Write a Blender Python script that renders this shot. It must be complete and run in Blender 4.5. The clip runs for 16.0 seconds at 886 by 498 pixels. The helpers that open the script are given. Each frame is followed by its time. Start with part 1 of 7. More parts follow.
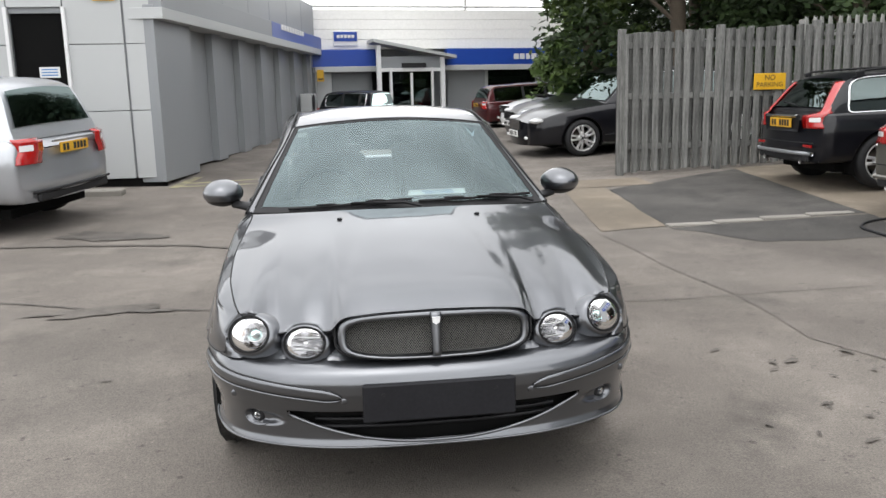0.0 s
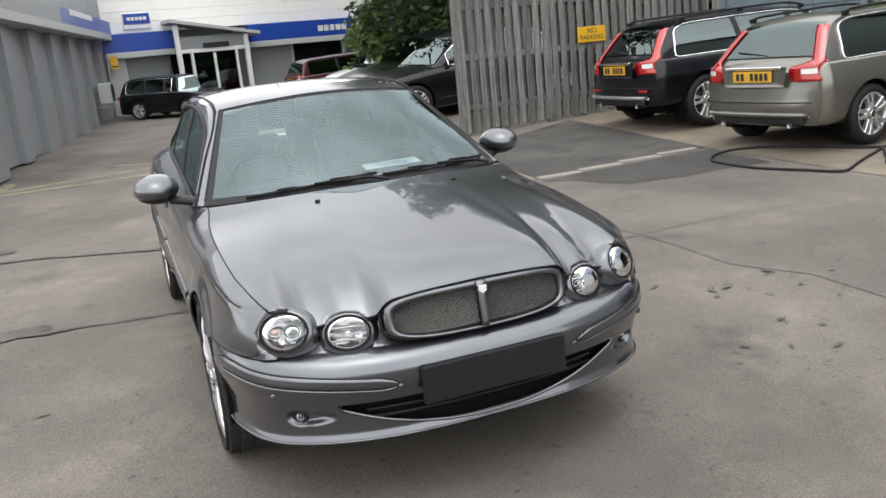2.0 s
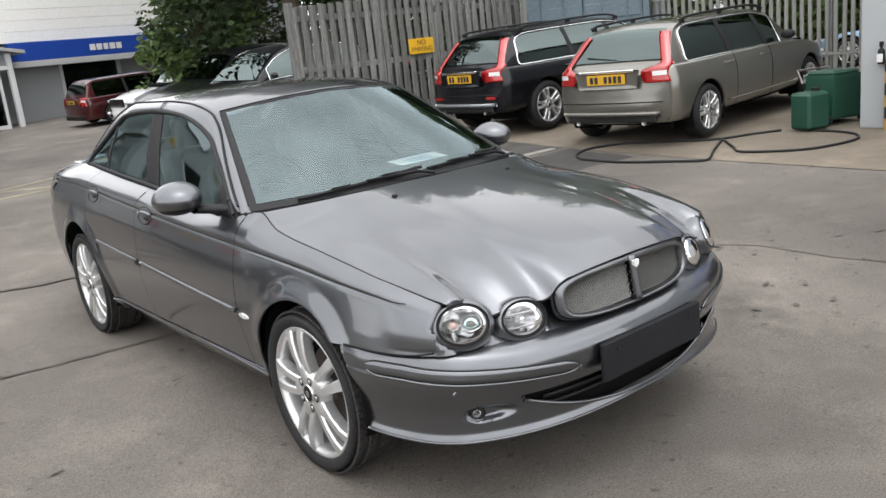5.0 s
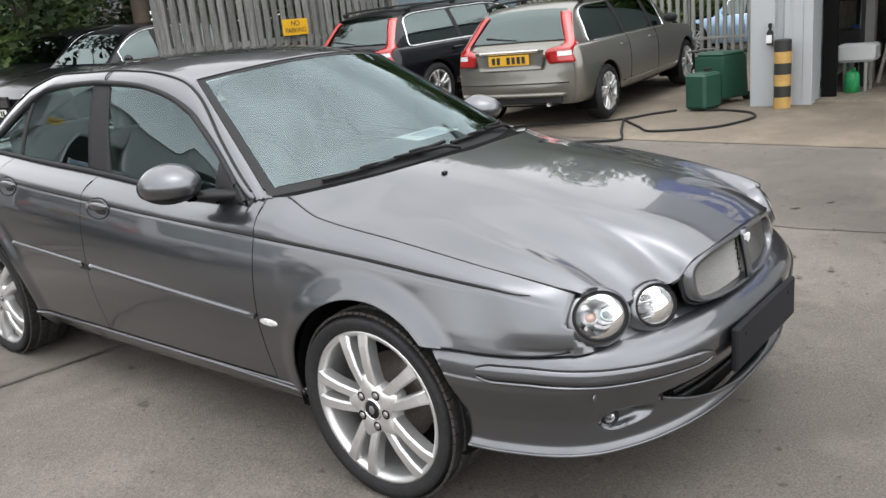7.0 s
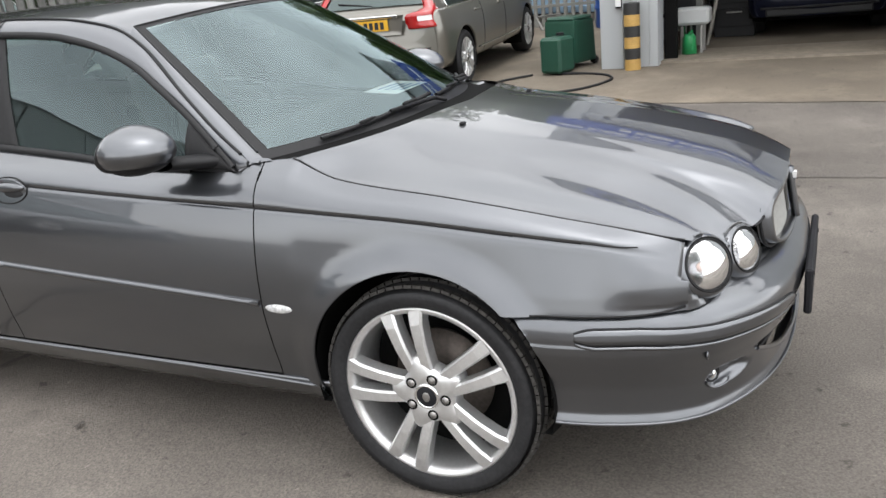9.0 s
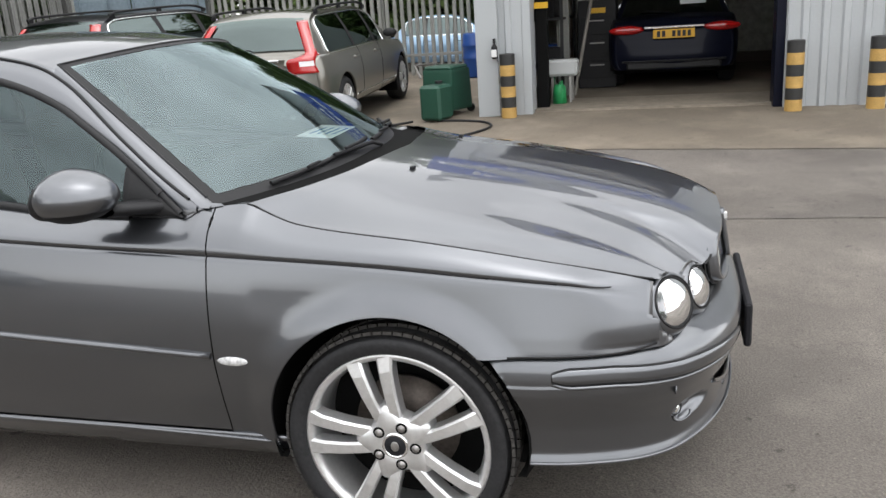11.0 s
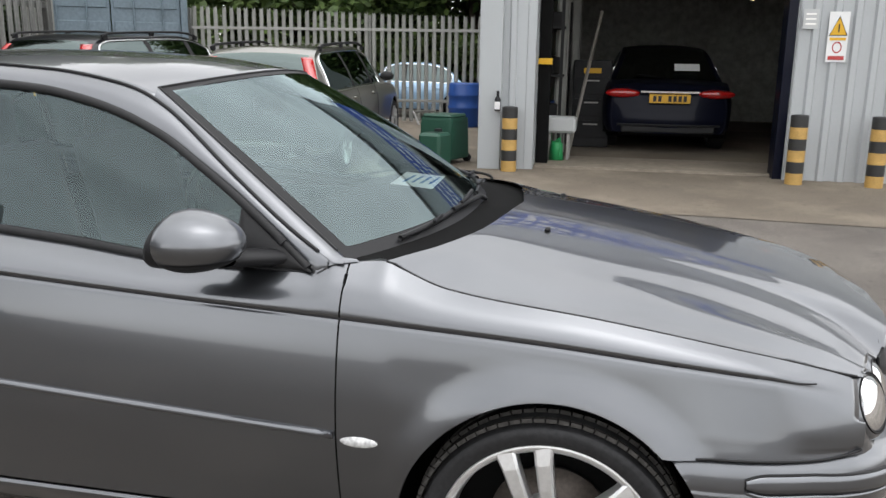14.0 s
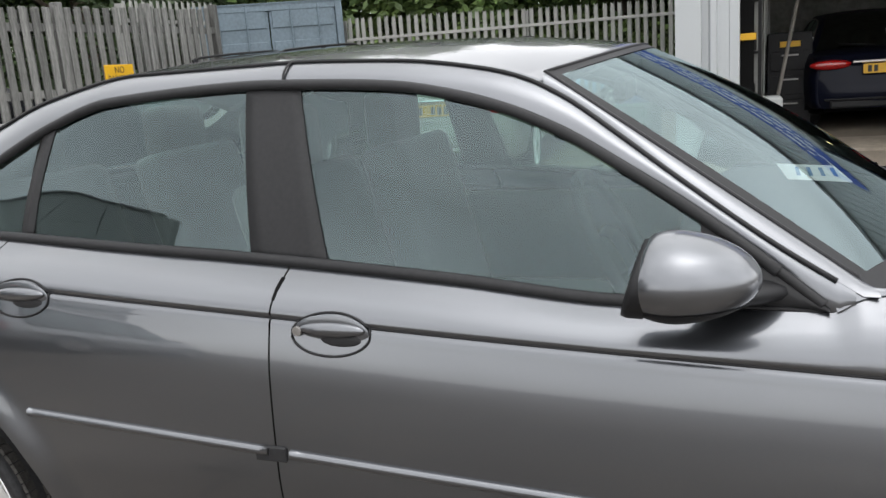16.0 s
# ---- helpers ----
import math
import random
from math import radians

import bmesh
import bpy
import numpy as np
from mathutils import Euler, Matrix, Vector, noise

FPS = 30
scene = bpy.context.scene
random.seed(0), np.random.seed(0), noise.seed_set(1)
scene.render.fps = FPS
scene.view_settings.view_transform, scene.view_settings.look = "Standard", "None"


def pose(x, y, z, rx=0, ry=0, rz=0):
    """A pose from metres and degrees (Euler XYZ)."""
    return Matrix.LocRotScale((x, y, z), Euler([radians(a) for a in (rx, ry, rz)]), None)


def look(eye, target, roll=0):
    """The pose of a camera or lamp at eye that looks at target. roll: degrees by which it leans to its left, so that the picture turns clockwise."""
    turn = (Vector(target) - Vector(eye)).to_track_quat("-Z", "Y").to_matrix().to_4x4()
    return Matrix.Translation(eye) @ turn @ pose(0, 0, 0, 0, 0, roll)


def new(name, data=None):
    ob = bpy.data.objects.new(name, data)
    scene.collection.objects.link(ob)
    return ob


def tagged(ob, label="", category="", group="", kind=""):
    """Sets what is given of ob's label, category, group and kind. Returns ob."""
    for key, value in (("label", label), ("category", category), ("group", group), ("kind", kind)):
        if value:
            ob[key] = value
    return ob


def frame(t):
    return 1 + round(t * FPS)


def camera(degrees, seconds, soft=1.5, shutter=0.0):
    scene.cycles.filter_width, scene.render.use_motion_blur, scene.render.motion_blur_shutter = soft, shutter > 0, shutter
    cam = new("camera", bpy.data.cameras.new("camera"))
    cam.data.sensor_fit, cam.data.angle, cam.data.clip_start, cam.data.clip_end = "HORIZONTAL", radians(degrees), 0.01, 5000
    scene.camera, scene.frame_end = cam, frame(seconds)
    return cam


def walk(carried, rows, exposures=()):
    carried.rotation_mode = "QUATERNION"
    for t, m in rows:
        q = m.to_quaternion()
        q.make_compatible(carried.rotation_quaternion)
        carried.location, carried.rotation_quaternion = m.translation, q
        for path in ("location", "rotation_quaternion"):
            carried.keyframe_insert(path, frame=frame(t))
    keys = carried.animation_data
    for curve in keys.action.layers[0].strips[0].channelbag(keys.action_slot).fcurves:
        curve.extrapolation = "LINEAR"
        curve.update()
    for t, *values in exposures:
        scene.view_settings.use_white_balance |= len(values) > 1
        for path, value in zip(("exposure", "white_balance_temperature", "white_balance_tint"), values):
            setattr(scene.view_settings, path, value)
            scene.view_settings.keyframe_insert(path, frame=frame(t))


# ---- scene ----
cam = camera(56.4, 16.0)
PATH = [
    (0, (-0.339, -3.671, 1.527), (-0.083, -1.724, 1.149), -1.3),
    (0.5, (-0.563, -3.611, 1.521), (-0.105, -1.71, 1.099), -2.8),
    (1, (-0.768, -3.579, 1.545), (-0.174, -1.719, 1.11), -3.1),
    (1.5, (-0.913, -3.436, 1.554), (-0.309, -1.574, 1.143), -7.8),
    (2, (-1.101, -3.37, 1.54), (-0.4, -1.557, 1.071), -5.6),
    (2.5, (-1.368, -3.369, 1.548), (-0.548, -1.614, 1.05), -6.2),
    (3, (-1.53, -3.255, 1.536), (-0.696, -1.498, 1.07), -5.0),
    (3.5, (-1.652, -3.079, 1.538), (-0.822, -1.31, 1.109), -9.6),
    (4, (-1.821, -2.948, 1.531), (-0.788, -1.292, 1.095), -5.1),
    (4.5, (-2.048, -2.815, 1.536), (-0.911, -1.234, 1.077), -4.5),
    (7, (-2.531, -1.742, 1.487), (-1.06, -0.499, 0.947), -5.7),
    (7.5, (-2.596, -1.553, 1.47), (-1.051, -0.433, 0.87), -0.5),
    (8, (-2.691, -1.349, 1.461), (-1.065, -0.364, 0.838), -4.7),
    (8.5, (-2.749, -1.166, 1.413), (-1.056, -0.29, 0.807), -1.8),
    (9, (-2.66, -0.965, 1.408), (-0.96, -0.121, 0.777), -5.7),
    (11.5, (-2.76, -0.66, 1.435), (-0.902, -0.157, 0.892), -3.2),
    (12, (-2.776, -0.617, 1.455), (-0.938, 0.007, 0.973), -2.2),
    (12.5, (-2.809, -0.576, 1.444), (-0.964, 0.057, 1.003), -1.6),
    (13, (-2.72, -0.482, 1.434), (-0.841, 0.083, 1.045), -2.5),
    (13.5, (-2.62, -0.339, 1.43), (-0.739, 0.198, 1.014), 0.4),
    (14, (-2.608, -0.095, 1.424), (-0.701, 0.306, 0.975), 0.8),
    (14.5, (-2.594, 0.143, 1.407), (-0.732, 0.7, 0.936), -0.3),
    (15, (-2.488, 0.338, 1.409), (-0.662, 1.035, 0.982), -0.7),
    (15.5, (-2.368, 0.495, 1.391), (-0.572, 1.239, 0.922), -1.6),
    (16, (-2.238, 0.731, 1.367), (-0.417, 1.435, 0.932), -4.4),
]
walk(cam, [(t, look(eye, target, roll)) for t, eye, target, roll in PATH], [(0, 0.32), (4.5, 0.34), (7.5, 0.46), (9.2, 0.46), (12, 0.34), (13.5, 0.30), (14.5, 0.32), (16, 0.44)])

# ---- daylight: bright overcast sky, weak broad sun ----
world = bpy.data.worlds.new("overcast_sky")
scene.world = world
world.use_nodes = True
wn, wl = world.node_tree.nodes, world.node_tree.links
sky = wn.new("ShaderNodeTexSky")
sky.sky_type, sky.sun_disc = "NISHITA", False
sky.sun_elevation, sky.sun_rotation = radians(78), radians(200)
sky.air_density, sky.dust_density, sky.ozone_density = 1.0, 1.0, 1.0
grey = wn.new("ShaderNodeHueSaturation")
grey.inputs["Saturation"].default_value = 0.06
wl.new(sky.outputs["Color"], grey.inputs["Color"])
# an overcast sky is brighter overhead than at the horizon
coord, axis_split, lift = wn.new("ShaderNodeTexCoord"), wn.new("ShaderNodeSeparateXYZ"), wn.new("ShaderNodeMapRange")
wl.new(coord.outputs["Generated"], axis_split.inputs["Vector"])
wl.new(axis_split.outputs["Z"], lift.inputs["Value"])
lift.inputs["From Min"].default_value, lift.inputs["From Max"].default_value = 0.0, 1.0
lift.inputs["To Min"].default_value, lift.inputs["To Max"].default_value = 2.0, 3.2
scaled = wn.new("ShaderNodeVectorMath")
scaled.operation = "SCALE"
wl.new(grey.outputs["Color"], scaled.inputs["Vector"])
wl.new(lift.outputs["Result"], scaled.inputs["Scale"])
# soft cloud structure over the whole sky
cloud, cloud_range, clouded = wn.new("ShaderNodeTexNoise"), wn.new("ShaderNodeMapRange"), wn.new("ShaderNodeVectorMath")
cloud.inputs["Scale"].default_value, cloud.inputs["Detail"].default_value, cloud.inputs["Roughness"].default_value = 3.2, 4, 0.55
wl.new(coord.outputs["Generated"], cloud.inputs["Vector"])
cloud_range.inputs["From Min"].default_value, cloud_range.inputs["From Max"].default_value = 0.3, 0.7
cloud_range.inputs["To Min"].default_value, cloud_range.inputs["To Max"].default_value = 0.78, 1.22
wl.new(cloud.outputs["Fac"], cloud_range.inputs["Value"])
clouded.operation = "SCALE"
wl.new(scaled.outputs["Vector"], clouded.inputs["Vector"])
wl.new(cloud_range.outputs["Result"], clouded.inputs["Scale"])
wl.new(clouded.outputs["Vector"], wn["Background"].inputs["Color"])
wn["Background"].inputs["Strength"].default_value = 0.15
sun = new("sun", bpy.data.lights.new("sun", "SUN"))
sun.data.energy, sun.data.angle, sun.data.color = 0.5, radians(120), (1.0, 0.98, 0.95)
sun.matrix_basis = look((-2.1, -3.7, 20), (0, 0, 0))

# ---- materials ----


def material(name, color, rough=0.6, metal=0.0, second=None, scale=6.0, bump=0.0, fine=90.0, coat=0.0, emit=0.0,
             mottle=0.12, trans=0.0, vary=0.0, stretch=(1, 1, 1), ior=1.45, spec=0.5):
    """A principled material with broad mottling, fine grain and relief."""
    m = bpy.data.materials.new(name)
    m.use_nodes = True
    nt = m.node_tree
    b = nt.nodes["Principled BSDF"]
    b.inputs["Roughness"].default_value, b.inputs["Metallic"].default_value = rough, metal
    b.inputs["Coat Weight"].default_value, b.inputs["Coat Roughness"].default_value = coat, 0.03
    b.inputs["Transmission Weight"].default_value, b.inputs["IOR"].default_value = trans, ior
    b.inputs["Specular IOR Level"].default_value = spec
    c = (*color, 1)
    if mottle <= 0 and not second:
        b.inputs["Base Color"].default_value = c
    else:
        co = nt.nodes.new("ShaderNodeTexCoord")
        mp = nt.nodes.new("ShaderNodeMapping")
        mp.inputs["Scale"].default_value = stretch
        nt.links.new(co.outputs["Object"], mp.inputs["Vector"])
        n1, n2 = nt.nodes.new("ShaderNodeTexNoise"), nt.nodes.new("ShaderNodeTexNoise")
        n1.inputs["Scale"].default_value, n1.inputs["Detail"].default_value = scale, 6
        n2.inputs["Scale"].default_value, n2.inputs["Detail"].default_value = fine, 3
        ramp = nt.nodes.new("ShaderNodeValToRGB")
        ramp.color_ramp.elements[0].position, ramp.color_ramp.elements[1].position = 0.36, 0.66
        ramp.color_ramp.elements[0].color = c
        o = second or tuple(min(1, v * (1 + mottle)) for v in color)
        ramp.color_ramp.elements[1].color = (*o, 1)
        nt.links.new(mp.outputs["Vector"], n1.inputs["Vector"])
        nt.links.new(mp.outputs["Vector"], n2.inputs["Vector"])
        nt.links.new(n1.outputs["Fac"], ramp.inputs["Fac"])
        val = nt.nodes.new("ShaderNodeHueSaturation")
        rng = nt.nodes.new("ShaderNodeMapRange")
        rng.inputs["From Min"].default_value, rng.inputs["From Max"].default_value = 0.3, 0.7
        rng.inputs["To Min"].default_value, rng.inputs["To Max"].default_value = 1 - mottle, 1 + mottle
        nt.links.new(n2.outputs["Fac"], rng.inputs["Value"])
        last = rng.outputs["Result"]
        if vary > 0:
            info = nt.nodes.new("ShaderNodeObjectInfo")
            r2 = nt.nodes.new("ShaderNodeMapRange")
            r2.inputs["To Min"].default_value, r2.inputs["To Max"].default_value = 1 - vary, 1 + vary
            nt.links.new(info.outputs["Random"], r2.inputs["Value"])
            mul = nt.nodes.new("ShaderNodeMath")
            mul.operation = "MULTIPLY"
            nt.links.new(last, mul.inputs[0])
            nt.links.new(r2.outputs["Result"], mul.inputs[1])
            last = mul.outputs["Value"]
        nt.links.new(last, val.inputs["Value"])
        nt.links.new(ramp.outputs["Color"], val.inputs["Color"])
        nt.links.new(val.outputs["Color"], b.inputs["Base Color"])
        if bump > 0:
            bp = nt.nodes.new("ShaderNodeBump")
            bp.inputs["Strength"].default_value, bp.inputs["Distance"].default_value = bump, 0.01
            nt.links.new(n2.outputs["Fac"], bp.inputs["Height"])
            nt.links.new(bp.outputs["Normal"], b.inputs["Normal"])
    if emit > 0:
        b.inputs["Emission Color"].default_value, b.inputs["Emission Strength"].default_value = c, emit
    return m


def car_paint(name, color, metal=0.75, rough=0.34, coat_tint=1.0, spec=0.5):
    m = material(name, color, rough, metal, mottle=0.04, scale=2.0, fine=900.0, coat=coat_tint, spec=spec)
    return m


def glass_tint(name, color, rough=0.0, alpha=0.35, sheen=(0.80, 0.96, 0.94)):
    """Thin window glass: mirror gloss over a tinted see-through pane."""
    m = bpy.data.materials.new(name)
    m.use_nodes = True
    nt = m.node_tree
    nt.nodes.remove(nt.nodes["Principled BSDF"])
    out = nt.nodes["Material Output"]
    tr, gl, mix, fr = (nt.nodes.new(k) for k in ("ShaderNodeBsdfTransparent", "ShaderNodeBsdfGlossy", "ShaderNodeMixShader", "ShaderNodeFresnel"))
    tr.inputs["Color"].default_value = (*color, 1)
    gl.inputs["Roughness"].default_value = rough
    gl.inputs["Color"].default_value = (*sheen, 1)
    fr.inputs["IOR"].default_value = 1.5 + alpha
    nt.links.new(fr.outputs["Fac"], mix.inputs["Fac"])
    nt.links.new(tr.outputs["BSDF"], mix.inputs[1])
    nt.links.new(gl.outputs["BSDF"], mix.inputs[2])
    nt.links.new(mix.outputs["Shader"], out.inputs["Surface"])
    return m


PAINT = car_paint("gunmetal_metallic_paint", (0.106, 0.111, 0.122), 0.95, 0.33)
PAINT.node_tree.nodes["Principled BSDF"].inputs["Coat IOR"].default_value = 1.65
PAINT_BLACK = car_paint("black_paint", (0.004, 0.004, 0.006), 0.0, 0.3, 0.6, 0.2)
PAINT_BEIGE = car_paint("silver_beige_paint", (0.180, 0.172, 0.150))
PAINT_SILVER = car_paint("silver_paint", (0.413, 0.427, 0.450))
PAINT_RED = car_paint("dark_red_paint", (0.060, 0.005, 0.007), 0.4)
PAINT_BLUE = car_paint("pale_blue_paint", (0.28, 0.42, 0.58), 0.4)
PAINT_NAVY = car_paint("navy_paint", (0.004, 0.005, 0.012), 0.0, 0.4, 0.12, 0.1)
PAINT_WHITE = car_paint("white_paint", (0.75, 0.75, 0.75), 0.0)
GLASS = glass_tint("car_glass", (0.56, 0.72, 0.68), alpha=0.28, sheen=(0.78, 0.95, 0.98))
GLASS_SCREEN = glass_tint("windscreen_glass", (0.72, 0.82, 0.80), alpha=0.56, sheen=(0.78, 0.95, 0.98))
GLASS_DARK = glass_tint("dark_glass", (0.12, 0.15, 0.14), alpha=0.55)
GLASS_CLEAR = glass_tint("lamp_glass", (0.95, 0.95, 0.95), alpha=0.1, sheen=(0.95, 0.95, 0.95))
CHROME = material("chrome", (0.85, 0.85, 0.86), 0.08, 1.0, mottle=0.03)
ALLOY = material("silver_alloy", (0.64, 0.64, 0.64), 0.36, 0.8, mottle=0.05, scale=8)
REFLECTOR = material("lamp_reflector", (0.31, 0.31, 0.32), 0.08, 1.0, mottle=0.1, scale=70)
FLUTE = material("fluted_lens_glass", (0.60, 0.61, 0.62), 0.25, 0.3, mottle=0.1)
STEEL = material("dull_steel", (0.30, 0.29, 0.28), 0.45, 0.9, mottle=0.15)
MESHWIRE = material("silvered_wire", (0.21, 0.208, 0.198), 0.6, 0.7, mottle=0.1)
PLATE_BLACK = material("matt_black_plate", (0.012, 0.012, 0.014), 0.65, mottle=0.15, bump=0.05, spec=0.2)
RUSTY = material("rusty_disc_steel", (0.10, 0.085, 0.075), 0.5, 0.7, mottle=0.2)
RUBBER = material("tyre_rubber", (0.016, 0.016, 0.017), 0.7, bump=0.15, mottle=0.25, scale=12, spec=0.3)
TREAD = material("worn_tread_rubber", (0.036, 0.034, 0.032), 0.85, bump=0.2, mottle=0.3, scale=30, spec=0.2)
TRIM = material("black_trim", (0.009, 0.009, 0.010), 0.5, mottle=0.1, spec=0.3)
TRIM_GREY = material("dark_grey_plastic", (0.017, 0.017, 0.018), 0.6, mottle=0.1, bump=0.03, spec=0.3)
# near-black: stands for shade in hollows, also colours black trim and hidden parts
DARK = material("shade_and_trim_black", (0.006, 0.006, 0.006), 0.95, mottle=0.1, spec=0.1)
LEATHER = material("grey_leather", (0.088, 0.086, 0.080), 0.5, mottle=0.1, bump=0.05)
REDLENS = material("red_lens", (0.330, 0.007, 0.007), 0.12, coat=1.0, mottle=0.05)
WHITELENS = material("clear_lens", (0.75, 0.75, 0.75), 0.1, coat=1.0, mottle=0.05)
REPEATER = material("side_lamp_lens", (0.42, 0.42, 0.42), 0.12, coat=1.0, mottle=0.3, scale=60)
AMBER = material("amber_bulb", (0.44, 0.30, 0.25), 0.25, mottle=0.05)
YELLOWPLATE = material("yellow_plate", (0.600, 0.336, 0.024), 0.4, mottle=0.05)
WHITEPLATE = material("white_plate", (0.8, 0.8, 0.78), 0.4, mottle=0.05)
PAPER = material("white_paper", (0.82, 0.84, 0.84), 0.6, mottle=0.03)
BLACKINK = material("black_ink", (0.02, 0.02, 0.02), 0.6, mottle=0.05)
BLUEINK = material("blue_ink", (0.08, 0.20, 0.42), 0.6, mottle=0.05)
TARMAC = material("worn_tarmac", (0.123, 0.108, 0.094), 0.85, second=(0.170, 0.151, 0.132), scale=0.7, fine=130, bump=0.5, mottle=0.30)


def stained(m, dark, scale, lo, hi):
    """Adds dark blotchy stains and fine pale grit to a ground material."""
    nt = m.node_tree
    b = nt.nodes["Principled BSDF"]
    src = b.inputs["Base Color"].links[0].from_socket
    co = nt.nodes.new("ShaderNodeTexCoord")
    last = src
    for sc, a, z, amount in ((scale, lo, hi, dark), (14.0, 0.64, 0.70, dark * 0.8), (5.0, 0.62, 0.74, 0.78), (0.22, 0.42, 0.62, 0.72), (1.7, 0.50, 0.68, 1.34), (0.55, 0.50, 0.64, 0.84), (60.0, 0.62, 0.70, 0.62), (38.0, 0.64, 0.72, 1.5)):
        n = nt.nodes.new("ShaderNodeTexNoise")
        n.inputs["Scale"].default_value, n.inputs["Detail"].default_value, n.inputs["Roughness"].default_value = sc, 7, 0.6
        nt.links.new(co.outputs["Object"], n.inputs["Vector"])
        r = nt.nodes.new("ShaderNodeMapRange")
        r.inputs["From Min"].default_value, r.inputs["From Max"].default_value = a, z
        r.inputs["To Min"].default_value, r.inputs["To Max"].default_value = 1.0, amount
        nt.links.new(n.outputs["Fac"], r.inputs["Value"])
        mul = nt.nodes.new("ShaderNodeVectorMath")
        mul.operation = "SCALE"
        nt.links.new(last, mul.inputs["Vector"])
        nt.links.new(r.outputs["Result"], mul.inputs["Scale"])
        last = mul.outputs["Vector"]
    nt.links.new(last, b.inputs["Base Color"])


stained(TARMAC, 0.62, 0.9, 0.60, 0.72)
TARMAC_DARK = material("dark_patch_tarmac", (0.036, 0.036, 0.035), 0.8, second=(0.054, 0.053, 0.051), scale=1.5, fine=160, bump=0.35, mottle=0.16)
TARMAC_DAMP = material("relaid_tarmac", (0.045, 0.042, 0.039), 0.75, second=(0.070, 0.065, 0.059), scale=2.2, fine=160, bump=0.4, mottle=0.22)
stained(TARMAC_DAMP, 0.6, 1.6, 0.55, 0.66)
TARMAC_WET = material("faintly_damp_tarmac", (0.112, 0.098, 0.086), 0.82, second=(0.155, 0.138, 0.121), scale=0.7, fine=130, bump=0.5, mottle=0.30)
stained(TARMAC_WET, 0.62, 0.9, 0.60, 0.72)
CONCRETE = material("yard_concrete", (0.150, 0.124, 0.094), 0.85, second=(0.196, 0.165, 0.127), scale=1.1, fine=60, bump=0.12, mottle=0.12)
stained(CONCRETE, 0.72, 0.8, 0.58, 0.72)
KERB = material("kerb_concrete", (0.20, 0.188, 0.168), 0.85, scale=5, fine=80, bump=0.15, mottle=0.15, vary=0.12)
TIMBER = material("weathered_timber", (0.088, 0.088, 0.083), 0.85, second=(0.175, 0.175, 0.166), scale=4, fine=28, bump=0.35, mottle=0.28, vary=0.30, stretch=(6, 6, 0.5))
GALV = material("galvanised_steel", (0.25, 0.25, 0.235), 0.5, 0.4, scale=4, mottle=0.15, vary=0.12)
CLAD_GREY = material("grey_cladding", (0.232, 0.242, 0.252), 0.45, scale=0.7, mottle=0.02, fine=200, vary=0.04)
CLAD_WHITE = material("white_cladding", (0.40, 0.41, 0.41), 0.5, scale=0.5, mottle=0.015, fine=200, vary=0.03)
CLAD_CREAM = material("cream_cladding", (0.76, 0.75, 0.72), 0.5, scale=0.4, mottle=0.04, fine=15)
CORRUGATED = material("corrugated_white_steel", (0.357, 0.374, 0.383), 0.45, 0.1, scale=0.8, mottle=0.03, fine=100)
FASCIA_BLUE = material("blue_fascia", (0.015, 0.055, 0.30), 0.35, mottle=0.05)
SIGNWHITE = material("sign_white", (0.640, 0.640, 0.640), 0.4, mottle=0.03)
SIGNYELLOW = material("sign_yellow", (0.600, 0.338, 0.015), 0.45, mottle=0.06)
BOLLARD_Y = material("bollard_yellow", (0.38, 0.235, 0.07), 0.5, mottle=0.2, scale=8)
BOLLARD_K = material("bollard_black", (0.02, 0.02, 0.02), 0.5, mottle=0.2, scale=8)
YELLOWLINE = material("worn_yellow_line", (0.30, 0.272, 0.165), 0.8, second=(0.16, 0.148, 0.112), scale=4, mottle=0.15, bump=0.2)
GREEN_BOX = material("green_enamel", (0.011, 0.052, 0.033), 0.45, mottle=0.12, scale=5)
GREEN_BRIGHT = material("bright_green_plastic", (0.02, 0.25, 0.08), 0.4, mottle=0.05)
BLUE_DRUM = material("blue_plastic", (0.015, 0.06, 0.24), 0.4, mottle=0.08)
CONTAINER = material("blue_grey_container", (0.125, 0.165, 0.195), 0.55, scale=1.5, mottle=0.12, fine=20)
LEAF = material("leaf_green", (0.045, 0.080, 0.020), 0.6, second=(0.112, 0.165, 0.042), scale=1.2, mottle=0.35, fine=6)
LEAF_DARK = material("leaf_dark_green", (0.02, 0.036, 0.012), 0.6, second=(0.04, 0.068, 0.02), scale=1.2, mottle=0.35, fine=6)
BARK = material("bark", (0.07, 0.055, 0.04), 0.9, scale=4, bump=0.4, mottle=0.3)
GARAGE_IN = material("workshop_wall", (0.52, 0.52, 0.50), 0.8, scale=0.8, mottle=0.2, fine=8)
GARAGE_FLOOR = material("workshop_floor", (0.17, 0.145, 0.115), 0.6, scale=0.8, mottle=0.2, fine=12)
WINDOWPANE = glass_tint("showroom_glass", (0.30, 0.34, 0.33), alpha=0.15)

# ---- mesh helpers ----


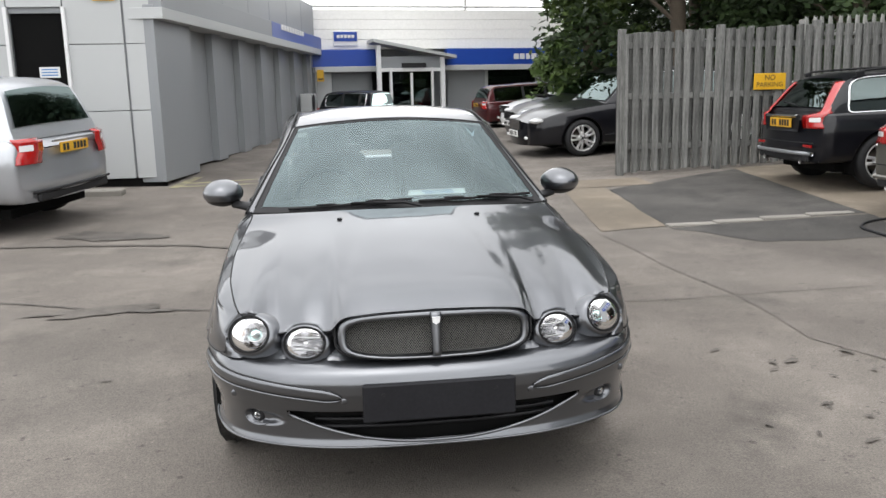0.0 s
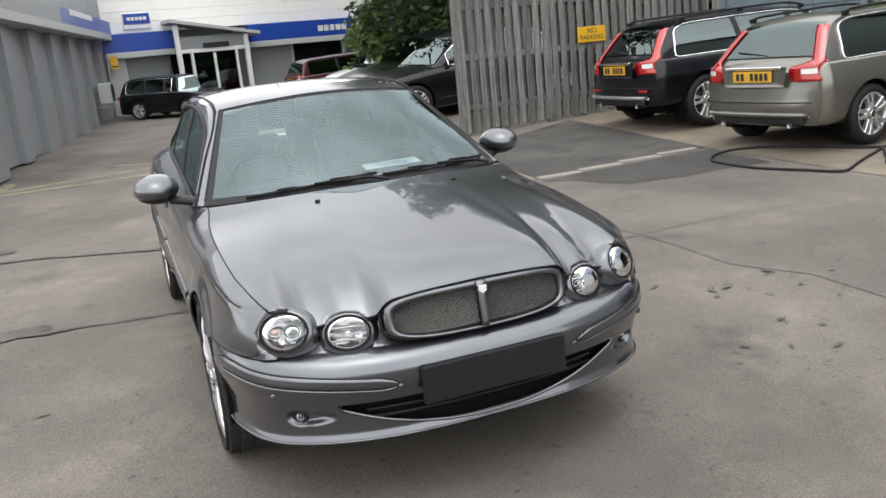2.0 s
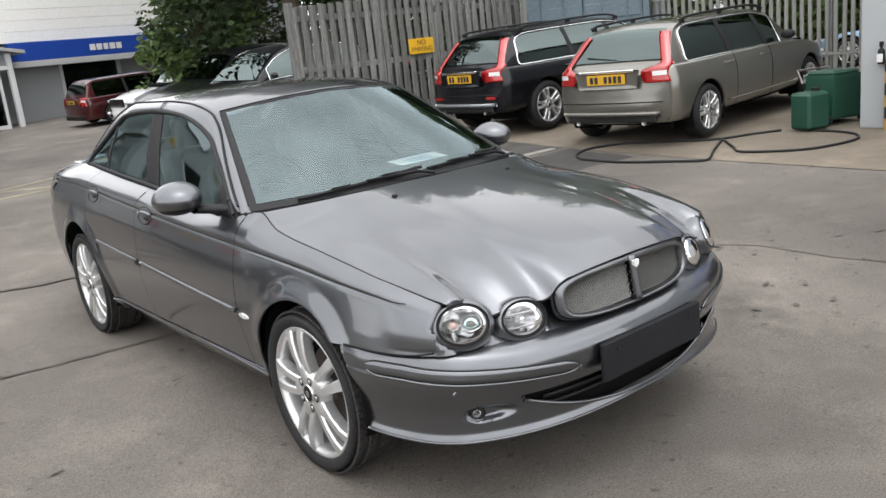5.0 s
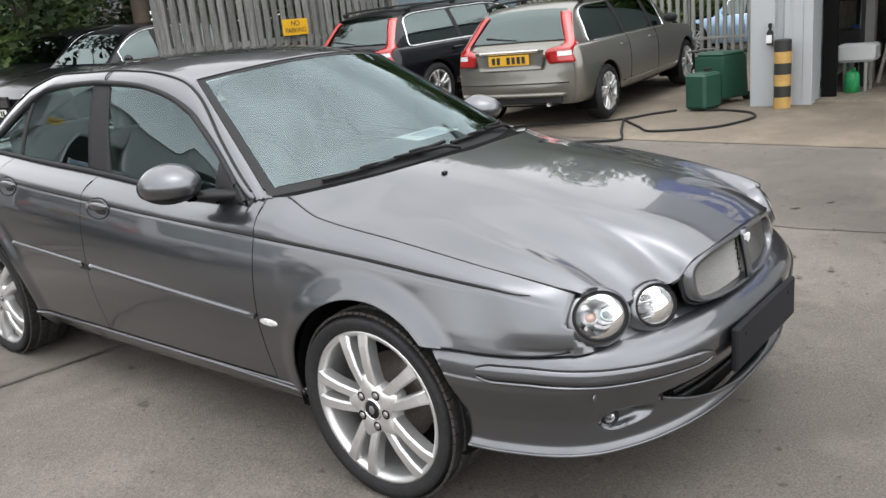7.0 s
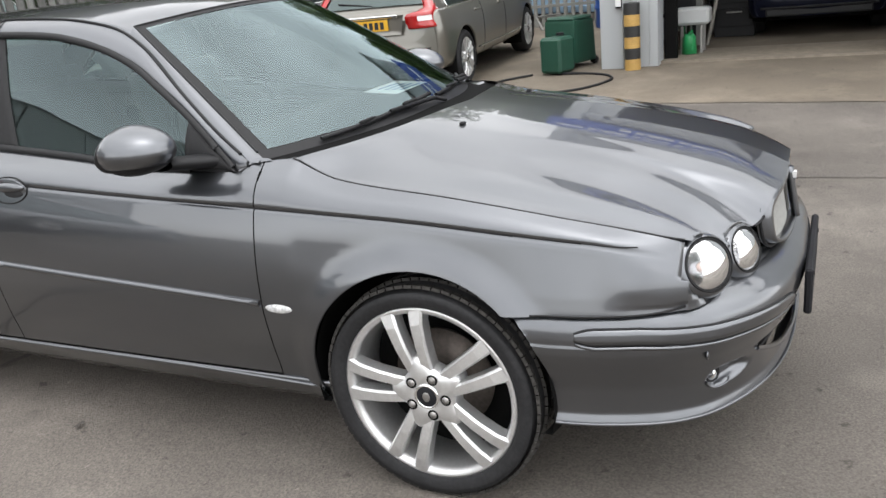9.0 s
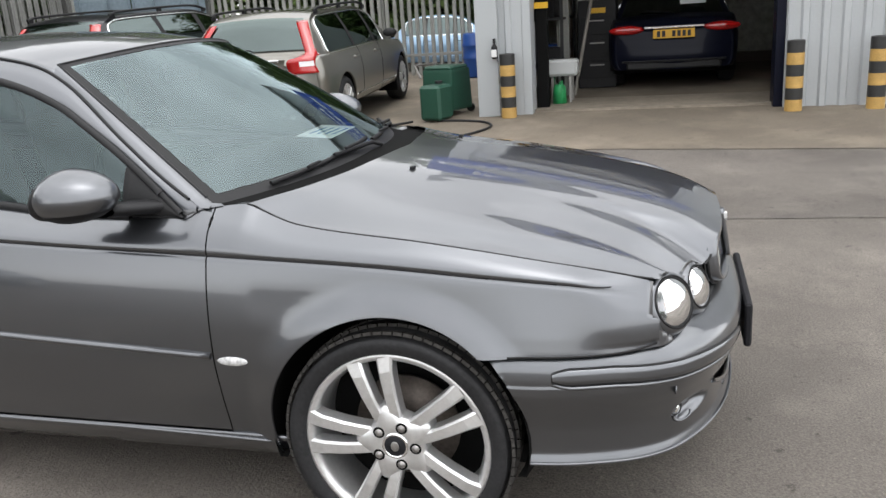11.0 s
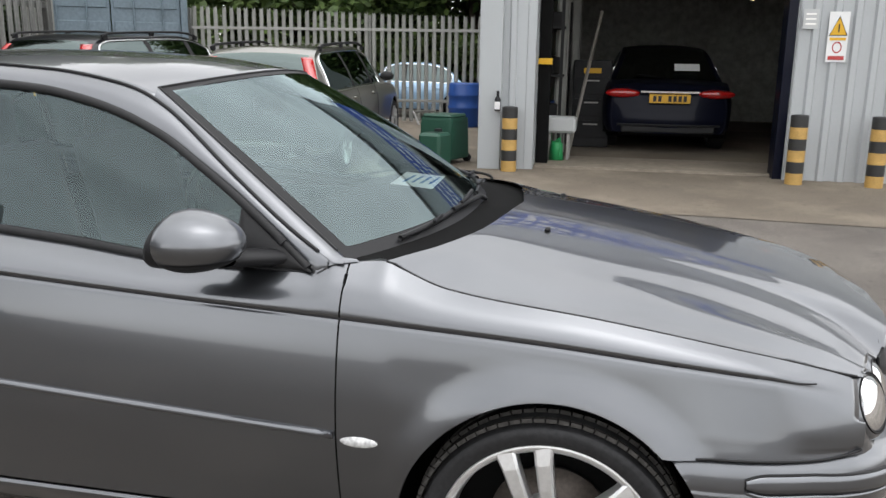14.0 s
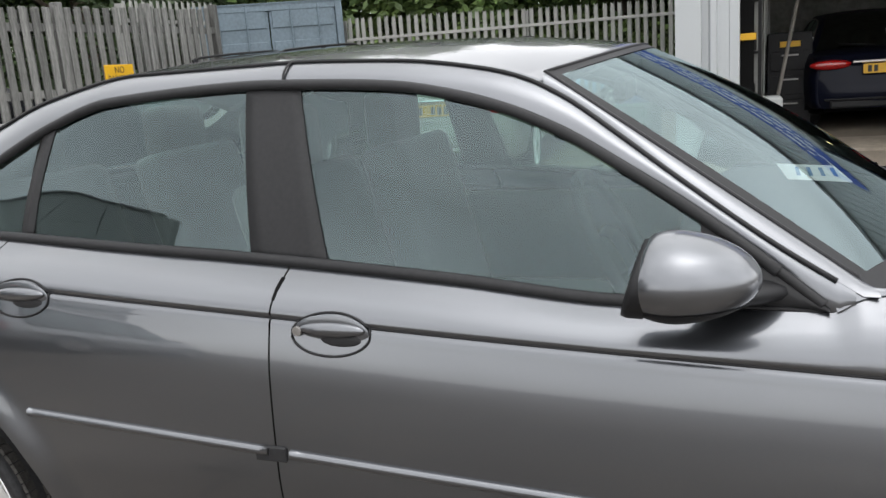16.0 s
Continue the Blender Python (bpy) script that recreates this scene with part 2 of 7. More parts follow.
def pchip(xs, ys):
    """A smooth curve through points that never overshoots."""
    xs, ys = np.array(xs, float), np.array(ys, float)
    h, d = np.diff(xs), np.diff(ys) / np.diff(xs)
    m = np.zeros(len(xs))
    for i in range(1, len(xs) - 1):
        if d[i - 1] * d[i] > 0:
            w1, w2 = 2 * h[i] + h[i - 1], h[i] + 2 * h[i - 1]
            m[i] = (w1 + w2) / (w1 / d[i - 1] + w2 / d[i])
    m[0], m[-1] = d[0], d[-1]

    def at(x):
        x = np.clip(np.asarray(x, float), xs[0], xs[-1])
        i = np.clip(np.searchsorted(xs, x) - 1, 0, len(xs) - 2)
        t = (x - xs[i]) / h[i]
        return ((1 + 2 * t) * (1 - t) ** 2 * ys[i] + t * (1 - t) ** 2 * h[i] * m[i]
                + t * t * (3 - 2 * t) * ys[i + 1] + t * t * (t - 1) * h[i] * m[i + 1])
    return at


def thing(name, label, category, m=None, group="", kind=""):
    ob = tagged(new(name), label, category, group, kind)
    if m is not None:
        ob.matrix_basis = m
    return ob


def mesh_part(name, verts, faces, mat, parent=None, label="", smooth=True, thick=0.0, offset=-1.0):
    me = bpy.data.meshes.new(name)
    me.from_pydata([tuple(float(c) for c in v) for v in verts], [], [tuple(int(i) for i in f) for f in faces])
    me.polygons.foreach_set("use_smooth", [smooth] * len(me.polygons))
    me.materials.append(mat)
    me.update()
    ob = new(name, me)
    if parent is not None:
        ob.parent = parent
    if label:
        ob["label"] = label
    if thick:
        s = ob.modifiers.new("thickness", "SOLIDIFY")
        s.thickness, s.offset = thick, offset
    return ob


def part(name, bm, mat, parent=None, label="", smooth=False):
    me = bpy.data.meshes.new(name)
    bm.to_mesh(me)
    bm.free()
    me.polygons.foreach_set("use_smooth", [smooth] * len(me.polygons))
    me.materials.append(mat)
    ob = new(name, me)
    if parent is not None:
        ob.parent = parent
    if label:
        ob["label"] = label
    return ob


def grid_faces(nu, nv, close=False, flip=False):
    fs = []
    for i in range(nu - 1 + (1 if close else 0)):
        for j in range(nv - 1):
            a, b = i * nv + j, ((i + 1) % nu) * nv + j
            fs.append((a, a + 1, b + 1, b) if flip else (a, b, b + 1, a + 1))
    return fs


def box_bm(sx, sy, sz, at=(0, 0, 0), bevel=0.0, bm=None, rot=None, seg=1):
    bm = bm or bmesh.new()
    m = Matrix.Translation(at) @ (rot or Matrix()) @ Matrix.Diagonal((sx, sy, sz, 1))
    vs = bmesh.ops.create_cube(bm, size=1, matrix=m)["verts"]
    if bevel:
        es = list({e for v in vs for e in v.link_edges})
        bmesh.ops.bevel(bm, geom=es, offset=bevel, segments=seg, affect="EDGES", profile=0.7)
    return bm


def box_part(name, sx, sy, sz, at, mat, parent=None, bevel=0.0, label="", rot=None):
    return part(name, box_bm(sx, sy, sz, at, bevel, rot=rot), mat, parent, label)


def cyl_bm(r, h, at=(0, 0, 0), axis="z", n=24, r2=None, bm=None):
    bm = bm or bmesh.new()
    rot = {"z": Matrix(), "x": Matrix.Rotation(radians(90), 4, "Y"), "y": Matrix.Rotation(radians(-90), 4, "X")}[axis]
    bmesh.ops.create_cone(bm, cap_ends=True, segments=n, radius1=r, radius2=r if r2 is None else r2, depth=h, matrix=Matrix.Translation(at) @ rot)
    return bm


def cyl_part(name, r, h, at, mat, parent=None, axis="z", n=24, r2=None, label=""):
    bm = cyl_bm(r, h, at, axis, n, r2)
    bmesh.ops.bevel(bm, geom=[e for e in bm.edges if len(e.link_faces) == 2 and e.calc_face_angle(0) > 1.0], offset=min(r, h) * 0.06, segments=1, affect="EDGES")
    return part(name, bm, mat, parent, label)


def tube(name, pts, r, mat, parent=None, n=8, label="", closed=False, flat=1.0):
    """A round bar along a polyline."""
    pts = [Vector(p) for p in pts]
    vs, k = [], len(pts)
    for i, p in enumerate(pts):
        a, b = (pts[(i - 1) % k], pts[(i + 1) % k]) if closed else (pts[max(i - 1, 0)], pts[min(i + 1, k - 1)])
        t = (b - a).normalized()
        up = Vector((0, 0, 1)) if abs(t.z) < 0.95 else Vector((1, 0, 0))
        side = t.cross(up).normalized()
        up = side.cross(t)
        for j in range(n):
            w = 2 * math.pi * j / n
            vs.append(p + side * (math.cos(w) * r) + up * (math.sin(w) * r * flat))
    fs = []
    for i in range(k if closed else k - 1):
        for j in range(n):
            a, b = i * n, ((i + 1) % k) * n
            fs.append((a + j, b + j, b + (j + 1) % n, a + (j + 1) % n))
    if not closed:
        fs += [tuple(range(n))[::-1], tuple(range((k - 1) * n, k * n))]
    return mesh_part(name, vs, fs, mat, parent, label)


def lathe(name, prof, mat, parent=None, n=48, axis="x", label="", at=(0, 0, 0), close=False):
    """Turns a profile of (along, radius) about an axis."""
    vs = []
    for i in range(n):
        w = 2 * math.pi * i / n
        for a, r in prof:
            p = {"x": (a, r * math.cos(w), r * math.sin(w)), "y": (r * math.cos(w), a, r * math.sin(w)), "z": (r * math.cos(w), r * math.sin(w), a)}[axis]
            vs.append((p[0] + at[0], p[1] + at[1], p[2] + at[2]))
    return mesh_part(name, vs, grid_faces(n, len(prof), True), mat, parent, label)


def writing(name, text, size, m, mat, parent=None, depth=0.002, label=""):
    """Raised lettering as a mesh; the text runs along local x with y up."""
    cu = bpy.data.curves.new(name, "FONT")
    cu.body, cu.size, cu.extrude, cu.align_x, cu.align_y = text, size, depth, "CENTER", "CENTER"
    tmp = bpy.data.objects.new(name, cu)
    scene.collection.objects.link(tmp)
    me = bpy.data.meshes.new_from_object(tmp.evaluated_get(bpy.context.evaluated_depsgraph_get()))
    bpy.data.objects.remove(tmp)
    me.materials.append(mat)
    ob = new(name, me)
    ob.matrix_basis = m
    if parent is not None:
        ob.parent = parent
    if label:
        ob["label"] = label
    return ob


def ground_z(x, y):
    """The yard rises gently towards the workshop and the showroom."""
    soft = lambda v, k=0.6: k * math.log1p(math.exp(min(v / k, 40)))
    z = 0.033 * (soft(x - 1.2) - soft(x - 8.5)) + 0.030 * (soft(y - 3.2) - soft(y - 26)) - 0.08 * (soft(x - 13.6) - soft(x - 17.6))
    return z + 0.004 * soft(-x - 1.0) * max(0.0, min(8.0, y - 3.5)) - 0.012

# ---- the grey saloon: feature curves of one half (half width s, length y from the front axle, height z) ----
CREASE_Z = pchip([-0.72, -0.59, -0.256, 0.054, 0.52, 0.94, 1.256, 1.656, 2.04, 2.364, 3.0, 3.75], [0.726, 0.737, 0.77, 0.798, 0.824, 0.844, 0.861, 0.886, 0.91, 0.931, 0.95, 0.93])
CREASE_S = pchip([-0.72, -0.6, -0.4, -0.25, 0, 0.5, 1.7, 2.4, 3.0, 3.75], [0.71, 0.782, 0.816, 0.828, 0.837, 0.846, 0.850, 0.847, 0.83, 0.70])
TOP_Z = pchip([-0.72, -0.6, -0.5, -0.363, -0.07, 0.28, 0.4, 0.44, 0.56, 0.606, 0.94, 1.3, 1.715, 2.15, 2.5, 2.8, 3.3, 3.75],
              [0.708, 0.752, 0.776, 0.803, 0.85, 0.892, 0.93, 0.945, 0.937, 0.915, 0.913, 0.944, 0.975, 1.001, 1.025, 1.04, 1.02, 0.97])
TOP_S = pchip([-0.72, -0.6, -0.5, -0.363, -0.07, 0.28, 0.44, 0.56, 0.606, 0.94, 1.3, 1.715, 2.15, 2.5, 2.8, 3.3, 3.75],
              [0.68, 0.725, 0.745, 0.765, 0.775, 0.762, 0.74, 0.772, 0.785, 0.764, 0.755, 0.743, 0.734, 0.722, 0.70, 0.66, 0.58])
WIDE_S = pchip([-0.72, -0.6, -0.5, -0.4, -0.3, 0, 0.5, 1.2, 2.2, 2.71, 3.2, 3.6, 3.75], [0.725, 0.80, 0.838, 0.86, 0.868, 0.872, 0.882, 0.886, 0.886, 0.882, 0.865, 0.80, 0.70])
WINTOP_Z = pchip([0.606, 0.70, 0.83, 0.965, 1.086, 1.2, 1.319, 1.444, 1.675, 1.806, 2.195, 2.385, 2.6, 2.78, 2.86, 3.3], [0.917, 0.985, 1.073, 1.155, 1.222, 1.271, 1.306, 1.33, 1.347, 1.352, 1.337, 1.288, 1.19, 1.085, 1.035, 1.022])
WINTOP_S = pchip([0.606, 0.83, 0.965, 1.086, 1.319, 1.8, 2.4, 2.6, 2.86, 3.3], [0.785, 0.70, 0.658, 0.622, 0.602, 0.597, 0.605, 0.63, 0.685, 0.66])
DRIP_Z = pchip([0.559, 0.69, 0.85, 0.98, 1.09, 1.17, 1.25, 1.46, 1.763, 2.14, 2.42, 2.635, 2.9, 3.1, 3.3], [0.937, 1.012, 1.118, 1.208, 1.282, 1.322, 1.346, 1.378, 1.392, 1.392, 1.348, 1.27, 1.14, 1.06, 1.03])
DRIP_S = pchip([0.559, 0.69, 0.85, 1.09, 1.2, 1.46, 2.2, 2.5, 2.9, 3.3], [0.776, 0.733, 0.672, 0.574, 0.553, 0.546, 0.546, 0.56, 0.60, 0.62])
AXLES, HUB_Z = (0.02, 2.70), 0.318
ARCH = {0.02: 0.360, 2.70: 0.405}


def body_side(y, zs):
    """Half widths of the body side at heights zs."""
    zc, sc, z1, s1, w = (float(f(y)) for f in (CREASE_Z, CREASE_S, TOP_Z, TOP_S, WIDE_S))
    sc = min(sc, w - 0.004)
    zc = min(zc, z1 - 0.035)
    nose = max(0.0, min(1.0, (0.2 - y) / 0.4))
    span = max(zc - 0.645, 0.02)
    even = lambda d: sc + 0.006 + (w - sc - 0.012) * min(1.0, (d - 0.025) / span)
    hi, lo = sc + 0.36 * (w - sc), sc + (0.70 if y > 0.4 else 0.64) * (w - sc)
    hi, lo = hi + (even(0.05) - hi) * nose, lo + (even(0.11) - lo) * nose
    a = [(0.20, w - 0.10), (0.25, w - 0.060), (0.29, w - 0.044), (0.31, w - 0.041), (0.42, w - 0.017), (0.55, w + 0.006 * nose), (0.62, w - 0.0012 * max(0.0, min(1.0, (w - sc) / 0.02)) - 0.005 * nose), (max(zc - 0.11, 0.63), lo), (max(zc - 0.05, 0.66), hi),
         (zc - 0.025, sc + 0.006), (zc - 0.007, sc + 0.001), (zc, sc - 0.008)]
    if z1 > zc + 0.02:
        a += [(zc + 0.007, sc - 0.002), (zc + (z1 - zc) * 0.5, sc - 0.28 * (sc - s1)), (z1 + 1e-4, s1)]
    else:
        a += [(zc + 0.02, sc - 0.02)]
    s = pchip(*zip(*a))(zs)
    fade = max(0.0, min(1.0, (y + 0.63) / 0.16))
    if fade < 1:
        u = np.clip((zs - 0.60) / max(z1 - 0.60, 0.01), 0, 1)
        plain = w - (w - s1) * u ** 2.2
        s = np.where(zs > 0.60, fade * s + (1 - fade) * plain, s)
    for ay in AXLES:
        r = np.hypot(y - ay, zs - HUB_Z)
        k = np.clip(1 - (r - ARCH[ay]) / 0.085, 0, 1)
        s = s + 0.019 * k * k * (3 - 2 * k) * np.clip((zc - 0.01 - zs) / 0.06, 0, 1)
    return s


def trimmed(verts, faces, inside, project):
    """Cuts a hole with a clean rim out of a fine grid."""
    flag = [inside(v) for v in verts]
    faces = [f for f in faces if not all(flag[i] for i in f)]
    used = {i for f in faces for i in f}
    verts = [project(v) if (i in used and flag[i]) else v for i, v in enumerate(verts)]
    order = {i: n for n, i in enumerate(sorted(used))}
    return [verts[i] for i in sorted(used)], [tuple(order[i] for i in f) for f in faces]


def side_panel(name, y0, y1, low, sg, mat, parent, label="", n=None, lean=0.0, gap=0.0022):
    """A pressed panel of the car's side from y0 to y1, from low(y) up to the belt, with the wheel openings cut out."""
    ys = np.linspace(y0 + gap, y1 - gap, n or max(4, int((y1 - y0) / 0.016)))
    fr = np.linspace(0, 1, 13)
    vs = []
    for y in ys:
        z1, z0 = float(TOP_Z(y)), low(y)
        zc = min(float(CREASE_Z(y)), z1 - 0.035)
        if z1 < zc + 0.02:
            zs = z0 + (z1 - z0) * np.linspace(0, 1, 34)
        else:
            zs = np.concatenate([z0 + (zc - 0.03 - z0) * np.linspace(0, 1, 22), zc + np.array([-0.022, -0.012, -0.006, 0, 0.005]), zc + 0.012 + (z1 - zc - 0.012) * np.linspace(0, 1, 7)])
        s = body_side(y, zs)
        vs += [(sg * a, y + lean * (z - 0.9), z) for a, z in zip(s, zs)]
    faces = grid_faces(len(ys), 34, flip=sg < 0)

    def nearest(v):
        return min(AXLES, key=lambda a: abs(v[1] - a))

    def inside(v):
        return math.hypot(v[1] - nearest(v), v[2] - HUB_Z) < ARCH[nearest(v)]

    def project(v):
        a = nearest(v)
        d = math.hypot(v[1] - a, v[2] - HUB_Z) or 1.0
        y, z = a + (v[1] - a) * ARCH[a] / d, HUB_Z + (v[2] - HUB_Z) * ARCH[a] / d
        return (sg * float(body_side(y, np.array([z]))[0]), y, z)
    vs, faces = trimmed(vs, faces, inside, project)
    vs = [sunk(v) if v[1] < -0.5 else v for v in vs]
    return mesh_part(name, vs, faces, mat, parent, label)


PLAN = [(0, -0.905), (0.12, -0.904), (0.24, -0.897), (0.338, -0.885), (0.45, -0.860), (0.55, -0.825), (0.64, -0.780), (0.733, -0.712), (0.80, -0.62), (0.838, -0.52), (0.862, -0.42), (0.871, -0.335), (0.873, -0.19)]
_arc = np.concatenate([[0], np.cumsum([math.dist(a, b) for a, b in zip(PLAN, PLAN[1:])])])
PLAN_S, PLAN_Y = pchip(_arc, [p[0] for p in PLAN]), pchip(_arc, [p[1] for p in PLAN])
ARC_END = float(_arc[-1])
BUMP_D = pchip([0.256, 0.263, 0.270, 0.280, 0.30, 0.36, 0.42, 0.455, 0.48, 0.51, 0.535, 0.555, 0.57, 0.582], [-0.075, -0.034, -0.024, -0.027, -0.034, -0.030, -0.014, -0.002, 0.004, 0.005, -0.002, -0.018, -0.042, -0.075])


def ease(x, a, b):
    t = max(0.0, min(1.0, (x - a) / (b - a)))
    return t * t * (3 - 2 * t)


def scoop(a, z):
    """Depth, 0 to 1, of the dished fog lamp pocket: open towards the middle, sharp at its outer and lower rim."""
    r = math.hypot((a - 0.70) / (0.060 if a > 0.70 else 0.14), (z - 0.362) / (0.030 if z < 0.362 else 0.034))
    return 1 - ease(r, 0.45 if a < 0.70 else 0.70, 1.0)


def bumper_point(a, z, out=0.0):
    """A point of the front bumper at arc a (signed, from the middle) and height z, pushed out by a little."""
    sg, a = (1 if a >= 0 else -1), abs(a)
    e = 0.004
    s, y = float(PLAN_S(a)), float(PLAN_Y(a))
    tx, ty = float(PLAN_S(a + e) - PLAN_S(max(a - e, 0))), float(PLAN_Y(a + e) - PLAN_Y(max(a - e, 0)))
    ln = math.hypot(tx, ty)
    nx, ny = -ty / ln * -1, -tx / ln
    d = float(BUMP_D(z))
    side = max(0.0, min(1.0, (a - 0.55) / 0.30))
    if z > 0.5:
        d *= 1 - 0.62 * side
    d += out - 0.024 * scoop(a, z)
    return (sg * (s + nx * d), y + ny * d, z)


LEAD_Y = pchip([0, 0.2, 0.33, 0.385, 0.465, 0.56, 0.665, 0.70, 0.72], [-0.842, -0.838, -0.815, -0.785, -0.754, -0.724, -0.696, -0.672, -0.662])
LEAD_Z = pchip([0, 0.2, 0.29, 0.31, 0.33, 0.345, 0.358, 0.372, 0.40, 0.465, 0.53, 0.565, 0.60, 0.665, 0.705, 0.72], [0.766, 0.760, 0.750, 0.746, 0.738, 0.726, 0.708, 0.694, 0.688, 0.696, 0.680, 0.675, 0.690, 0.738, 0.734, 0.730])
BONNET_REAR = pchip([0, 0.4, 0.6, 0.70, 0.745], [0.19, 0.25, 0.335, 0.41, 0.445])
BONNET_MID = pchip([-0.85, -0.80, -0.7, -0.55, -0.4, -0.2, 0, 0.19], [0.762, 0.785, 0.824, 0.862, 0.893, 0.928, 0.957, 0.982])


def bonnet_point(u, v):
    sg, u = (1 if u >= 0 else -1), abs(u)
    yc = -0.668 + v * (0.445 + 0.668)
    se = float(TOP_S(yc)) - 0.004
    s = u * se * (1 - 0.0 * v)
    y0, y1 = float(LEAD_Y(min(s, 0.72))), float(BONNET_REAR(s))
    y = y0 + (y1 - y0) * v
    ze, zm = float(TOP_Z(yc)), float(BONNET_MID(-0.85 + (0.19 + 0.85) * v))
    base = ze + (zm - ze) * (1 - u ** 2.6)
    lead = float(LEAD_Z(min(s, 0.72)))
    d0 = lead - (float(TOP_Z(-0.668)) + (0.764 - float(TOP_Z(-0.668))) * (1 - u ** 2.6))
    d = (y1 - y0) * v
    z = base + d0 * math.exp(-d / 0.20)
    k = max(0.0, 1 - d / 0.95)
    z += 0.008 * k * (math.exp(-((s - 0.655 + 0.10 * d) / 0.055) ** 2) + 0.8 * math.exp(-((s - 0.455 + 0.14 * d) / 0.06) ** 2)) * min(1, d / 0.1)
    z += 0.007 * max(0, 1 - v * 0.9) * (1 / (1 + math.exp((s - 0.335 + 0.15 * d) / 0.012))) * min(1, d / 0.08)
    return (sg * s, y, z)


LAMPS = ((0.667, -0.697, 0.666, 29, -22, 0.082, 0.065), (0.466, -0.764, 0.640, 17, -20, 0.076, 0.058))


def sunk(v):
    """Sinks a point of the nose, bonnet or wing that lies within a lamp's opening."""
    for x, y, z, yaw, tilt, rx, rz in LAMPS:
        sd = 1 if v[0] > 0 else -1
        m = Matrix.Translation((sd * x, y, z)) @ Matrix.Rotation(radians(sd * yaw), 4, "Z") @ Matrix.Rotation(radians(tilt), 4, "X")
        p = m.inverted() @ Vector(v)
        if math.hypot(p.x / rx, p.z / rz) < 1.13 and -0.08 < p.y < 0.05:
            p.y = 0.05
            return tuple(m @ p)
    return tuple(v)


def wheel_spokes(r0, r1, n=5):
    """Five pairs of near-parallel spokes as one casting, face outwards along +x."""
    bm = bmesh.new()
    for k in range(n):
        w = 2 * math.pi * (k + 0.444) / n
        for sd in (-1, 1):
            prof = []
            for r, off, half, xo in ((0.060, 0.021, 0.0175, -0.006), (0.10, 0.0265, 0.0170, 0.001), (0.15, 0.0325, 0.0180, 0.006), (0.21, 0.0395, 0.0200, 0.004), (r1, 0.046, 0.0240, -0.004)):
                c = sd * off
                prof.append([(xo - 0.045, r, c - half), (xo - 0.007, r, c - half), (xo, r, c - half * 0.72), (xo, r, c + half * 0.72), (xo - 0.007, r, c + half), (xo - 0.045, r, c + half)])
            rows = [[bm.verts.new((x, rr * math.cos(w) - c * math.sin(w), rr * math.sin(w) + c * math.cos(w))) for x, rr, c in p] for p in prof]
            for a, b in zip(rows, rows[1:]):
                for j in range(6):
                    bm.faces.new((a[j], b[j], b[(j + 1) % 6], a[(j + 1) % 6]))
    return bm


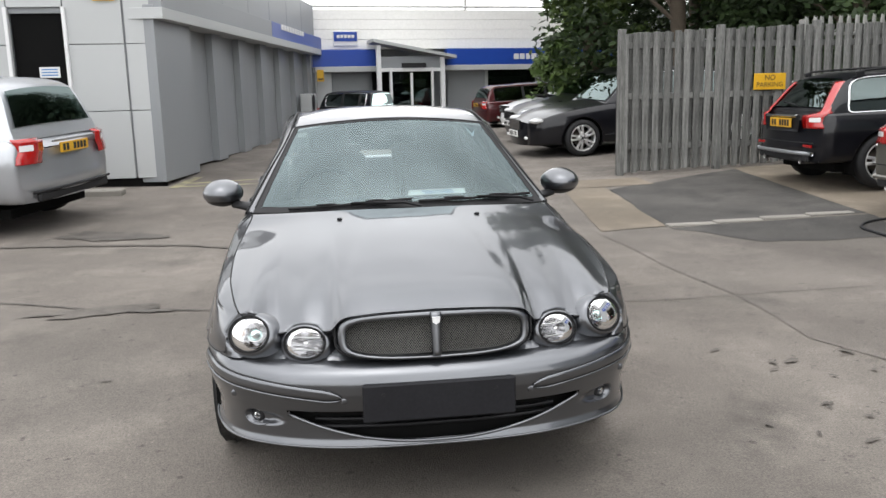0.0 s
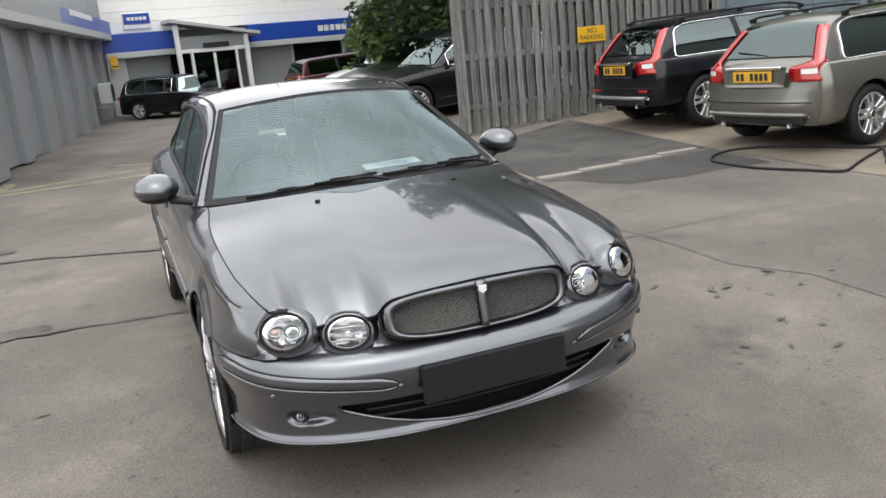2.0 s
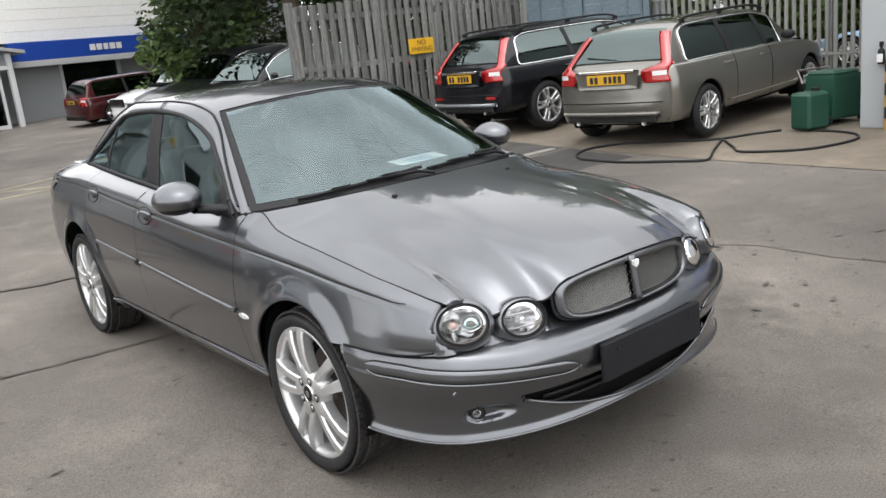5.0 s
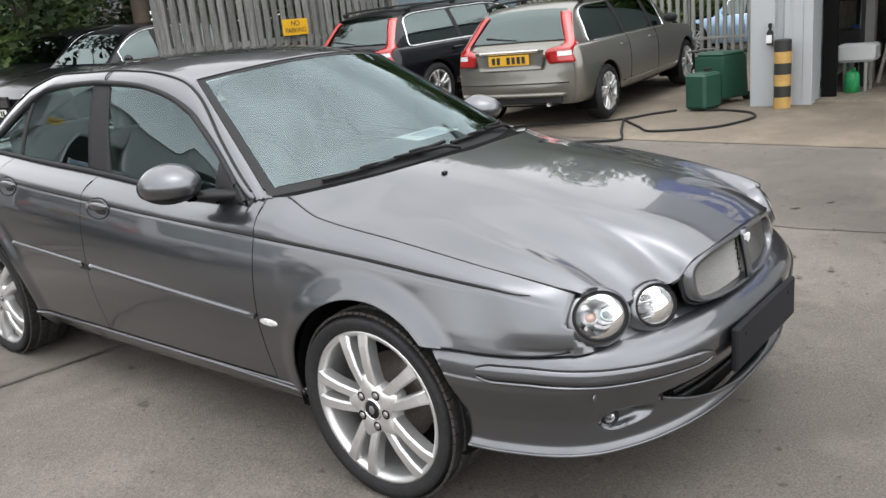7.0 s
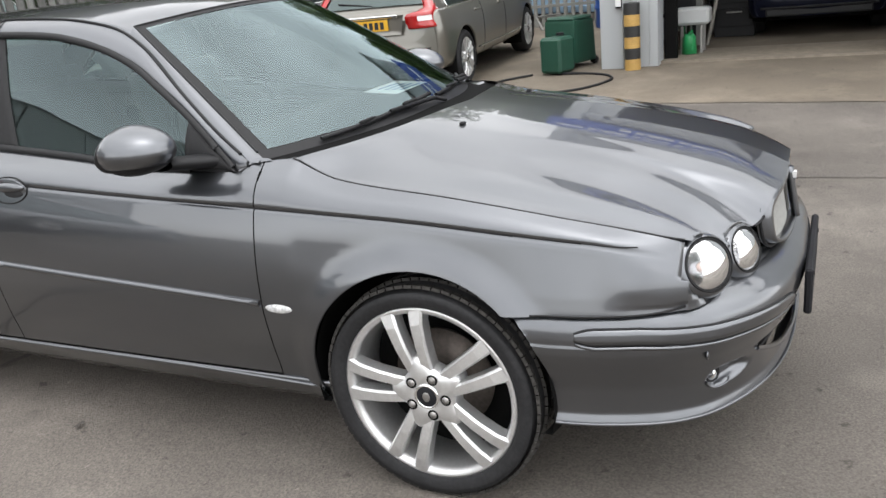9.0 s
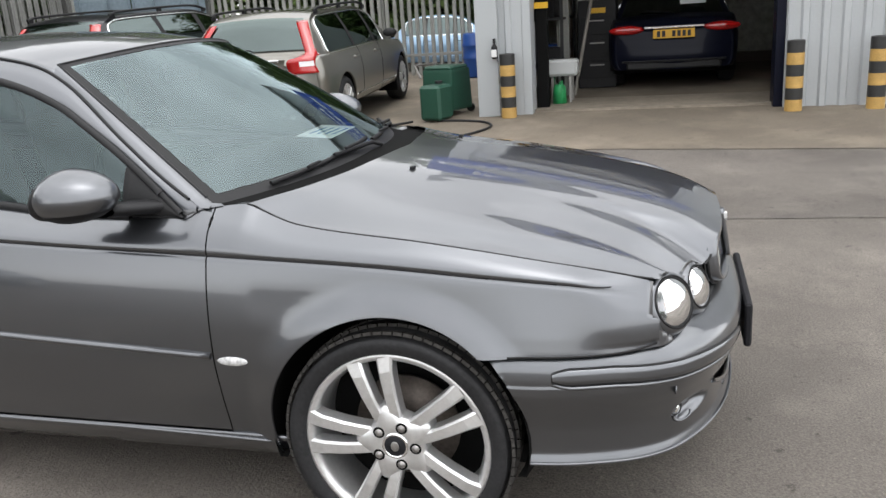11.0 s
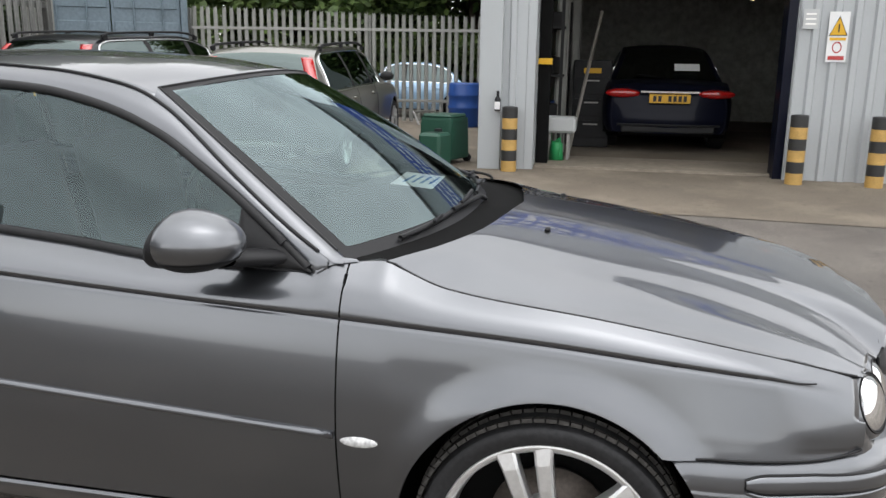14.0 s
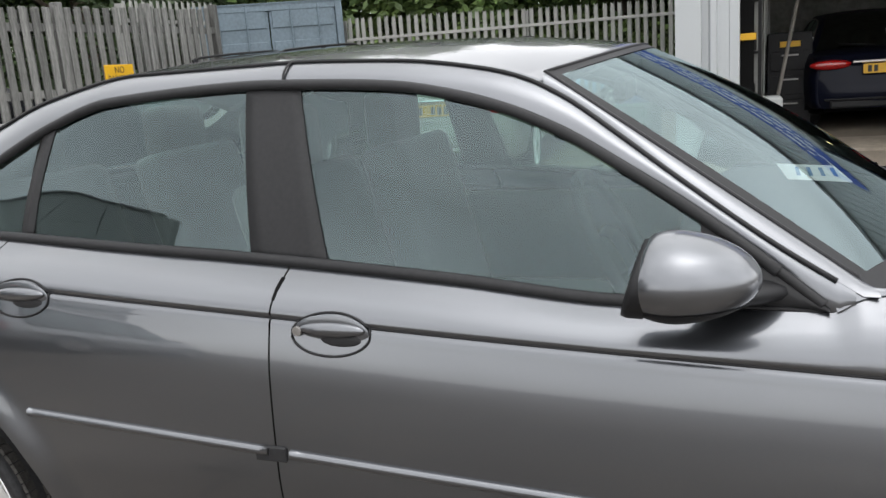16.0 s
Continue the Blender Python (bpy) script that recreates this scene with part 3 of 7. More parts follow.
def road_wheel(parent, at, sg, r=0.333, rim=0.262, width=0.215, spokes=True, name="wheel"):
    """A wheel whose outer face looks along sg * x."""
    w = new(name)
    w.parent = parent
    w.matrix_basis = Matrix.Translation(at) @ (Matrix() if sg > 0 else Matrix.Rotation(math.pi, 4, "Z"))
    h = width
    tyre = [(-h, rim - 0.004), (-h + 0.004, rim + 0.012), (-h * 1.03, rim + 0.045), (-h + 0.012, r - 0.016), (-h + 0.03, r - 0.004), (-h * 0.5, r), (-0.03, r - 0.004), (-0.010, r - 0.018),
            (0.006, rim + 0.045), (0.006, rim + 0.028), (0.003, rim + 0.012), (-0.004, rim + 0.002), (-0.012, rim - 0.004)]
    lathe("tyre", tyre, RUBBER, w, 72)
    lathe("rim", [(-h, rim - 0.004), (-h + 0.02, rim - 0.02), (-0.06, rim - 0.03), (-0.03, rim - 0.022), (-0.010, rim - 0.018), (-0.004, rim - 0.006), (-0.006, rim + 0.001), (-0.013, rim - 0.002)], ALLOY, w, 64)
    part("spokes", wheel_spokes(0.035, rim - 0.012), ALLOY, w)
    # hub plate, drawn out towards each pair of spokes
    rows = []
    for th in np.linspace(0, 2 * math.pi, 101)[:-1]:
        reach = 0.083 + 0.034 * (0.5 + 0.5 * math.cos(5 * (th - 2 * math.pi * 0.444 / 5))) ** 1.5
        rows.append([(x, f * math.cos(th), f * math.sin(th)) for x, f in ((-0.05, reach + 0.003), (-0.012, reach), (-0.004, reach - 0.006), (0.001, reach - 0.016), (0.004, 0.060), (0.004, 0.038), (0.001, 0.034))])
    mesh_part("hub", [q for r in rows for q in r], grid_faces(100, 7, True, flip=True), ALLOY, w)
    lathe("hub_ring", [(0.000, 0.039), (0.007, 0.037), (0.008, 0.032), (0.004, 0.029)], CHROME, w, 32)
    lathe("hub_cap", [(0.002, 0.033), (0.006, 0.030), (0.008, 0.0)], PLATE_BLACK, w, 28, label="black round hub cap")
    mesh_part("cap_emblem", *ellipsoid((0.002, 0.012, 0.015), (0.008, 0, 0), 12, 6), STEEL, w)
    for k in range(5):
        a = 2 * math.pi * (k + 0.944) / 5
        # flat near-black disc on the hub paints the shade of a nut recess
        lathe("nut_recess_shade", [(0.0045, 0.0165), (0.0048, 0.0)], DARK, w, 16, at=(0.0, 0.057 * math.cos(a), 0.057 * math.sin(a)))
        lathe("wheel_nut", [(-0.01, 0.0112), (0.006, 0.0112), (0.009, 0.008), (0.010, 0.0)], STEEL, w, 8, at=(0.0, 0.057 * math.cos(a), 0.057 * math.sin(a)))
    lathe("brake_disc", [(-0.13, 0.0), (-0.13, 0.150), (-0.115, 0.152), (-0.115, 0.0)], RUSTY, w, 40, label="rust-stained steel brake disc")
    # near-black disc painted in place of the shade behind the spokes
    lathe("spoke_shade_disc", [(-0.16, 0.0), (-0.16, rim - 0.02)], DARK, w, 32)
    return w


def tread_blocks(parent_wheel, r, width, n=72):
    bm = bmesh.new()
    for k in range(n):
        a = 2 * math.pi * k / n
        for xo, ww in ((-0.022, 0.030), (-0.075, 0.042), (-0.130, 0.042), (-width + 0.03, 0.034)):
            rot = Matrix.Rotation(a, 4, "X") @ Matrix.Translation((xo, r - (0.0045 if xo in (-0.022, -width + 0.03) else 0.001), 0)) @ Matrix.Rotation(radians(14), 4, "Y" if xo < -0.1 else "Z")
            bmesh.ops.create_cube(bm, size=1, matrix=rot @ Matrix.Diagonal((ww, 0.009, 2 * math.pi * r / n * 0.86, 1)))
    return part("tread", bm, TREAD, parent_wheel)


def round_lamp(parent, at, yaw, tilt, rx, rz, projector):
    """A round headlamp set into the nose: black gap ring, bright bowl, domed clear lens."""
    lamp = new("headlamp")
    lamp.parent = parent
    lamp.matrix_basis = Matrix.Translation(at) @ Matrix.Rotation(radians(yaw), 4, "Z") @ Matrix.Rotation(radians(tilt), 4, "X") @ Matrix.Diagonal((rx, 1, rz, 1))
    lathe("lens", [(-0.022, 0.0), (-0.0215, 0.25), (-0.019, 0.5), (-0.014, 0.75), (-0.007, 0.92), (0.0, 1.0)], GLASS_CLEAR, lamp, 40, "y")
    # faceted bright bowl
    prof = [(0.034, 0.02), (0.032, 0.2), (0.029, 0.4), (0.024, 0.6), (0.016, 0.8), (0.004, 0.93), (-0.004, 0.985)]
    ws = np.linspace(0, 2 * math.pi, 65)[:-1]
    vs = [(r * math.cos(w), a + 0.020 * math.sin(4 * w + 9 * r * projector + (0 if projector else 3 * r)) * r * (1 - r), r * math.sin(w)) for w in ws for a, r in prof]
    mesh_part("bowl", vs, grid_faces(64, len(prof), True), REFLECTOR, lamp)
    lathe("bezel", [(0.01, 0.945), (-0.006, 0.955), (-0.007, 0.985), (-0.004, 1.005), (0.01, 1.01)], TRIM_GREY, lamp, 44, "y")
    lathe("gap_ring", [(0.02, 0.995), (-0.0075, 1.005), (-0.0075, 1.065), (0.03, 1.08)], TRIM, lamp, 44, "y", "black rubber gap ring")
    lathe("lamp_pod", [(-0.005, 1.062), (-0.003, 1.13), (0.003, 1.21), (0.014, 1.29), (0.032, 1.36), (0.06, 1.40)], PAINT, lamp, 44, "y")
    if projector:
        for xo, mt, rr, nm in ((0.33, GLASS_DARK, 0.36, "projector"), (-0.38, AMBER, 0.20, "indicator_bulb")):
            lathe(nm, [(-0.012, 0.0), (-0.010, rr * 0.5), (-0.004, rr * 0.85), (0.012, rr)], mt, lamp, 24, "y", at=(-xo * projector, 0, 0.02))
            lathe("lamp_rim", [(0.012, rr * 1.0), (-0.006, rr * 1.04), (-0.005, rr * 1.16), (0.012, rr * 1.22)], CHROME, lamp, 24, "y", at=(-xo * projector, 0, 0.02))
    else:
        lathe("reflector_cap", [(-0.002, 0.0), (0.0, 0.2), (0.02, 0.28)], CHROME, lamp, 20, "y")
        for z in (-0.42, 0.34):
            h = math.sqrt(0.86 - z * z)
            mesh_part("lens_flute", [(h * q, 0.004 - 0.014 * (1 - q * q), z + e) for q in np.linspace(-1, 1, 11) for e in (-0.05, 0.05)], grid_faces(11, 2), FLUTE, lamp, thick=0.002)
    return lamp


def build_saloon():
    car = thing("saloon_car", "gunmetal grey four-door saloon car on silver alloy wheels", "car")
    seam = pchip([-0.72, -0.5, -0.24], [0.584, 0.580, 0.578])
    # sides
    for sg in (-1, 1):
        side_panel("front_wing", -0.668, 0.523, lambda y: float(seam(y)) if y < -0.15 else float(np.interp(y, [-0.15, 0.30], [0.578, 0.215])), sg, PAINT, car)
        side_panel("front_door", 0.523, 1.66, lambda y: 0.30, sg, PAINT, car)
        side_panel("rear_door", 1.66, 2.47, lambda y: 0.30, sg, PAINT, car)
        side_panel("rear_wing", 2.47, 3.70, lambda y: 0.25, sg, PAINT, car)
        # sill below the doors with a bright upper lip
        ys = np.linspace(0.34, 2.31, 60)
        zs = np.array([0.20, 0.225, 0.25, 0.27, 0.282, 0.292])
        vs = [(sg * (a + (0.006 if z > 0.26 else 0)), y, z) for y in ys for a, z in zip(body_side(max(y, 0.56), zs), zs)]
        mesh_part("sill", vs, grid_faces(60, 6, flip=sg < 0), PAINT, car, thick=0.01)
        tube("sill_lip", [(sg * (float(body_side(max(y, 0.56), np.array([0.284]))[0]) + 0.006), y, 0.286 - 0.012 * max(0, 1 - (y - 0.375) / 0.5)) for y in np.linspace(0.372, 2.30, 40)], 0.006, PAINT, car)
        # rubbing strips on the doors
        for y0, y1 in ((0.528, 1.625), (1.675, 2.33)):
            pts = []
            for y in np.linspace(y0, y1, 30):
                z = 0.547 + (y - 0.523) * 0.0525
                pts.append((sg * (float(body_side(y, np.array([z]))[0]) + 0.001), y, z))
            tube("rubbing_strip", pts, 0.011, PAINT, car, 8, flat=1.0)
        z = 0.606
        box_part("strip_end", 0.012, 0.075, 0.034, (sg * (float(body_side(1.66, np.array([z]))[0])), 1.672, z - 0.004), TRIM_GREY, car, 0.003)
        # dark seam in the waist crease
        for y0, y1, rad in ((-0.55, -0.42, 0.0018), (-0.42, -0.25, 0.0028), (-0.25, 3.3, 0.0038)):
            tube("waist_seam", [(sg * (float(body_side(y, np.array([float(CREASE_Z(y))]))[0]) + 0.0008), y, float(CREASE_Z(y))) for y in np.linspace(y0, y1, max(8, int((y1 - y0) / 0.03)))], rad, TRIM, car, 6)
        # lip round the front and rear wheel openings
        for ay in AXLES:
            pts = []
            for w in np.linspace(radians(-8), radians(188), 50):
                y, z = ay + math.cos(w) * (ARCH[ay] + 0.002), HUB_Z + math.sin(w) * (ARCH[ay] + 0.002)
                if ay < 1 and y < -0.19:
                    continue
                pts.append((sg * (float(body_side(y, np.array([z]))[0]) - 0.006), y, z))
            tube("arch_lip", pts, 0.005, PAINT, car, 6)
            vs = []
            ws = np.linspace(radians(-25), radians(205), 40)
            for w in ws:
                for s, r in ((0.855, ARCH[ay] + 0.004), (0.80, ARCH[ay] + 0.014), (0.55, ARCH[ay] + 0.014), (0.55, 0.0)):
                    vs.append((sg * s, ay + math.cos(w) * r, max(0.235, HUB_Z + math.sin(w) * r)))
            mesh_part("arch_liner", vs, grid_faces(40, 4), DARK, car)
        for ay in (0.016, 2.722):
            wl = road_wheel(car, (sg * 0.871, ay, 0.309), sg, 0.321, 0.261)
            tread_blocks(wl, 0.321, 0.215)
        # side repeater
        mesh_part("side_repeater", *ellipsoid((0.008, 0.047, 0.0135), (sg * (float(body_side(0.466, np.array([0.54]))[0]) + 0.001), 0.466, 0.535)), REPEATER, car, "clear side indicator lens")
        # door handles set in oval recesses
        for y in (1.52, 2.33):
            z = float(CREASE_Z(y)) - 0.018
            s = float(body_side(y, np.array([z]))[0])
            hd = new("door_handle")
            hd.parent = car
            mesh_part("handle_plate", *ellipsoid((0.005, 0.086, 0.041), (sg * (s - 0.002), y, z)), PAINT, hd)
            tube("handle_seam", [(sg * (float(body_side(y + 0.087 * math.cos(w), np.array([z + 0.042 * math.sin(w)]))[0]) + 0.001), y + 0.087 * math.cos(w), z + 0.042 * math.sin(w)) for w in np.linspace(0, 2 * math.pi, 48)[:-1]], 0.0028, TRIM, hd, 6, closed=True)
            # dark oval laid on the plate stands for shade in the hand recess
            mesh_part("handle_recess_shade", *ellipsoid((0.006, 0.046, 0.017), (sg * (s + 0.001), y - 0.022, z - 0.012)), TRIM_GREY, hd)
            mesh_part("grip", *ellipsoid((0.013, 0.074, 0.016), (sg * (s + 0.002), y - 0.004, z + 0.010)), PAINT, hd)
            if y < 2:
                cyl_part("key_lock", 0.010, 0.006, (sg * (s + 0.006), y + 0.072, z + 0.006), STEEL, hd, "x", 16)
        # windows
        def window_side(y, v, out=0.0):
            zb, sb, zt, st = (float(f(y)) for f in (TOP_Z, TOP_S, WINTOP_Z, WINTOP_S))
            return (sg * (sb - 0.012 + (st - sb + 0.012) * v + 0.012 * math.sin(math.pi * v) + out), y, zb + (zt - zb) * v)
        for nm, y0, y1 in (("front_side_window", 0.64, 1.70), ("rear_side_window", 1.705, 2.42), ("quarter_window", 2.43, 2.84)):
            ys, m = np.linspace(y0, y1, 30), 12
            mesh_part(nm, [window_side(y, v) for y in ys for v in np.linspace(0, 1, m)], grid_faces(30, m, flip=sg < 0), GLASS, car)
        rows = []
        for v in np.linspace(0, 1, 14):
            e0, e1 = 1.572 + 0.10 * v, 1.765 + 0.045 * v
            rows.append([window_side(e0 + (e1 - e0) * q, v, 0.004) for q in np.linspace(0, 1, 6)])
        mesh_part("b_pillar", [p for r in rows for p in r], grid_faces(14, 6, flip=sg > 0), TRIM_GREY, car, "satin black door pillar trim", thick=0.004)
        mesh_part("rear_pillar_bar", [window_side(2.425 + 0.02 * q - 0.03 * v, v, 0.003) for v in np.linspace(0, 1, 10) for q in (-1, 1)], grid_faces(10, 2, flip=sg > 0), TRIM_GREY, car, thick=0.004)
        # triangular mirror sail
        rows = []
        for y in np.linspace(0.612, 0.82, 10):
            rows.append([window_side(y, v, 0.004) for v in np.linspace(0, 1, 6)])
        mesh_part("mirror_sail", [p for r in rows for p in r], grid_faces(10, 6, flip=sg < 0), TRIM_GREY, car, "matt black mirror mounting panel", thick=0.003)
        ring = [window_side(y, 0.02, 0.008) for y in np.linspace(0.79, 2.84, 70)]
        tube("sail_seal", [window_side(y, 0.02, 0.003) for y in np.linspace(0.616, 0.80, 12)], 0.006, TRIM, car, 6)
        tube("sail_seal", [window_side(y, 1.0, 0.004) for y in np.linspace(0.620, 0.70, 8)], 0.010, TRIM_GREY, car, 8)
        tube("belt_seal", ring, 0.013, TRIM_GREY, car, 8)
        tube("window_seal", [window_side(y, 1.0, 0.006) for y in np.linspace(0.69, 2.86, 90)], 0.012, TRIM_GREY, car, 8)
        # cant rail and pillars between windows and roof
        ys = np.linspace(0.572, 3.3, 110)
        vs = []
        for y in ys:
            zw, sw, zd, sd = float(WINTOP_Z(y)), float(WINTOP_S(y)), float(DRIP_Z(y)), float(DRIP_S(y))
            if y < 0.606:
                zw, sw = float(TOP_Z(y)), float(TOP_S(y))
            if y < 0.70:
                tuck = min(1.0, (0.70 - y) / 0.09)
                zw, sw = zw - 0.016 * tuck, sw - 0.002 * tuck
            for v in np.linspace(0, 1, 7):
                b = 0.007 * math.sin(math.pi * v)
                vs.append((sg * (sw + (sd - sw) * v + b + 0.003), y, zw + (zd - zw) * v + b * 0.5 + 0.004))
        mesh_part("cant_rail", vs, grid_faces(110, 7, flip=sg < 0), PAINT, car)
        tube("drip_seal", [(sg * (float(DRIP_S(y)) + 0.004), y, float(DRIP_Z(y)) + 0.005) for y in np.linspace(0.60, 3.1, 90)], 0.005, TRIM, car, 6)
        tube("door_frame_seam", [(sg * (float(WINTOP_S(1.715)) * (1 - v) + float(DRIP_S(1.715)) * v + 0.004 + 0.010 * math.sin(math.pi * v)), 1.715, float(WINTOP_Z(1.715)) * (1 - v) + float(DRIP_Z(1.715)) * v + 0.006 + 0.005 * math.sin(math.pi * v)) for v in np.linspace(0, 1, 8)], 0.003, TRIM, car, 6)
        # pillar foot: closes the corner between pillar, wing and screen, with the seams that meet there
        foot = []
        for v in np.linspace(0, 1, 8):
            y = 0.50 + 0.10 * v
            a = Vector((float(TOP_S(y)) + 0.004, y, float(TOP_Z(y)) + 0.001))
            b = Vector((0.752 - 0.004 * v, y + 0.02, 0.944 + 0.022 * v))
            foot += [(sg * p.x, p.y, p.z + 0.006 * math.sin(math.pi * q)) for q in np.linspace(0, 1, 6) for p in (a.lerp(b, q),)]
        mesh_part("pillar_foot", foot, grid_faces(8, 6, flip=sg < 0), PAINT, car)
        # shut line behind the wing
        tube("wing_shut_line", [(sg * (float(body_side(0.523, np.array([z]))[0]) - 0.009), 0.523, z) for z in np.linspace(0.30, 0.915, 40)], 0.0075, DARK, car, 6)
        tube("door_shut_line", [(sg * (float(body_side(1.66, np.array([z]))[0]) - 0.009), 1.66, z) for z in np.linspace(0.30, 0.95, 40)], 0.0075, DARK, car, 6)
        # door mirror
        mir = new("door_mirror")
        mir.parent = car
        vs, fs = ellipsoid((1, 1, 1), (0, 0, 0), 48, 28)
        def shell(p, grow=1.0):
            """An egg that is blunt at the back, where a raked face carries the glass."""
            x, y, z = p
            yy = -0.128 * abs(y) ** 1.0 if y < 0 else 0.10 * y
            zz = (0.075 if z > 0 else 0.070) * z * (1 - 0.10 * max(0, -y))
            face = 0.062 - 0.30 * zz
            if yy > face - 0.02:
                yy = face - 0.02 + 0.02 * math.tanh((yy - face + 0.02) / 0.02)
            return (sg * 0.925 + 0.106 * x * grow * (1 + 0.06 * y), 0.845 + yy * grow, 1.010 + zz * grow)
        mesh_part("mirror_housing", [shell(p) for p in vs], fs, PAINT, mir)
        rim = []
        for w in np.linspace(0, 2 * math.pi, 49)[:-1]:
            for k, dy in ((1.07, -0.030), (1.05, -0.004), (0.99, 0.006), (0.90, 0.004)):
                zz = 0.060 * math.sin(w) * k
                rim.append((sg * 0.925 + 0.090 * math.cos(w) * k, 0.845 + 0.062 - 0.30 * zz + dy, 1.009 + zz))
        mesh_part("mirror_base", rim, grid_faces(48, 4, True), TRIM, mir, "black plastic rim round the mirror glass")
        mesh_part("mirror_glass", [(sg * 0.925 + 0.082 * q * math.cos(w), 0.845 + 0.066 - 0.30 * 0.055 * q * math.sin(w), 1.009 + 0.055 * q * math.sin(w)) for w in np.linspace(0, 2 * math.pi, 49)[:-1] for q in (0.02, 1.0)], grid_faces(48, 2, True), CHROME, mir)
        # lower part of the shell doubled in near-black
        under = [shell(p, 1.012) for p in vs if p[2] < -0.45]
        order = {i: n for n, i in enumerate(i for i, p in enumerate(vs) if p[2] < -0.45)}
        mesh_part("mirror_underside", under, [tuple(order[i] for i in f) for f in fs if all(i in order for i in f)], TRIM, mir, "black underside of the mirror shell")
        rows = []
        for v in np.linspace(0, 1, 8):
            c = Vector((sg * (0.735 + 0.14 * v), 0.715 + 0.105 * v, 0.940 + 0.016 * v))
            hy, hz = 0.080 - 0.022 * v, 0.024 - 0.004 * v
            rows.append([(c.x, c.y + hy * math.cos(w), c.z + hz * math.sin(w)) for w in np.linspace(0, 2 * math.pi, 13)[:-1]])
        mesh_part("mirror_arm", [p for r in rows for p in r], [(i * 12 + j, (i + 1) * 12 + j, (i + 1) * 12 + (j + 1) % 12, i * 12 + (j + 1) % 12) for i in range(7) for j in range(12)], TRIM, mir)
        # wing corner that runs up to the screen pillar
        ys = np.linspace(0.40, 0.63, 16)
        vs = [(sg * (float(TOP_S(y)) + 0.002 - 0.075 * v), y + 0.03 * v, float(TOP_Z(y)) - 0.002 - 0.006 * v) for y in ys for v in np.linspace(0, 1, 6)]
        mesh_part("wing_corner", vs, grid_faces(16, 6, flip=sg < 0), PAINT, car)
        # lamps
        for n, (x, y, z, yaw, tilt, rx, rz) in enumerate(LAMPS):
            round_lamp(car, (sg * x, y, z), sg * yaw, tilt, rx, rz, 0 if n else sg)
    # bonnet
    nu, nv = 201, 60
    vs = [bonnet_point(u, v ** 1.25) for v in np.linspace(0, 1, nv) for u in np.linspace(-1, 1, nu)]
    vs = [sunk(v) if v[1] < -0.5 else v for v in vs]
    mesh_part("bonnet", vs, grid_faces(nv, nu, flip=True), PAINT, car)
    for sd in (-1, 1):
        edge = [bonnet_point(sd, v) for v in np.linspace(1, 0.02, 50)]
        tube("bonnet_shut_line", [(x * 1.003, y - 0.001, z - 0.0012) for x, y, z in edge], 0.0034, TRIM, car, 6)
        for u0, u1 in ((0.515, 0.565), (0.775, 0.835)):
            tube("bonnet_shut_line", [(x, y - 0.003, z - 0.003) for x, y, z in (bonnet_point(sd * u, 0) for u in np.linspace(u0, u1, 8))], 0.0036, TRIM, car, 6)
    # nose between bonnet and bumper
    nose_u = np.linspace(-1, 1, 121)
    a_end = float(np.interp(0.772, [p[0] for p in PLAN], _arc))
    def nose_at(u, v):
        b = Vector(bumper_point(u * a_end, 0.582))
        s = min(abs(u) * 0.735, 0.72)
        t = Vector(((1 if u >= 0 else -1) * s, float(LEAD_Y(s)) + 0.004, float(LEAD_Z(s)) - 0.006))
        p = b.lerp(t, v)
        p.y += 0.034 * math.sin(math.pi * v) * (1.1 if abs(u) > 0.48 else 2.0)
        return p
    wing_zs = 0.580 + (float(TOP_Z(-0.666)) - 0.580) * np.linspace(0, 1, 10)
    wing_edge = [Vector((float(a), -0.664, float(z))) for a, z in zip(body_side(-0.666, wing_zs), wing_zs)]
    miss = [e - nose_at(1.0, v) for e, v in zip(wing_edge, np.linspace(0, 1, 10))]
    vs = []
    for u in nose_u:
        k = max(0.0, min(1.0, (abs(u) - 0.74) / 0.26))
        k = k * k * (3 - 2 * k)
        for n, v in enumerate(np.linspace(0, 1, 10)):
            m = miss[n] * k
            vs.append(nose_at(u, v) + Vector((m.x if u > 0 else -m.x, m.y, m.z)))
    vs = [sunk(v) for v in vs]
    mesh_part("nose_panel", vs, grid_faces(121, 10), PAINT, car)
    for sd in (-1, 1):
        tube("wing_seam", [(sd * (float(body_side(y, np.array([0.581]))[0]) + 0.0005), y, 0.581 + 0.012 * max(0, (-0.55 - y) / 0.11) ** 2) for y in np.linspace(-0.66, -0.30, 30)], 0.003, TRIM, car, 6)
    # bumper with its lower opening
    na, zr = 260, np.concatenate([np.linspace(0.256, 0.53, 62), np.linspace(0.536, 0.582, 9)])
    vs = [bumper_point(a, z) for a in np.linspace(-ARC_END, ARC_END, na) for z in zr]
    zlow = lambda s: 0.290 + 0.112 * (abs(s) / 0.555) ** 2.3
    ztop = lambda s: 0.412 - 0.004 * (s / 0.5) ** 2
    vs, fs = trimmed(vs, grid_faces(na, len(zr)), lambda v: abs(v[0]) < 0.55 and v[1] < -0.7 and zlow(v[0]) < v[2] < ztop(v[0]),
                     lambda v: (v[0], v[1], zlow(v[0]) if v[2] - zlow(v[0]) < ztop(v[0]) - v[2] else ztop(v[0])))
    arch = lambda v: math.hypot(v[1] - 0.02, v[2] - HUB_Z)
    vs, fs = trimmed(vs, fs, lambda v: arch(v) < 0.366, lambda v: (v[0], 0.02 + (v[1] - 0.02) * 0.366 / arch(v), HUB_Z + (v[2] - HUB_Z) * 0.366 / arch(v)))
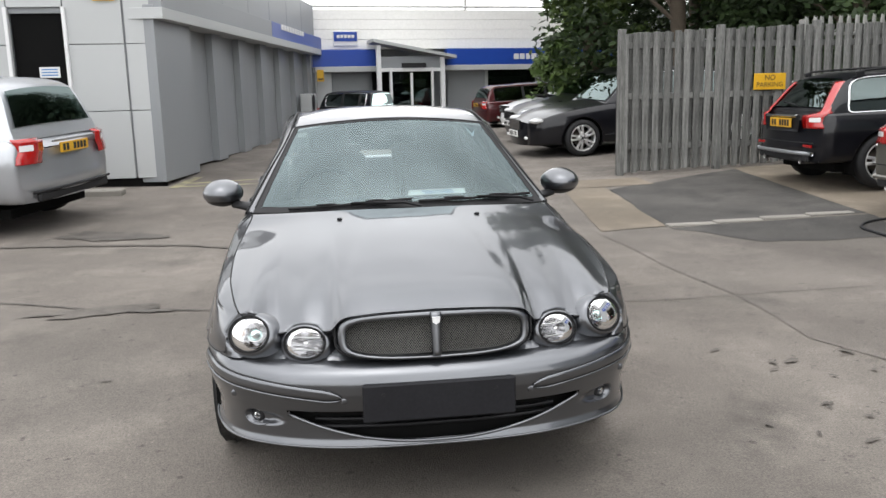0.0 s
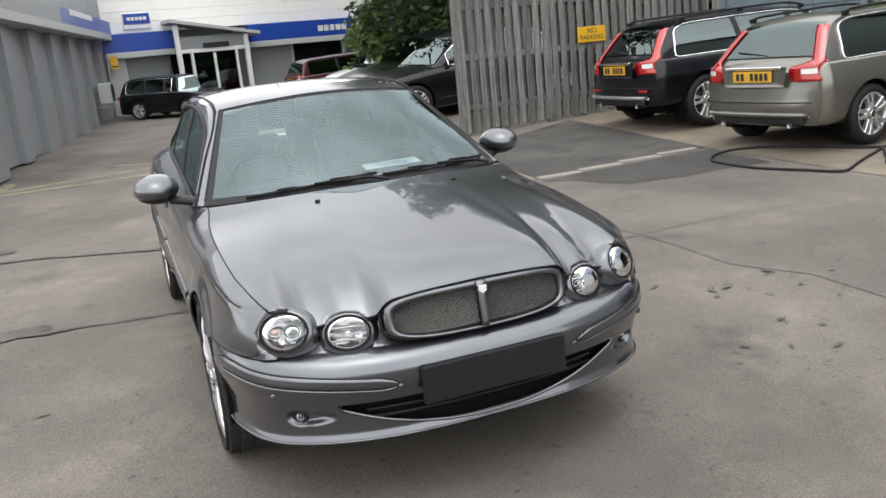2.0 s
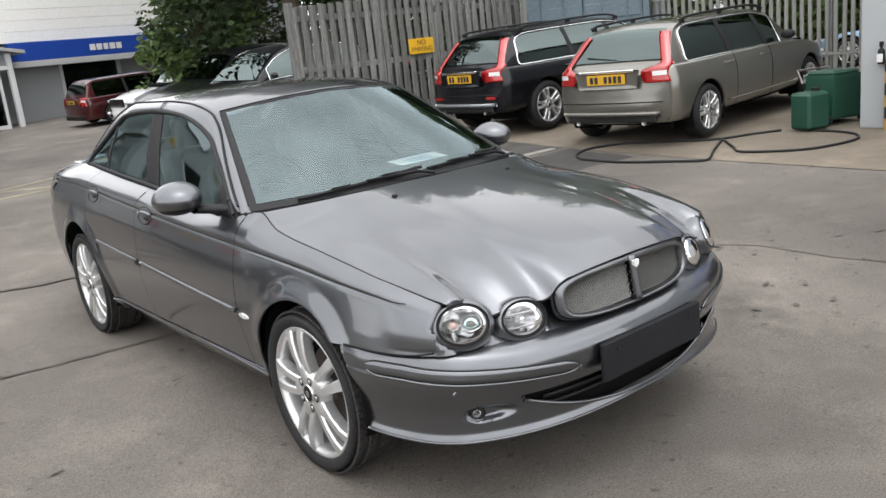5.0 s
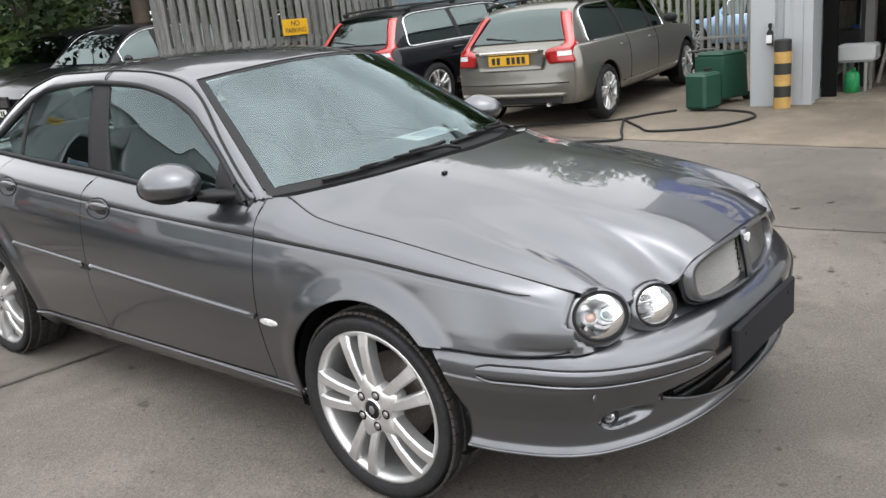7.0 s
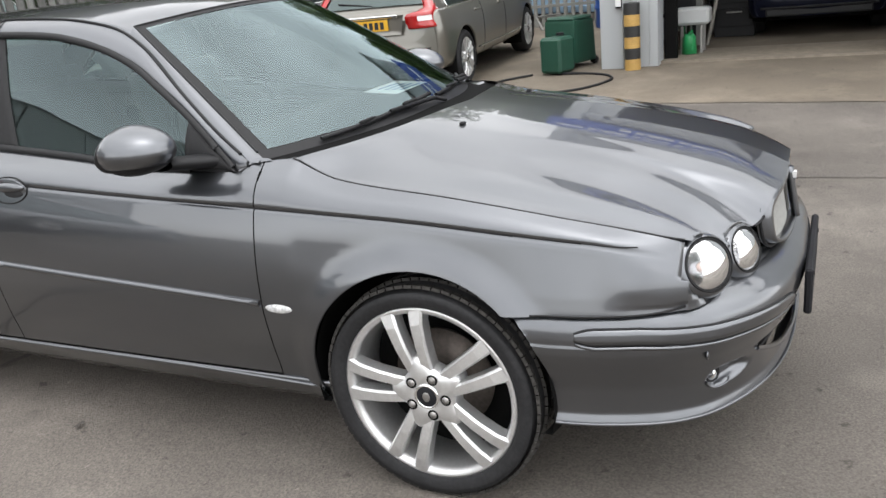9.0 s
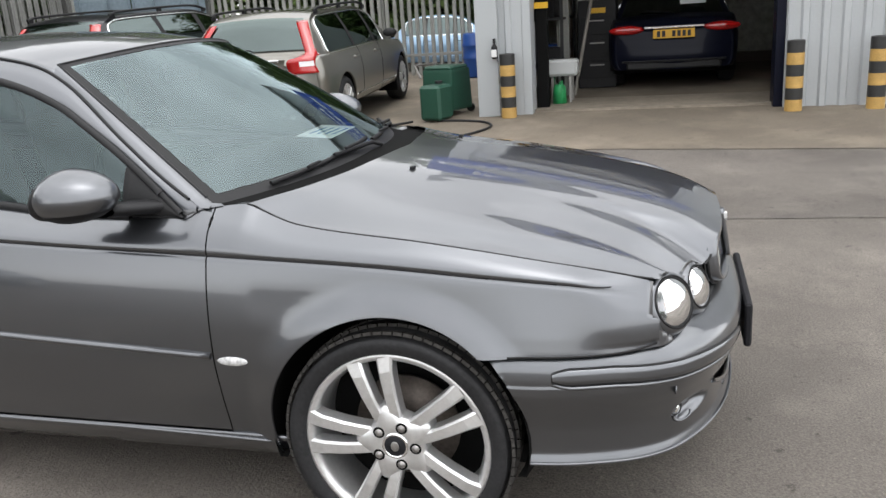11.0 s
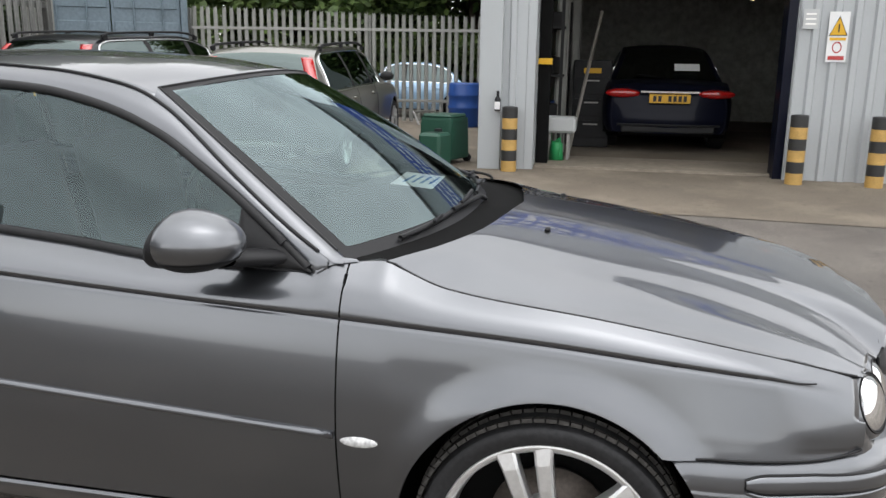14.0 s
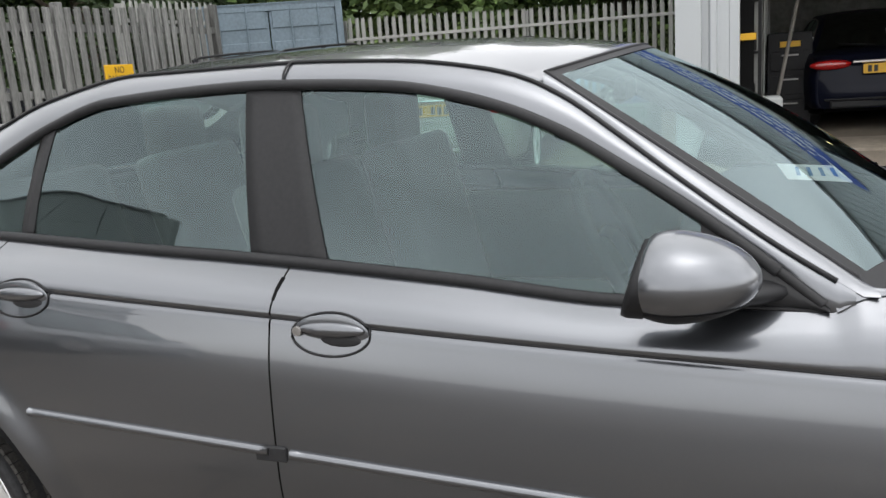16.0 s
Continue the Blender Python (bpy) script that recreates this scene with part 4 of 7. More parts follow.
    bumper = mesh_part("front_bumper", vs, fs, PAINT, car)

    def on_bumper(s, z, out=0.0):
        a = float(np.interp(abs(s), [p[0] for p in PLAN], _arc))
        return bumper_point(a if s >= 0 else -a, z, out)
    tube("intake_lip", [on_bumper(s, zlow(s) - 0.006, 0.001) for s in np.linspace(-0.545, 0.545, 60)], 0.007, PAINT, bumper)
    # near-black sheet gives the intake opening its shade by colour
    rows = [[(x, y + 0.05, z) for x, y, z in [on_bumper(s, 0.262 + 0.19 * q) for q in np.linspace(0, 1, 4)]] for s in np.linspace(-0.6, 0.6, 40)]
    mesh_part("intake_shade_sheet", [p for r in rows for p in r], grid_faces(40, 4), DARK, bumper, "near-black sheet for the shade inside the lower air intake")
    for z in (0.335, 0.365):
        tube("intake_bar", [(x, y + 0.035, z) for x, y, _ in [on_bumper(s, z) for s in np.linspace(-0.45, 0.45, 30)]], 0.008, TRIM, bumper, 6)
    tube("bumper_lip", [bumper_point(a, 0.272, 0.002) for a in np.linspace(-ARC_END + 0.155, ARC_END - 0.155, 110)], 0.0045, PAINT, bumper)
    for sg in (-1, 1):
        # moulding with two bright edges round the corner
        lo, hi = [], []
        aa = np.linspace(0.345, ARC_END - 0.22, 50)
        for a in aa:
            q = (a - 0.345) / (ARC_END - 0.565)
            z = 0.470 + 0.058 * min(1, q * 1.25) ** 0.8
            w = 0.020 * min(1, (a - 0.345) / 0.06, (ARC_END - 0.215 - a) / 0.05 + 0.12) ** 0.5
            lo.append((sg * a, z - w))
            hi.append((sg * a, z + w))
        rows = []
        for (a, z0), (_, z1) in zip(lo, hi):
            rows.append([bumper_point(a, z0, 0.0)] + [bumper_point(a, z0 + (z1 - z0) * v, 0.007) for v in (0.1, 0.35, 0.65, 0.9)] + [bumper_point(a, z1, 0.0)])
        mesh_part("bumper_moulding", [p for r in rows for p in r], grid_faces(50, 6, flip=sg < 0), PAINT, bumper)
        tube("moulding_edge", [bumper_point(a, z, 0.001) for a, z in hi + lo[::-1]], 0.0035, TRIM, bumper, 6, closed=True)
        tube("moulding_edge", [bumper_point(a, z - 0.008, 0.001) for a, z in lo], 0.0055, PAINT, bumper, 6)
        # parking sensors, fog lamp in its scoop
        for s, z in ((0.338, 0.455), (0.735, 0.452)):
            x, y, zz = on_bumper(sg * s, z, 0.001)
            mesh_part("parking_sensor", *ellipsoid((0.013, 0.004, 0.013), (x, y, zz)), PAINT, bumper)
        fog = new("fog_lamp")
        fog.parent = bumper
        x, y, z = bumper_point(sg * 0.715, 0.360)
        rot = Matrix.Translation((x, y, z)) @ Matrix.Rotation(radians(sg * 34), 4, "Z")
        for nm, prof, mt in (("fog_lens", [(-0.012, 0.0), (-0.010, 0.010), (-0.005, 0.016), (0.004, 0.018)], GLASS_CLEAR),
                             ("fog_bowl", [(0.006, 0.0), (0.0, 0.012), (-0.006, 0.019), (-0.004, 0.023), (0.012, 0.024)], TRIM_GREY),
                             ("fog_surround", [(-0.003, 0.022), (-0.005, 0.026), (0.002, 0.034), (0.014, 0.036)], TRIM)):
            lathe(nm, prof, mt, fog, 24, "y").matrix_basis = rot
        tube("scoop_lip", [bumper_point(sg * (0.70 + 0.058 * math.cos(w)), 0.362 + 0.031 * math.sin(w), 0.001) for w in np.linspace(math.pi * 1.25, math.pi * 2.0, 16)], 0.003, PAINT, fog)
    # blank number plate carrier
    plate = box_part("plate_carrier", 0.545, 0.022, 0.138, (0, -0.920, 0.453), PLATE_BLACK, car, 0.006, "blank dark grey plate carrier")
    for x in (-0.2, 0.2):
        cyl_part("plate_screw", 0.007, 0.004, (x, -0.932, 0.487), TRIM, plate, "y", 12)
    # grille: rounded surround, middle bar, woven mesh
    def grille_out(w, k=1.0, dz=0.0):
        c, s = math.cos(w), math.sin(w)
        x = 0.352 * k * math.copysign(abs(c) ** 0.34, c)
        zz = 0.668 + dz + (0.092 if s > 0 else 0.082) * k * math.copysign(abs(s) ** 0.52, s) * (1 - 0.12 * (x / 0.35) ** 2)
        return x, zz

    def grille_y(x, z):
        return -0.850 + 0.40 * max(0, abs(x) - 0.05) ** 2 + 0.16 * (z - 0.62)
    grille = new("grille")
    grille.parent = car
    ws = np.linspace(0, 2 * math.pi, 97)[:-1]
    rows = []
    for w in ws:
        pr = []
        for k, d in ((1.02, 0.02), (1.0, -0.004), (0.965, -0.016), (0.90, -0.016), (0.875, -0.008), (0.868, 0.02)):
            x, z = grille_out(w, 1.0)
            x0 = x - math.copysign(min(abs(x), 0.22 * (1.02 - k)), x)
            z0 = 0.668 + (z - 0.668) * (1 - (1.02 - k) * (2.0 if z > 0.668 else 1.0))
            pr.append((x0, grille_y(x0, z0) + d, z0))
        rows.append(pr)
    mesh_part("surround", [p for r in rows for p in r], grid_faces(96, 6, True, flip=True), PAINT, grille)
    tube("surround_gap", [(x * 1.02, grille_y(x, z) + 0.010, 0.668 + (z - 0.668) * 1.03) for x, z in (grille_out(w) for w in ws)], 0.005, TRIM, grille, 6, closed=True)
    zz = np.linspace(0.598, 0.752, 10)
    rows = [[(0.016 * q * (1 + 0.3 * (z - 0.6) / 0.15), grille_y(0, z) - 0.018 - 0.010 * (1 - q * q), z) for q in np.linspace(-1, 1, 7)] for z in zz]
    mesh_part("middle_bar", [p for r in rows for p in r], grid_faces(10, 7, flip=True), PAINT, grille, thick=0.02)
    # near-black backing sheet: the shade behind the mesh is its colour
    mesh_part("grille_shade_sheet", [(x, grille_y(x, z) + 0.03, z) for x in np.linspace(-0.335, 0.335, 20) for z in (0.60, 0.74)], grid_faces(20, 2), DARK, grille)
    bm = bmesh.new()
    for sd in (-1, 1):
        for dirn in (-1, 1):
            for k in range(-16, 60):
                x0 = 0.02 + k * 0.0085
                pts = []
                for j in range(9):
                    z = 0.602 + j * 0.0165
                    x = x0 + dirn * (z - 0.668) * 0.8
                    if 0.004 < x < 0.332 - 0.9 * max(0, abs(z - 0.668) - 0.045):
                        pts.append((sd * x, grille_y(x, z) + 0.012 + 0.002 * dirn, z))
                for a, b in zip(pts, pts[1:]):
                    dx = 0.0016
                    q = [bm.verts.new(p) for p in ((a[0] - dx, a[1], a[2]), (a[0] + dx, a[1], a[2]), (b[0] + dx, b[1], b[2]), (b[0] - dx, b[1], b[2]), (a[0], a[1] - 0.002, a[2]), (b[0], b[1] - 0.002, b[2]))]
                    bm.faces.new((q[0], q[4], q[5], q[3]))
                    bm.faces.new((q[4], q[1], q[2], q[5]))
    mesh = part("woven_mesh", bm, MESHWIRE, grille, "silver woven wire mesh")
    mesh["kind"] = "stuff"
    bm = bmesh.new()
    vs = [bm.verts.new((x, grille_y(0, 0.725) - 0.033, z)) for x, z in ((-0.014, 0.738), (0.014, 0.738), (0.013, 0.720), (0, 0.711), (-0.013, 0.720))]
    bmesh.ops.extrude_face_region(bm, geom=[bm.faces.new(vs)])
    bm.verts.ensure_lookup_table()
    for v in bm.verts[5:]:
        v.co.y += 0.012
    part("badge", bm, SIGNWHITE, grille, "small white and silver shield badge")
    # windscreen
    base = lambda q: Vector((0.745 * q, 0.335 + 0.20 * abs(q) ** 2.2, 0.962 - 0.02 * abs(q)))
    head = lambda q: Vector((0.535 * q, 1.0 + 0.135 * abs(q) ** 2.2, 1.378 - 0.042 * abs(q) ** 2))
    def screen(q, v, out=0.0):
        p = base(q).lerp(head(q), v)
        b = 0.026 * math.sin(math.pi * v) * (1 - 0.95 * abs(q) ** 3) + out
        return p + Vector((0, -0.55, 0.83)) * b
    qs, vv = np.linspace(-1, 1, 41), np.linspace(0, 1, 20)
    mesh_part("windscreen", [screen(q, v) for v in vv for q in qs], grid_faces(20, 41, flip=True), GLASS_SCREEN, car)
    for sd in (-1, 1):
        mesh_part("screen_border", [screen(sd * q, v, 0.0015) for v in vv for q in (0.958, 0.97, 0.985, 1.0)], grid_faces(20, 4, flip=sd > 0), TRIM, car, "black screen edge band")
    mesh_part("screen_border", [screen(q, v, 0.0015) for v in (0.972, 0.985, 1.0) for q in np.linspace(-0.99, 0.99, 41)], grid_faces(3, 41, flip=True), TRIM, car)
    mesh_part("screen_border", [screen(q, v, 0.0015) for v in (0.0, 0.03, 0.055) for q in np.linspace(-0.99, 0.99, 41)], grid_faces(3, 41, flip=True), TRIM, car)
    tube("screen_seal", [screen(-1, v, 0.001) for v in np.linspace(0.05, 1, 20)] + [screen(q, 1.0, 0.001) for q in np.linspace(-1, 1, 41)[1:-1]] + [screen(1, v, 0.001) for v in np.linspace(1, 0.05, 20)], 0.0045, TRIM, car, 6)
    rows = []
    for q in np.linspace(-1, 1, 41):
        b = base(q)
        s = abs(q) * 0.74
        r = Vector(((1 if q >= 0 else -1) * s, float(BONNET_REAR(s)) - 0.02, b.z + 0.006 - 0.012 * abs(q)))
        rows.append([r, r.lerp(b, 0.5) - Vector((0, 0, 0.006)), b + Vector((0, 0.01, 0.003))])
    mesh_part("scuttle", [p for r in rows for p in r], grid_faces(41, 3), DARK, car, "black plastic scuttle panel")
    for sd in (-1, 1):
        vs = []
        for v in np.linspace(0.0, 1.0, 24):
            e = Vector(screen(sd, v, 0.001))
            y = e.y
            o = Vector((sd * float(DRIP_S(y)), y, float(DRIP_Z(y)) + 0.004))
            for k in np.linspace(0, 1, 6):
                p = o.lerp(e, k)
                p.z += 0.006 * math.sin(math.pi * k)
                vs.append(p)
        mesh_part("screen_pillar", vs, grid_faces(24, 6, flip=sd < 0), PAINT, car)
    # wipers
    for (q0, v0), (q1, v1), (pq, pv) in (((-0.76, 0.02), (0.06, 0.065), (0.12, 0.0)), ((0.10, 0.045), (0.93, 0.08), (0.92, 0.0))):
        wip = new("wiper")
        wip.parent = car
        pts = [screen(q0 + (q1 - q0) * t, v0 + (v1 - v0) * t, 0.012) for t in np.linspace(0, 1, 16)]
        tube("blade", pts, 0.0075, TRIM, wip, 6)
        arm = [screen(pq, pv, 0.014), screen(pq * 0.75 + 0.25 * (q0 + q1) / 2, (v0 + v1) / 2 * 0.45, 0.026), screen((q0 + q1) / 2, (v0 + v1) / 2, 0.020)]
        tube("arm", arm, 0.008, TRIM, wip, 6)
        for t in (0.3, 0.7):
            p = Vector(screen(q0 + (q1 - q0) * t, v0 + (v1 - v0) * t, 0.024))
            box_part("claw", 0.10, 0.010, 0.010, p, TRIM, wip, 0.003)
    # washer jets on the bonnet
    for u in (-0.42, 0.42):
        x, y, z = bonnet_point(u, 0.86)
        box_part("washer_jet", 0.022, 0.016, 0.010, (x, y, z + 0.004), TRIM, car, 0.003)
    # sales sheet on the dashboard
    sheet = mesh_part("price_sheet", [(0.035 + 0.30 * a + 0.02 * b, 0.50 + 0.15 * b + 0.02 * a, 1.003 + 0.008 * b) for b in np.linspace(0, 1, 4) for a in np.linspace(0, 1, 4)], grid_faces(4, 4), PAPER, car, "white printed sheet on the dashboard", thick=0.001)
    for k in range(4):
        box_part("print_line", 0.16, 0.010, 0.0006, (0.20, 0.53 + 0.03 * k, 1.0060 + 0.0016 * k), BLUEINK, sheet, rot=Matrix.Rotation(radians(3), 4, "X"))
    # roof
    RC = pchip([1.0, 1.1, 1.3, 1.7, 2.1, 2.5, 2.7], [1.380, 1.397, 1.421, 1.438, 1.432, 1.395, 1.355])
    vs = []
    for v in np.linspace(0, 1, 50):
        for q in np.linspace(-1, 1, 41):
            y = (1.0 + 0.135 * abs(q) ** 2.2) * (1 - v) + (2.70 - 0.02 * q * q) * v
            zc, zd, sd = float(RC(1.0 + 1.7 * v)), float(DRIP_Z(y)), float(DRIP_S(y))
            vs.append((sd * q, y, zc + (zd + 0.003 - zc) * abs(q) ** 2.5))
    mesh_part("roof", vs, grid_faces(50, 41, flip=True), PAINT, car, thick=0.01)
    vs = []
    for v in np.linspace(0, 1, 16):
        for q in np.linspace(-1, 1, 21):
            y = (2.70 - 0.02 * q * q) * (1 - v) + 3.12 * v
            zc = 1.355 * (1 - v) + 1.07 * v + 0.02 * math.sin(math.pi * v)
            vs.append((float(DRIP_S(y)) * q, y, zc + (float(DRIP_Z(y)) - zc) * abs(q) ** 2.5))
    mesh_part("rear_screen", vs, grid_faces(16, 21, flip=True), GLASS, car)
    vs = []
    for v in np.linspace(0, 1, 16):
        for q in np.linspace(-1, 1, 21):
            y = 3.12 + 0.58 * v
            zc = 1.07 - 0.03 * v * v
            vs.append((float(TOP_S(y)) * q, y, zc + (float(TOP_Z(y)) - zc) * abs(q) ** 3))
    mesh_part("boot_lid", vs, grid_faces(16, 21, flip=True), PAINT, car, thick=0.01)
    vs = [(float(body_side(3.69, np.array([z]))[0]) * q, 3.70 + 0.06 * (1 - q * q), z) for z in np.linspace(0.25, 0.97, 12) for q in np.linspace(-1, 1, 13)]
    mesh_part("tail_panel", vs, grid_faces(12, 13, flip=True), PAINT, car, thick=0.01)
    # cabin
    box_part("floor_pan", 1.40, 3.9, 0.06, (0, 1.55, 0.215), DARK, car)
    box_part("bulkhead", 1.46, 0.10, 0.62, (0, 0.47, 0.56), DARK, car)
    box_part("engine_block", 1.05, 0.80, 0.45, (0, -0.15, 0.42), DARK, car)
    for sg in (-1, 1):
        box_part("door_card", 0.05, 2.0, 0.62, (sg * 0.735, 1.55, 0.58), TRIM_GREY, car)
    rows = []
    for q in np.linspace(-1, 1, 21):
        rows.append([(0.70 * q, y, z - 0.03 * q * q) for y, z in ((0.40, 0.955), (0.60, 0.99), (0.80, 0.985), (0.90, 0.94), (0.92, 0.80), (0.86, 0.6))])
    mesh_part("dashboard", [p for r in rows for p in r], grid_faces(21, 6), TRIM_GREY, car)
    st = new("steering_wheel")
    st.parent = car
    st.matrix_basis = Matrix.Translation((-0.36, 1.02, 0.93)) @ Matrix.Rotation(radians(62), 4, "X")
    tube("wheel_ring", [(0.185 * math.cos(w), 0.185 * math.sin(w), 0) for w in np.linspace(0, 2 * math.pi, 33)[:-1]], 0.015, TRIM, st, 8, closed=True)
    box_part("wheel_boss", 0.16, 0.12, 0.05, (0, -0.01, -0.02), TRIM, st, 0.02)
    for x, y in ((-0.36, 1.45), (0.36, 1.45), (-0.36, 2.35), (0.36, 2.35)):
        seat = new("seat")
        seat.parent = car
        part("cushion", box_bm(0.50, 0.52, 0.18, (x, y, 0.50), 0.06, seg=3), LEATHER, seat, smooth=True)
        part("seat_back", box_bm(0.48, 0.15, 0.62, (x, y + 0.32, 0.83), 0.06, seg=3, rot=Matrix.Rotation(radians(-14), 4, "X")), LEATHER, seat, smooth=True)
        part("headrest", box_bm(0.27, 0.10, 0.19, (x, y + 0.43, 1.20), 0.045, seg=3), LEATHER, seat, smooth=True)
    box_part("rear_view_mirror", 0.22, 0.03, 0.065, (0, 1.05, 1.27), TRIM, car, 0.012)
    return car


def shadowless_glass(car):
    """Lets daylight into the cabin."""
    for ob in car.children_recursive:
        if ob.type == "MESH" and ob.data.materials and ob.data.materials[0] in (GLASS, GLASS_SCREEN):
            ob.visible_shadow = False


def ellipsoid(r, at, n=24, m=12):
    vs = []
    for i in range(m + 1):
        p = math.pi * i / m
        for j in range(n):
            w = 2 * math.pi * j / n
            vs.append((at[0] + r[0] * math.sin(p) * math.cos(w), at[1] + r[1] * math.sin(p) * math.sin(w), at[2] + r[2] * math.cos(p)))
    fs = [(i * n + j, i * n + (j + 1) % n, (i + 1) * n + (j + 1) % n, (i + 1) * n + j) for i in range(m) for j in range(n)]
    return vs, fs


shadowless_glass(build_saloon())

# ---- ground ----


def axis_steps(lo, hi, step, far):
    return [-far, -far / 8, lo - 60, lo - 20] + list(np.arange(lo, hi + 0.01, step)) + [hi + 20, hi + 60, far / 8, far]


gx, gy = axis_steps(-12, 20, 0.5, 2500), axis_steps(-12, 32, 0.5, 2500)
ground = mesh_part("ground", [(x, y, ground_z(max(-10, min(x, 20)), max(-12, min(y, 32)))) for x in gx for y in gy], grid_faces(len(gx), len(gy)), TARMAC)
tagged(ground, "worn grey-brown tarmac yard with stains", "ground", kind="structure")


def ground_patch(name, quad, mat, lift=0.005, label="", category="ground", wobble=0.0, n=14, kind="structure"):
    """A flush patch over the ground between four corners."""
    a, b, c, d = (Vector((*p, 0)) for p in quad)
    vs = []
    for i in range(n + 1):
        for j in range(n + 1):
            u, v = i / n, j / n
            p = a.lerp(b, u).lerp(d.lerp(c, u), v)
            if wobble and (i in (0, n) or j in (0, n)):
                p += Vector((noise.noise(p * 2.1), noise.noise(p * 2.1 + Vector((7, 3, 1))), 0)) * wobble
            vs.append((p.x, p.y, ground_z(p.x, p.y) + lift))
    ob = mesh_part(name, vs, grid_faces(n + 1, n + 1), mat)
    return tagged(ob, label, category, kind=kind)


ground_patch("concrete_apron", [(5.20, 4.25), (13.5, 4.25), (13.5, -7.0), (4.35, -7.0)], CONCRETE, 0.006, "buff concrete apron before the workshop", wobble=0.03, n=30)
ground_patch("concrete_apron", [(5.60, 8.05), (13.5, 8.05), (13.5, 4.25), (5.20, 4.25)], CONCRETE, 0.006, "buff concrete parking apron by the timber fence", n=20)
ground_patch("tarmac_patch", [(3.30, 6.9), (5.60, 7.95), (5.20, 4.28), (3.05, 4.40)], TARMAC_DAMP, 0.005, "dark relaid tarmac patch", wobble=0.05)
ground_patch("tarmac_patch", [(3.05, 4.28), (5.18, 4.2), (4.95, 3.05), (3.6, 3.35)], TARMAC_DAMP, 0.0075, "dark wet tarmac along the flush kerb", wobble=0.08, n=10)
ground_patch("concrete_strip", [(2.35, 4.36), (3.05, 4.40), (3.30, 7.1), (2.75, 7.2)], CONCRETE, 0.007, "pale concrete trench strip in the tarmac", wobble=0.02)
ground_patch("concrete_strip", [(2.75, 7.2), (4.0, 7.1), (4.0, 7.75), (2.85, 7.9)], CONCRETE, 0.007, "pale concrete trench strip by the fence", wobble=0.02)
ground_patch("tarmac_patch", [(2.3, 4.3), (5.15, 4.2), (4.5, -3.6), (2.7, -2.8)], TARMAC_WET, 0.004, "dark damp stained tarmac before the apron", wobble=0.13, n=14)

# ---- timber fence with its sign ----
FY, FX0, FX1 = 8.12, 3.88, 8.35


def build_timber_fence():
    fence = thing("timber_fence", "weathered grey close-boarded timber fence with double-sided slats", "fence", kind="structure")
    z0 = lambda x: ground_z(x, FY)
    board = None
    rnd = random.Random(4)
    n = 28
    for side in (0, 1):
        for k in range(n):
            x = FX0 + 0.05 + (k + 0.5 * side) * (FX1 - FX0 - 0.1) / n
            if board is None:
                board = box_part("slat", 0.094, 0.020, 2.0, (0, 0, 1.0), TIMBER, fence, 0.004)
                ob = board
            else:
                ob = bpy.data.objects.new("slat", board.data)
                scene.collection.objects.link(ob)
                ob.parent = fence
            ob.matrix_basis = pose(x, FY + (-0.034 if side == 0 else 0.034), z0(x) + 0.04 + rnd.uniform(-0.01, 0.012), 0, rnd.uniform(-0.4, 0.4), rnd.uniform(-2, 2)) @ Matrix.Diagonal((1, 1, 1.0 + rnd.uniform(-0.006, 0.006), 1))
    for x in (FX0, FX0 + 1.5, FX0 + 3.0, FX1):
        box_part("post", 0.10, 0.10, 2.12, (x, FY + 0.005, z0(x) + 1.04), TIMBER, fence, 0.006)
    for z in (0.35, 1.08, 1.80):
        box_part("rail", FX1 - FX0, 0.044, 0.09, ((FX0 + FX1) / 2, FY, z0(6) + z), TIMBER, fence, 0.004)
    sign = thing("warning_sign", "small yellow no parking sign on the timber fence", "sign")
    box_part("sign_board", 0.50, 0.012, 0.235, (6.13, FY - 0.085, 1.545), SIGNYELLOW, sign, 0.003)
    for t, z, s in (("NO", 1.595, 0.11), ("PARKING", 1.495, 0.10)):
        writing("lettering", t, s, pose(6.13, FY - 0.0925, z, 90, 0, 0), BLACKINK, sign, 0.001)
    for x in (5.93, 6.33):
        cyl_part("screw", 0.006, 0.006, (x, FY - 0.0935, 1.545), STEEL, sign, "y", 10)


# ---- palisade fence ----


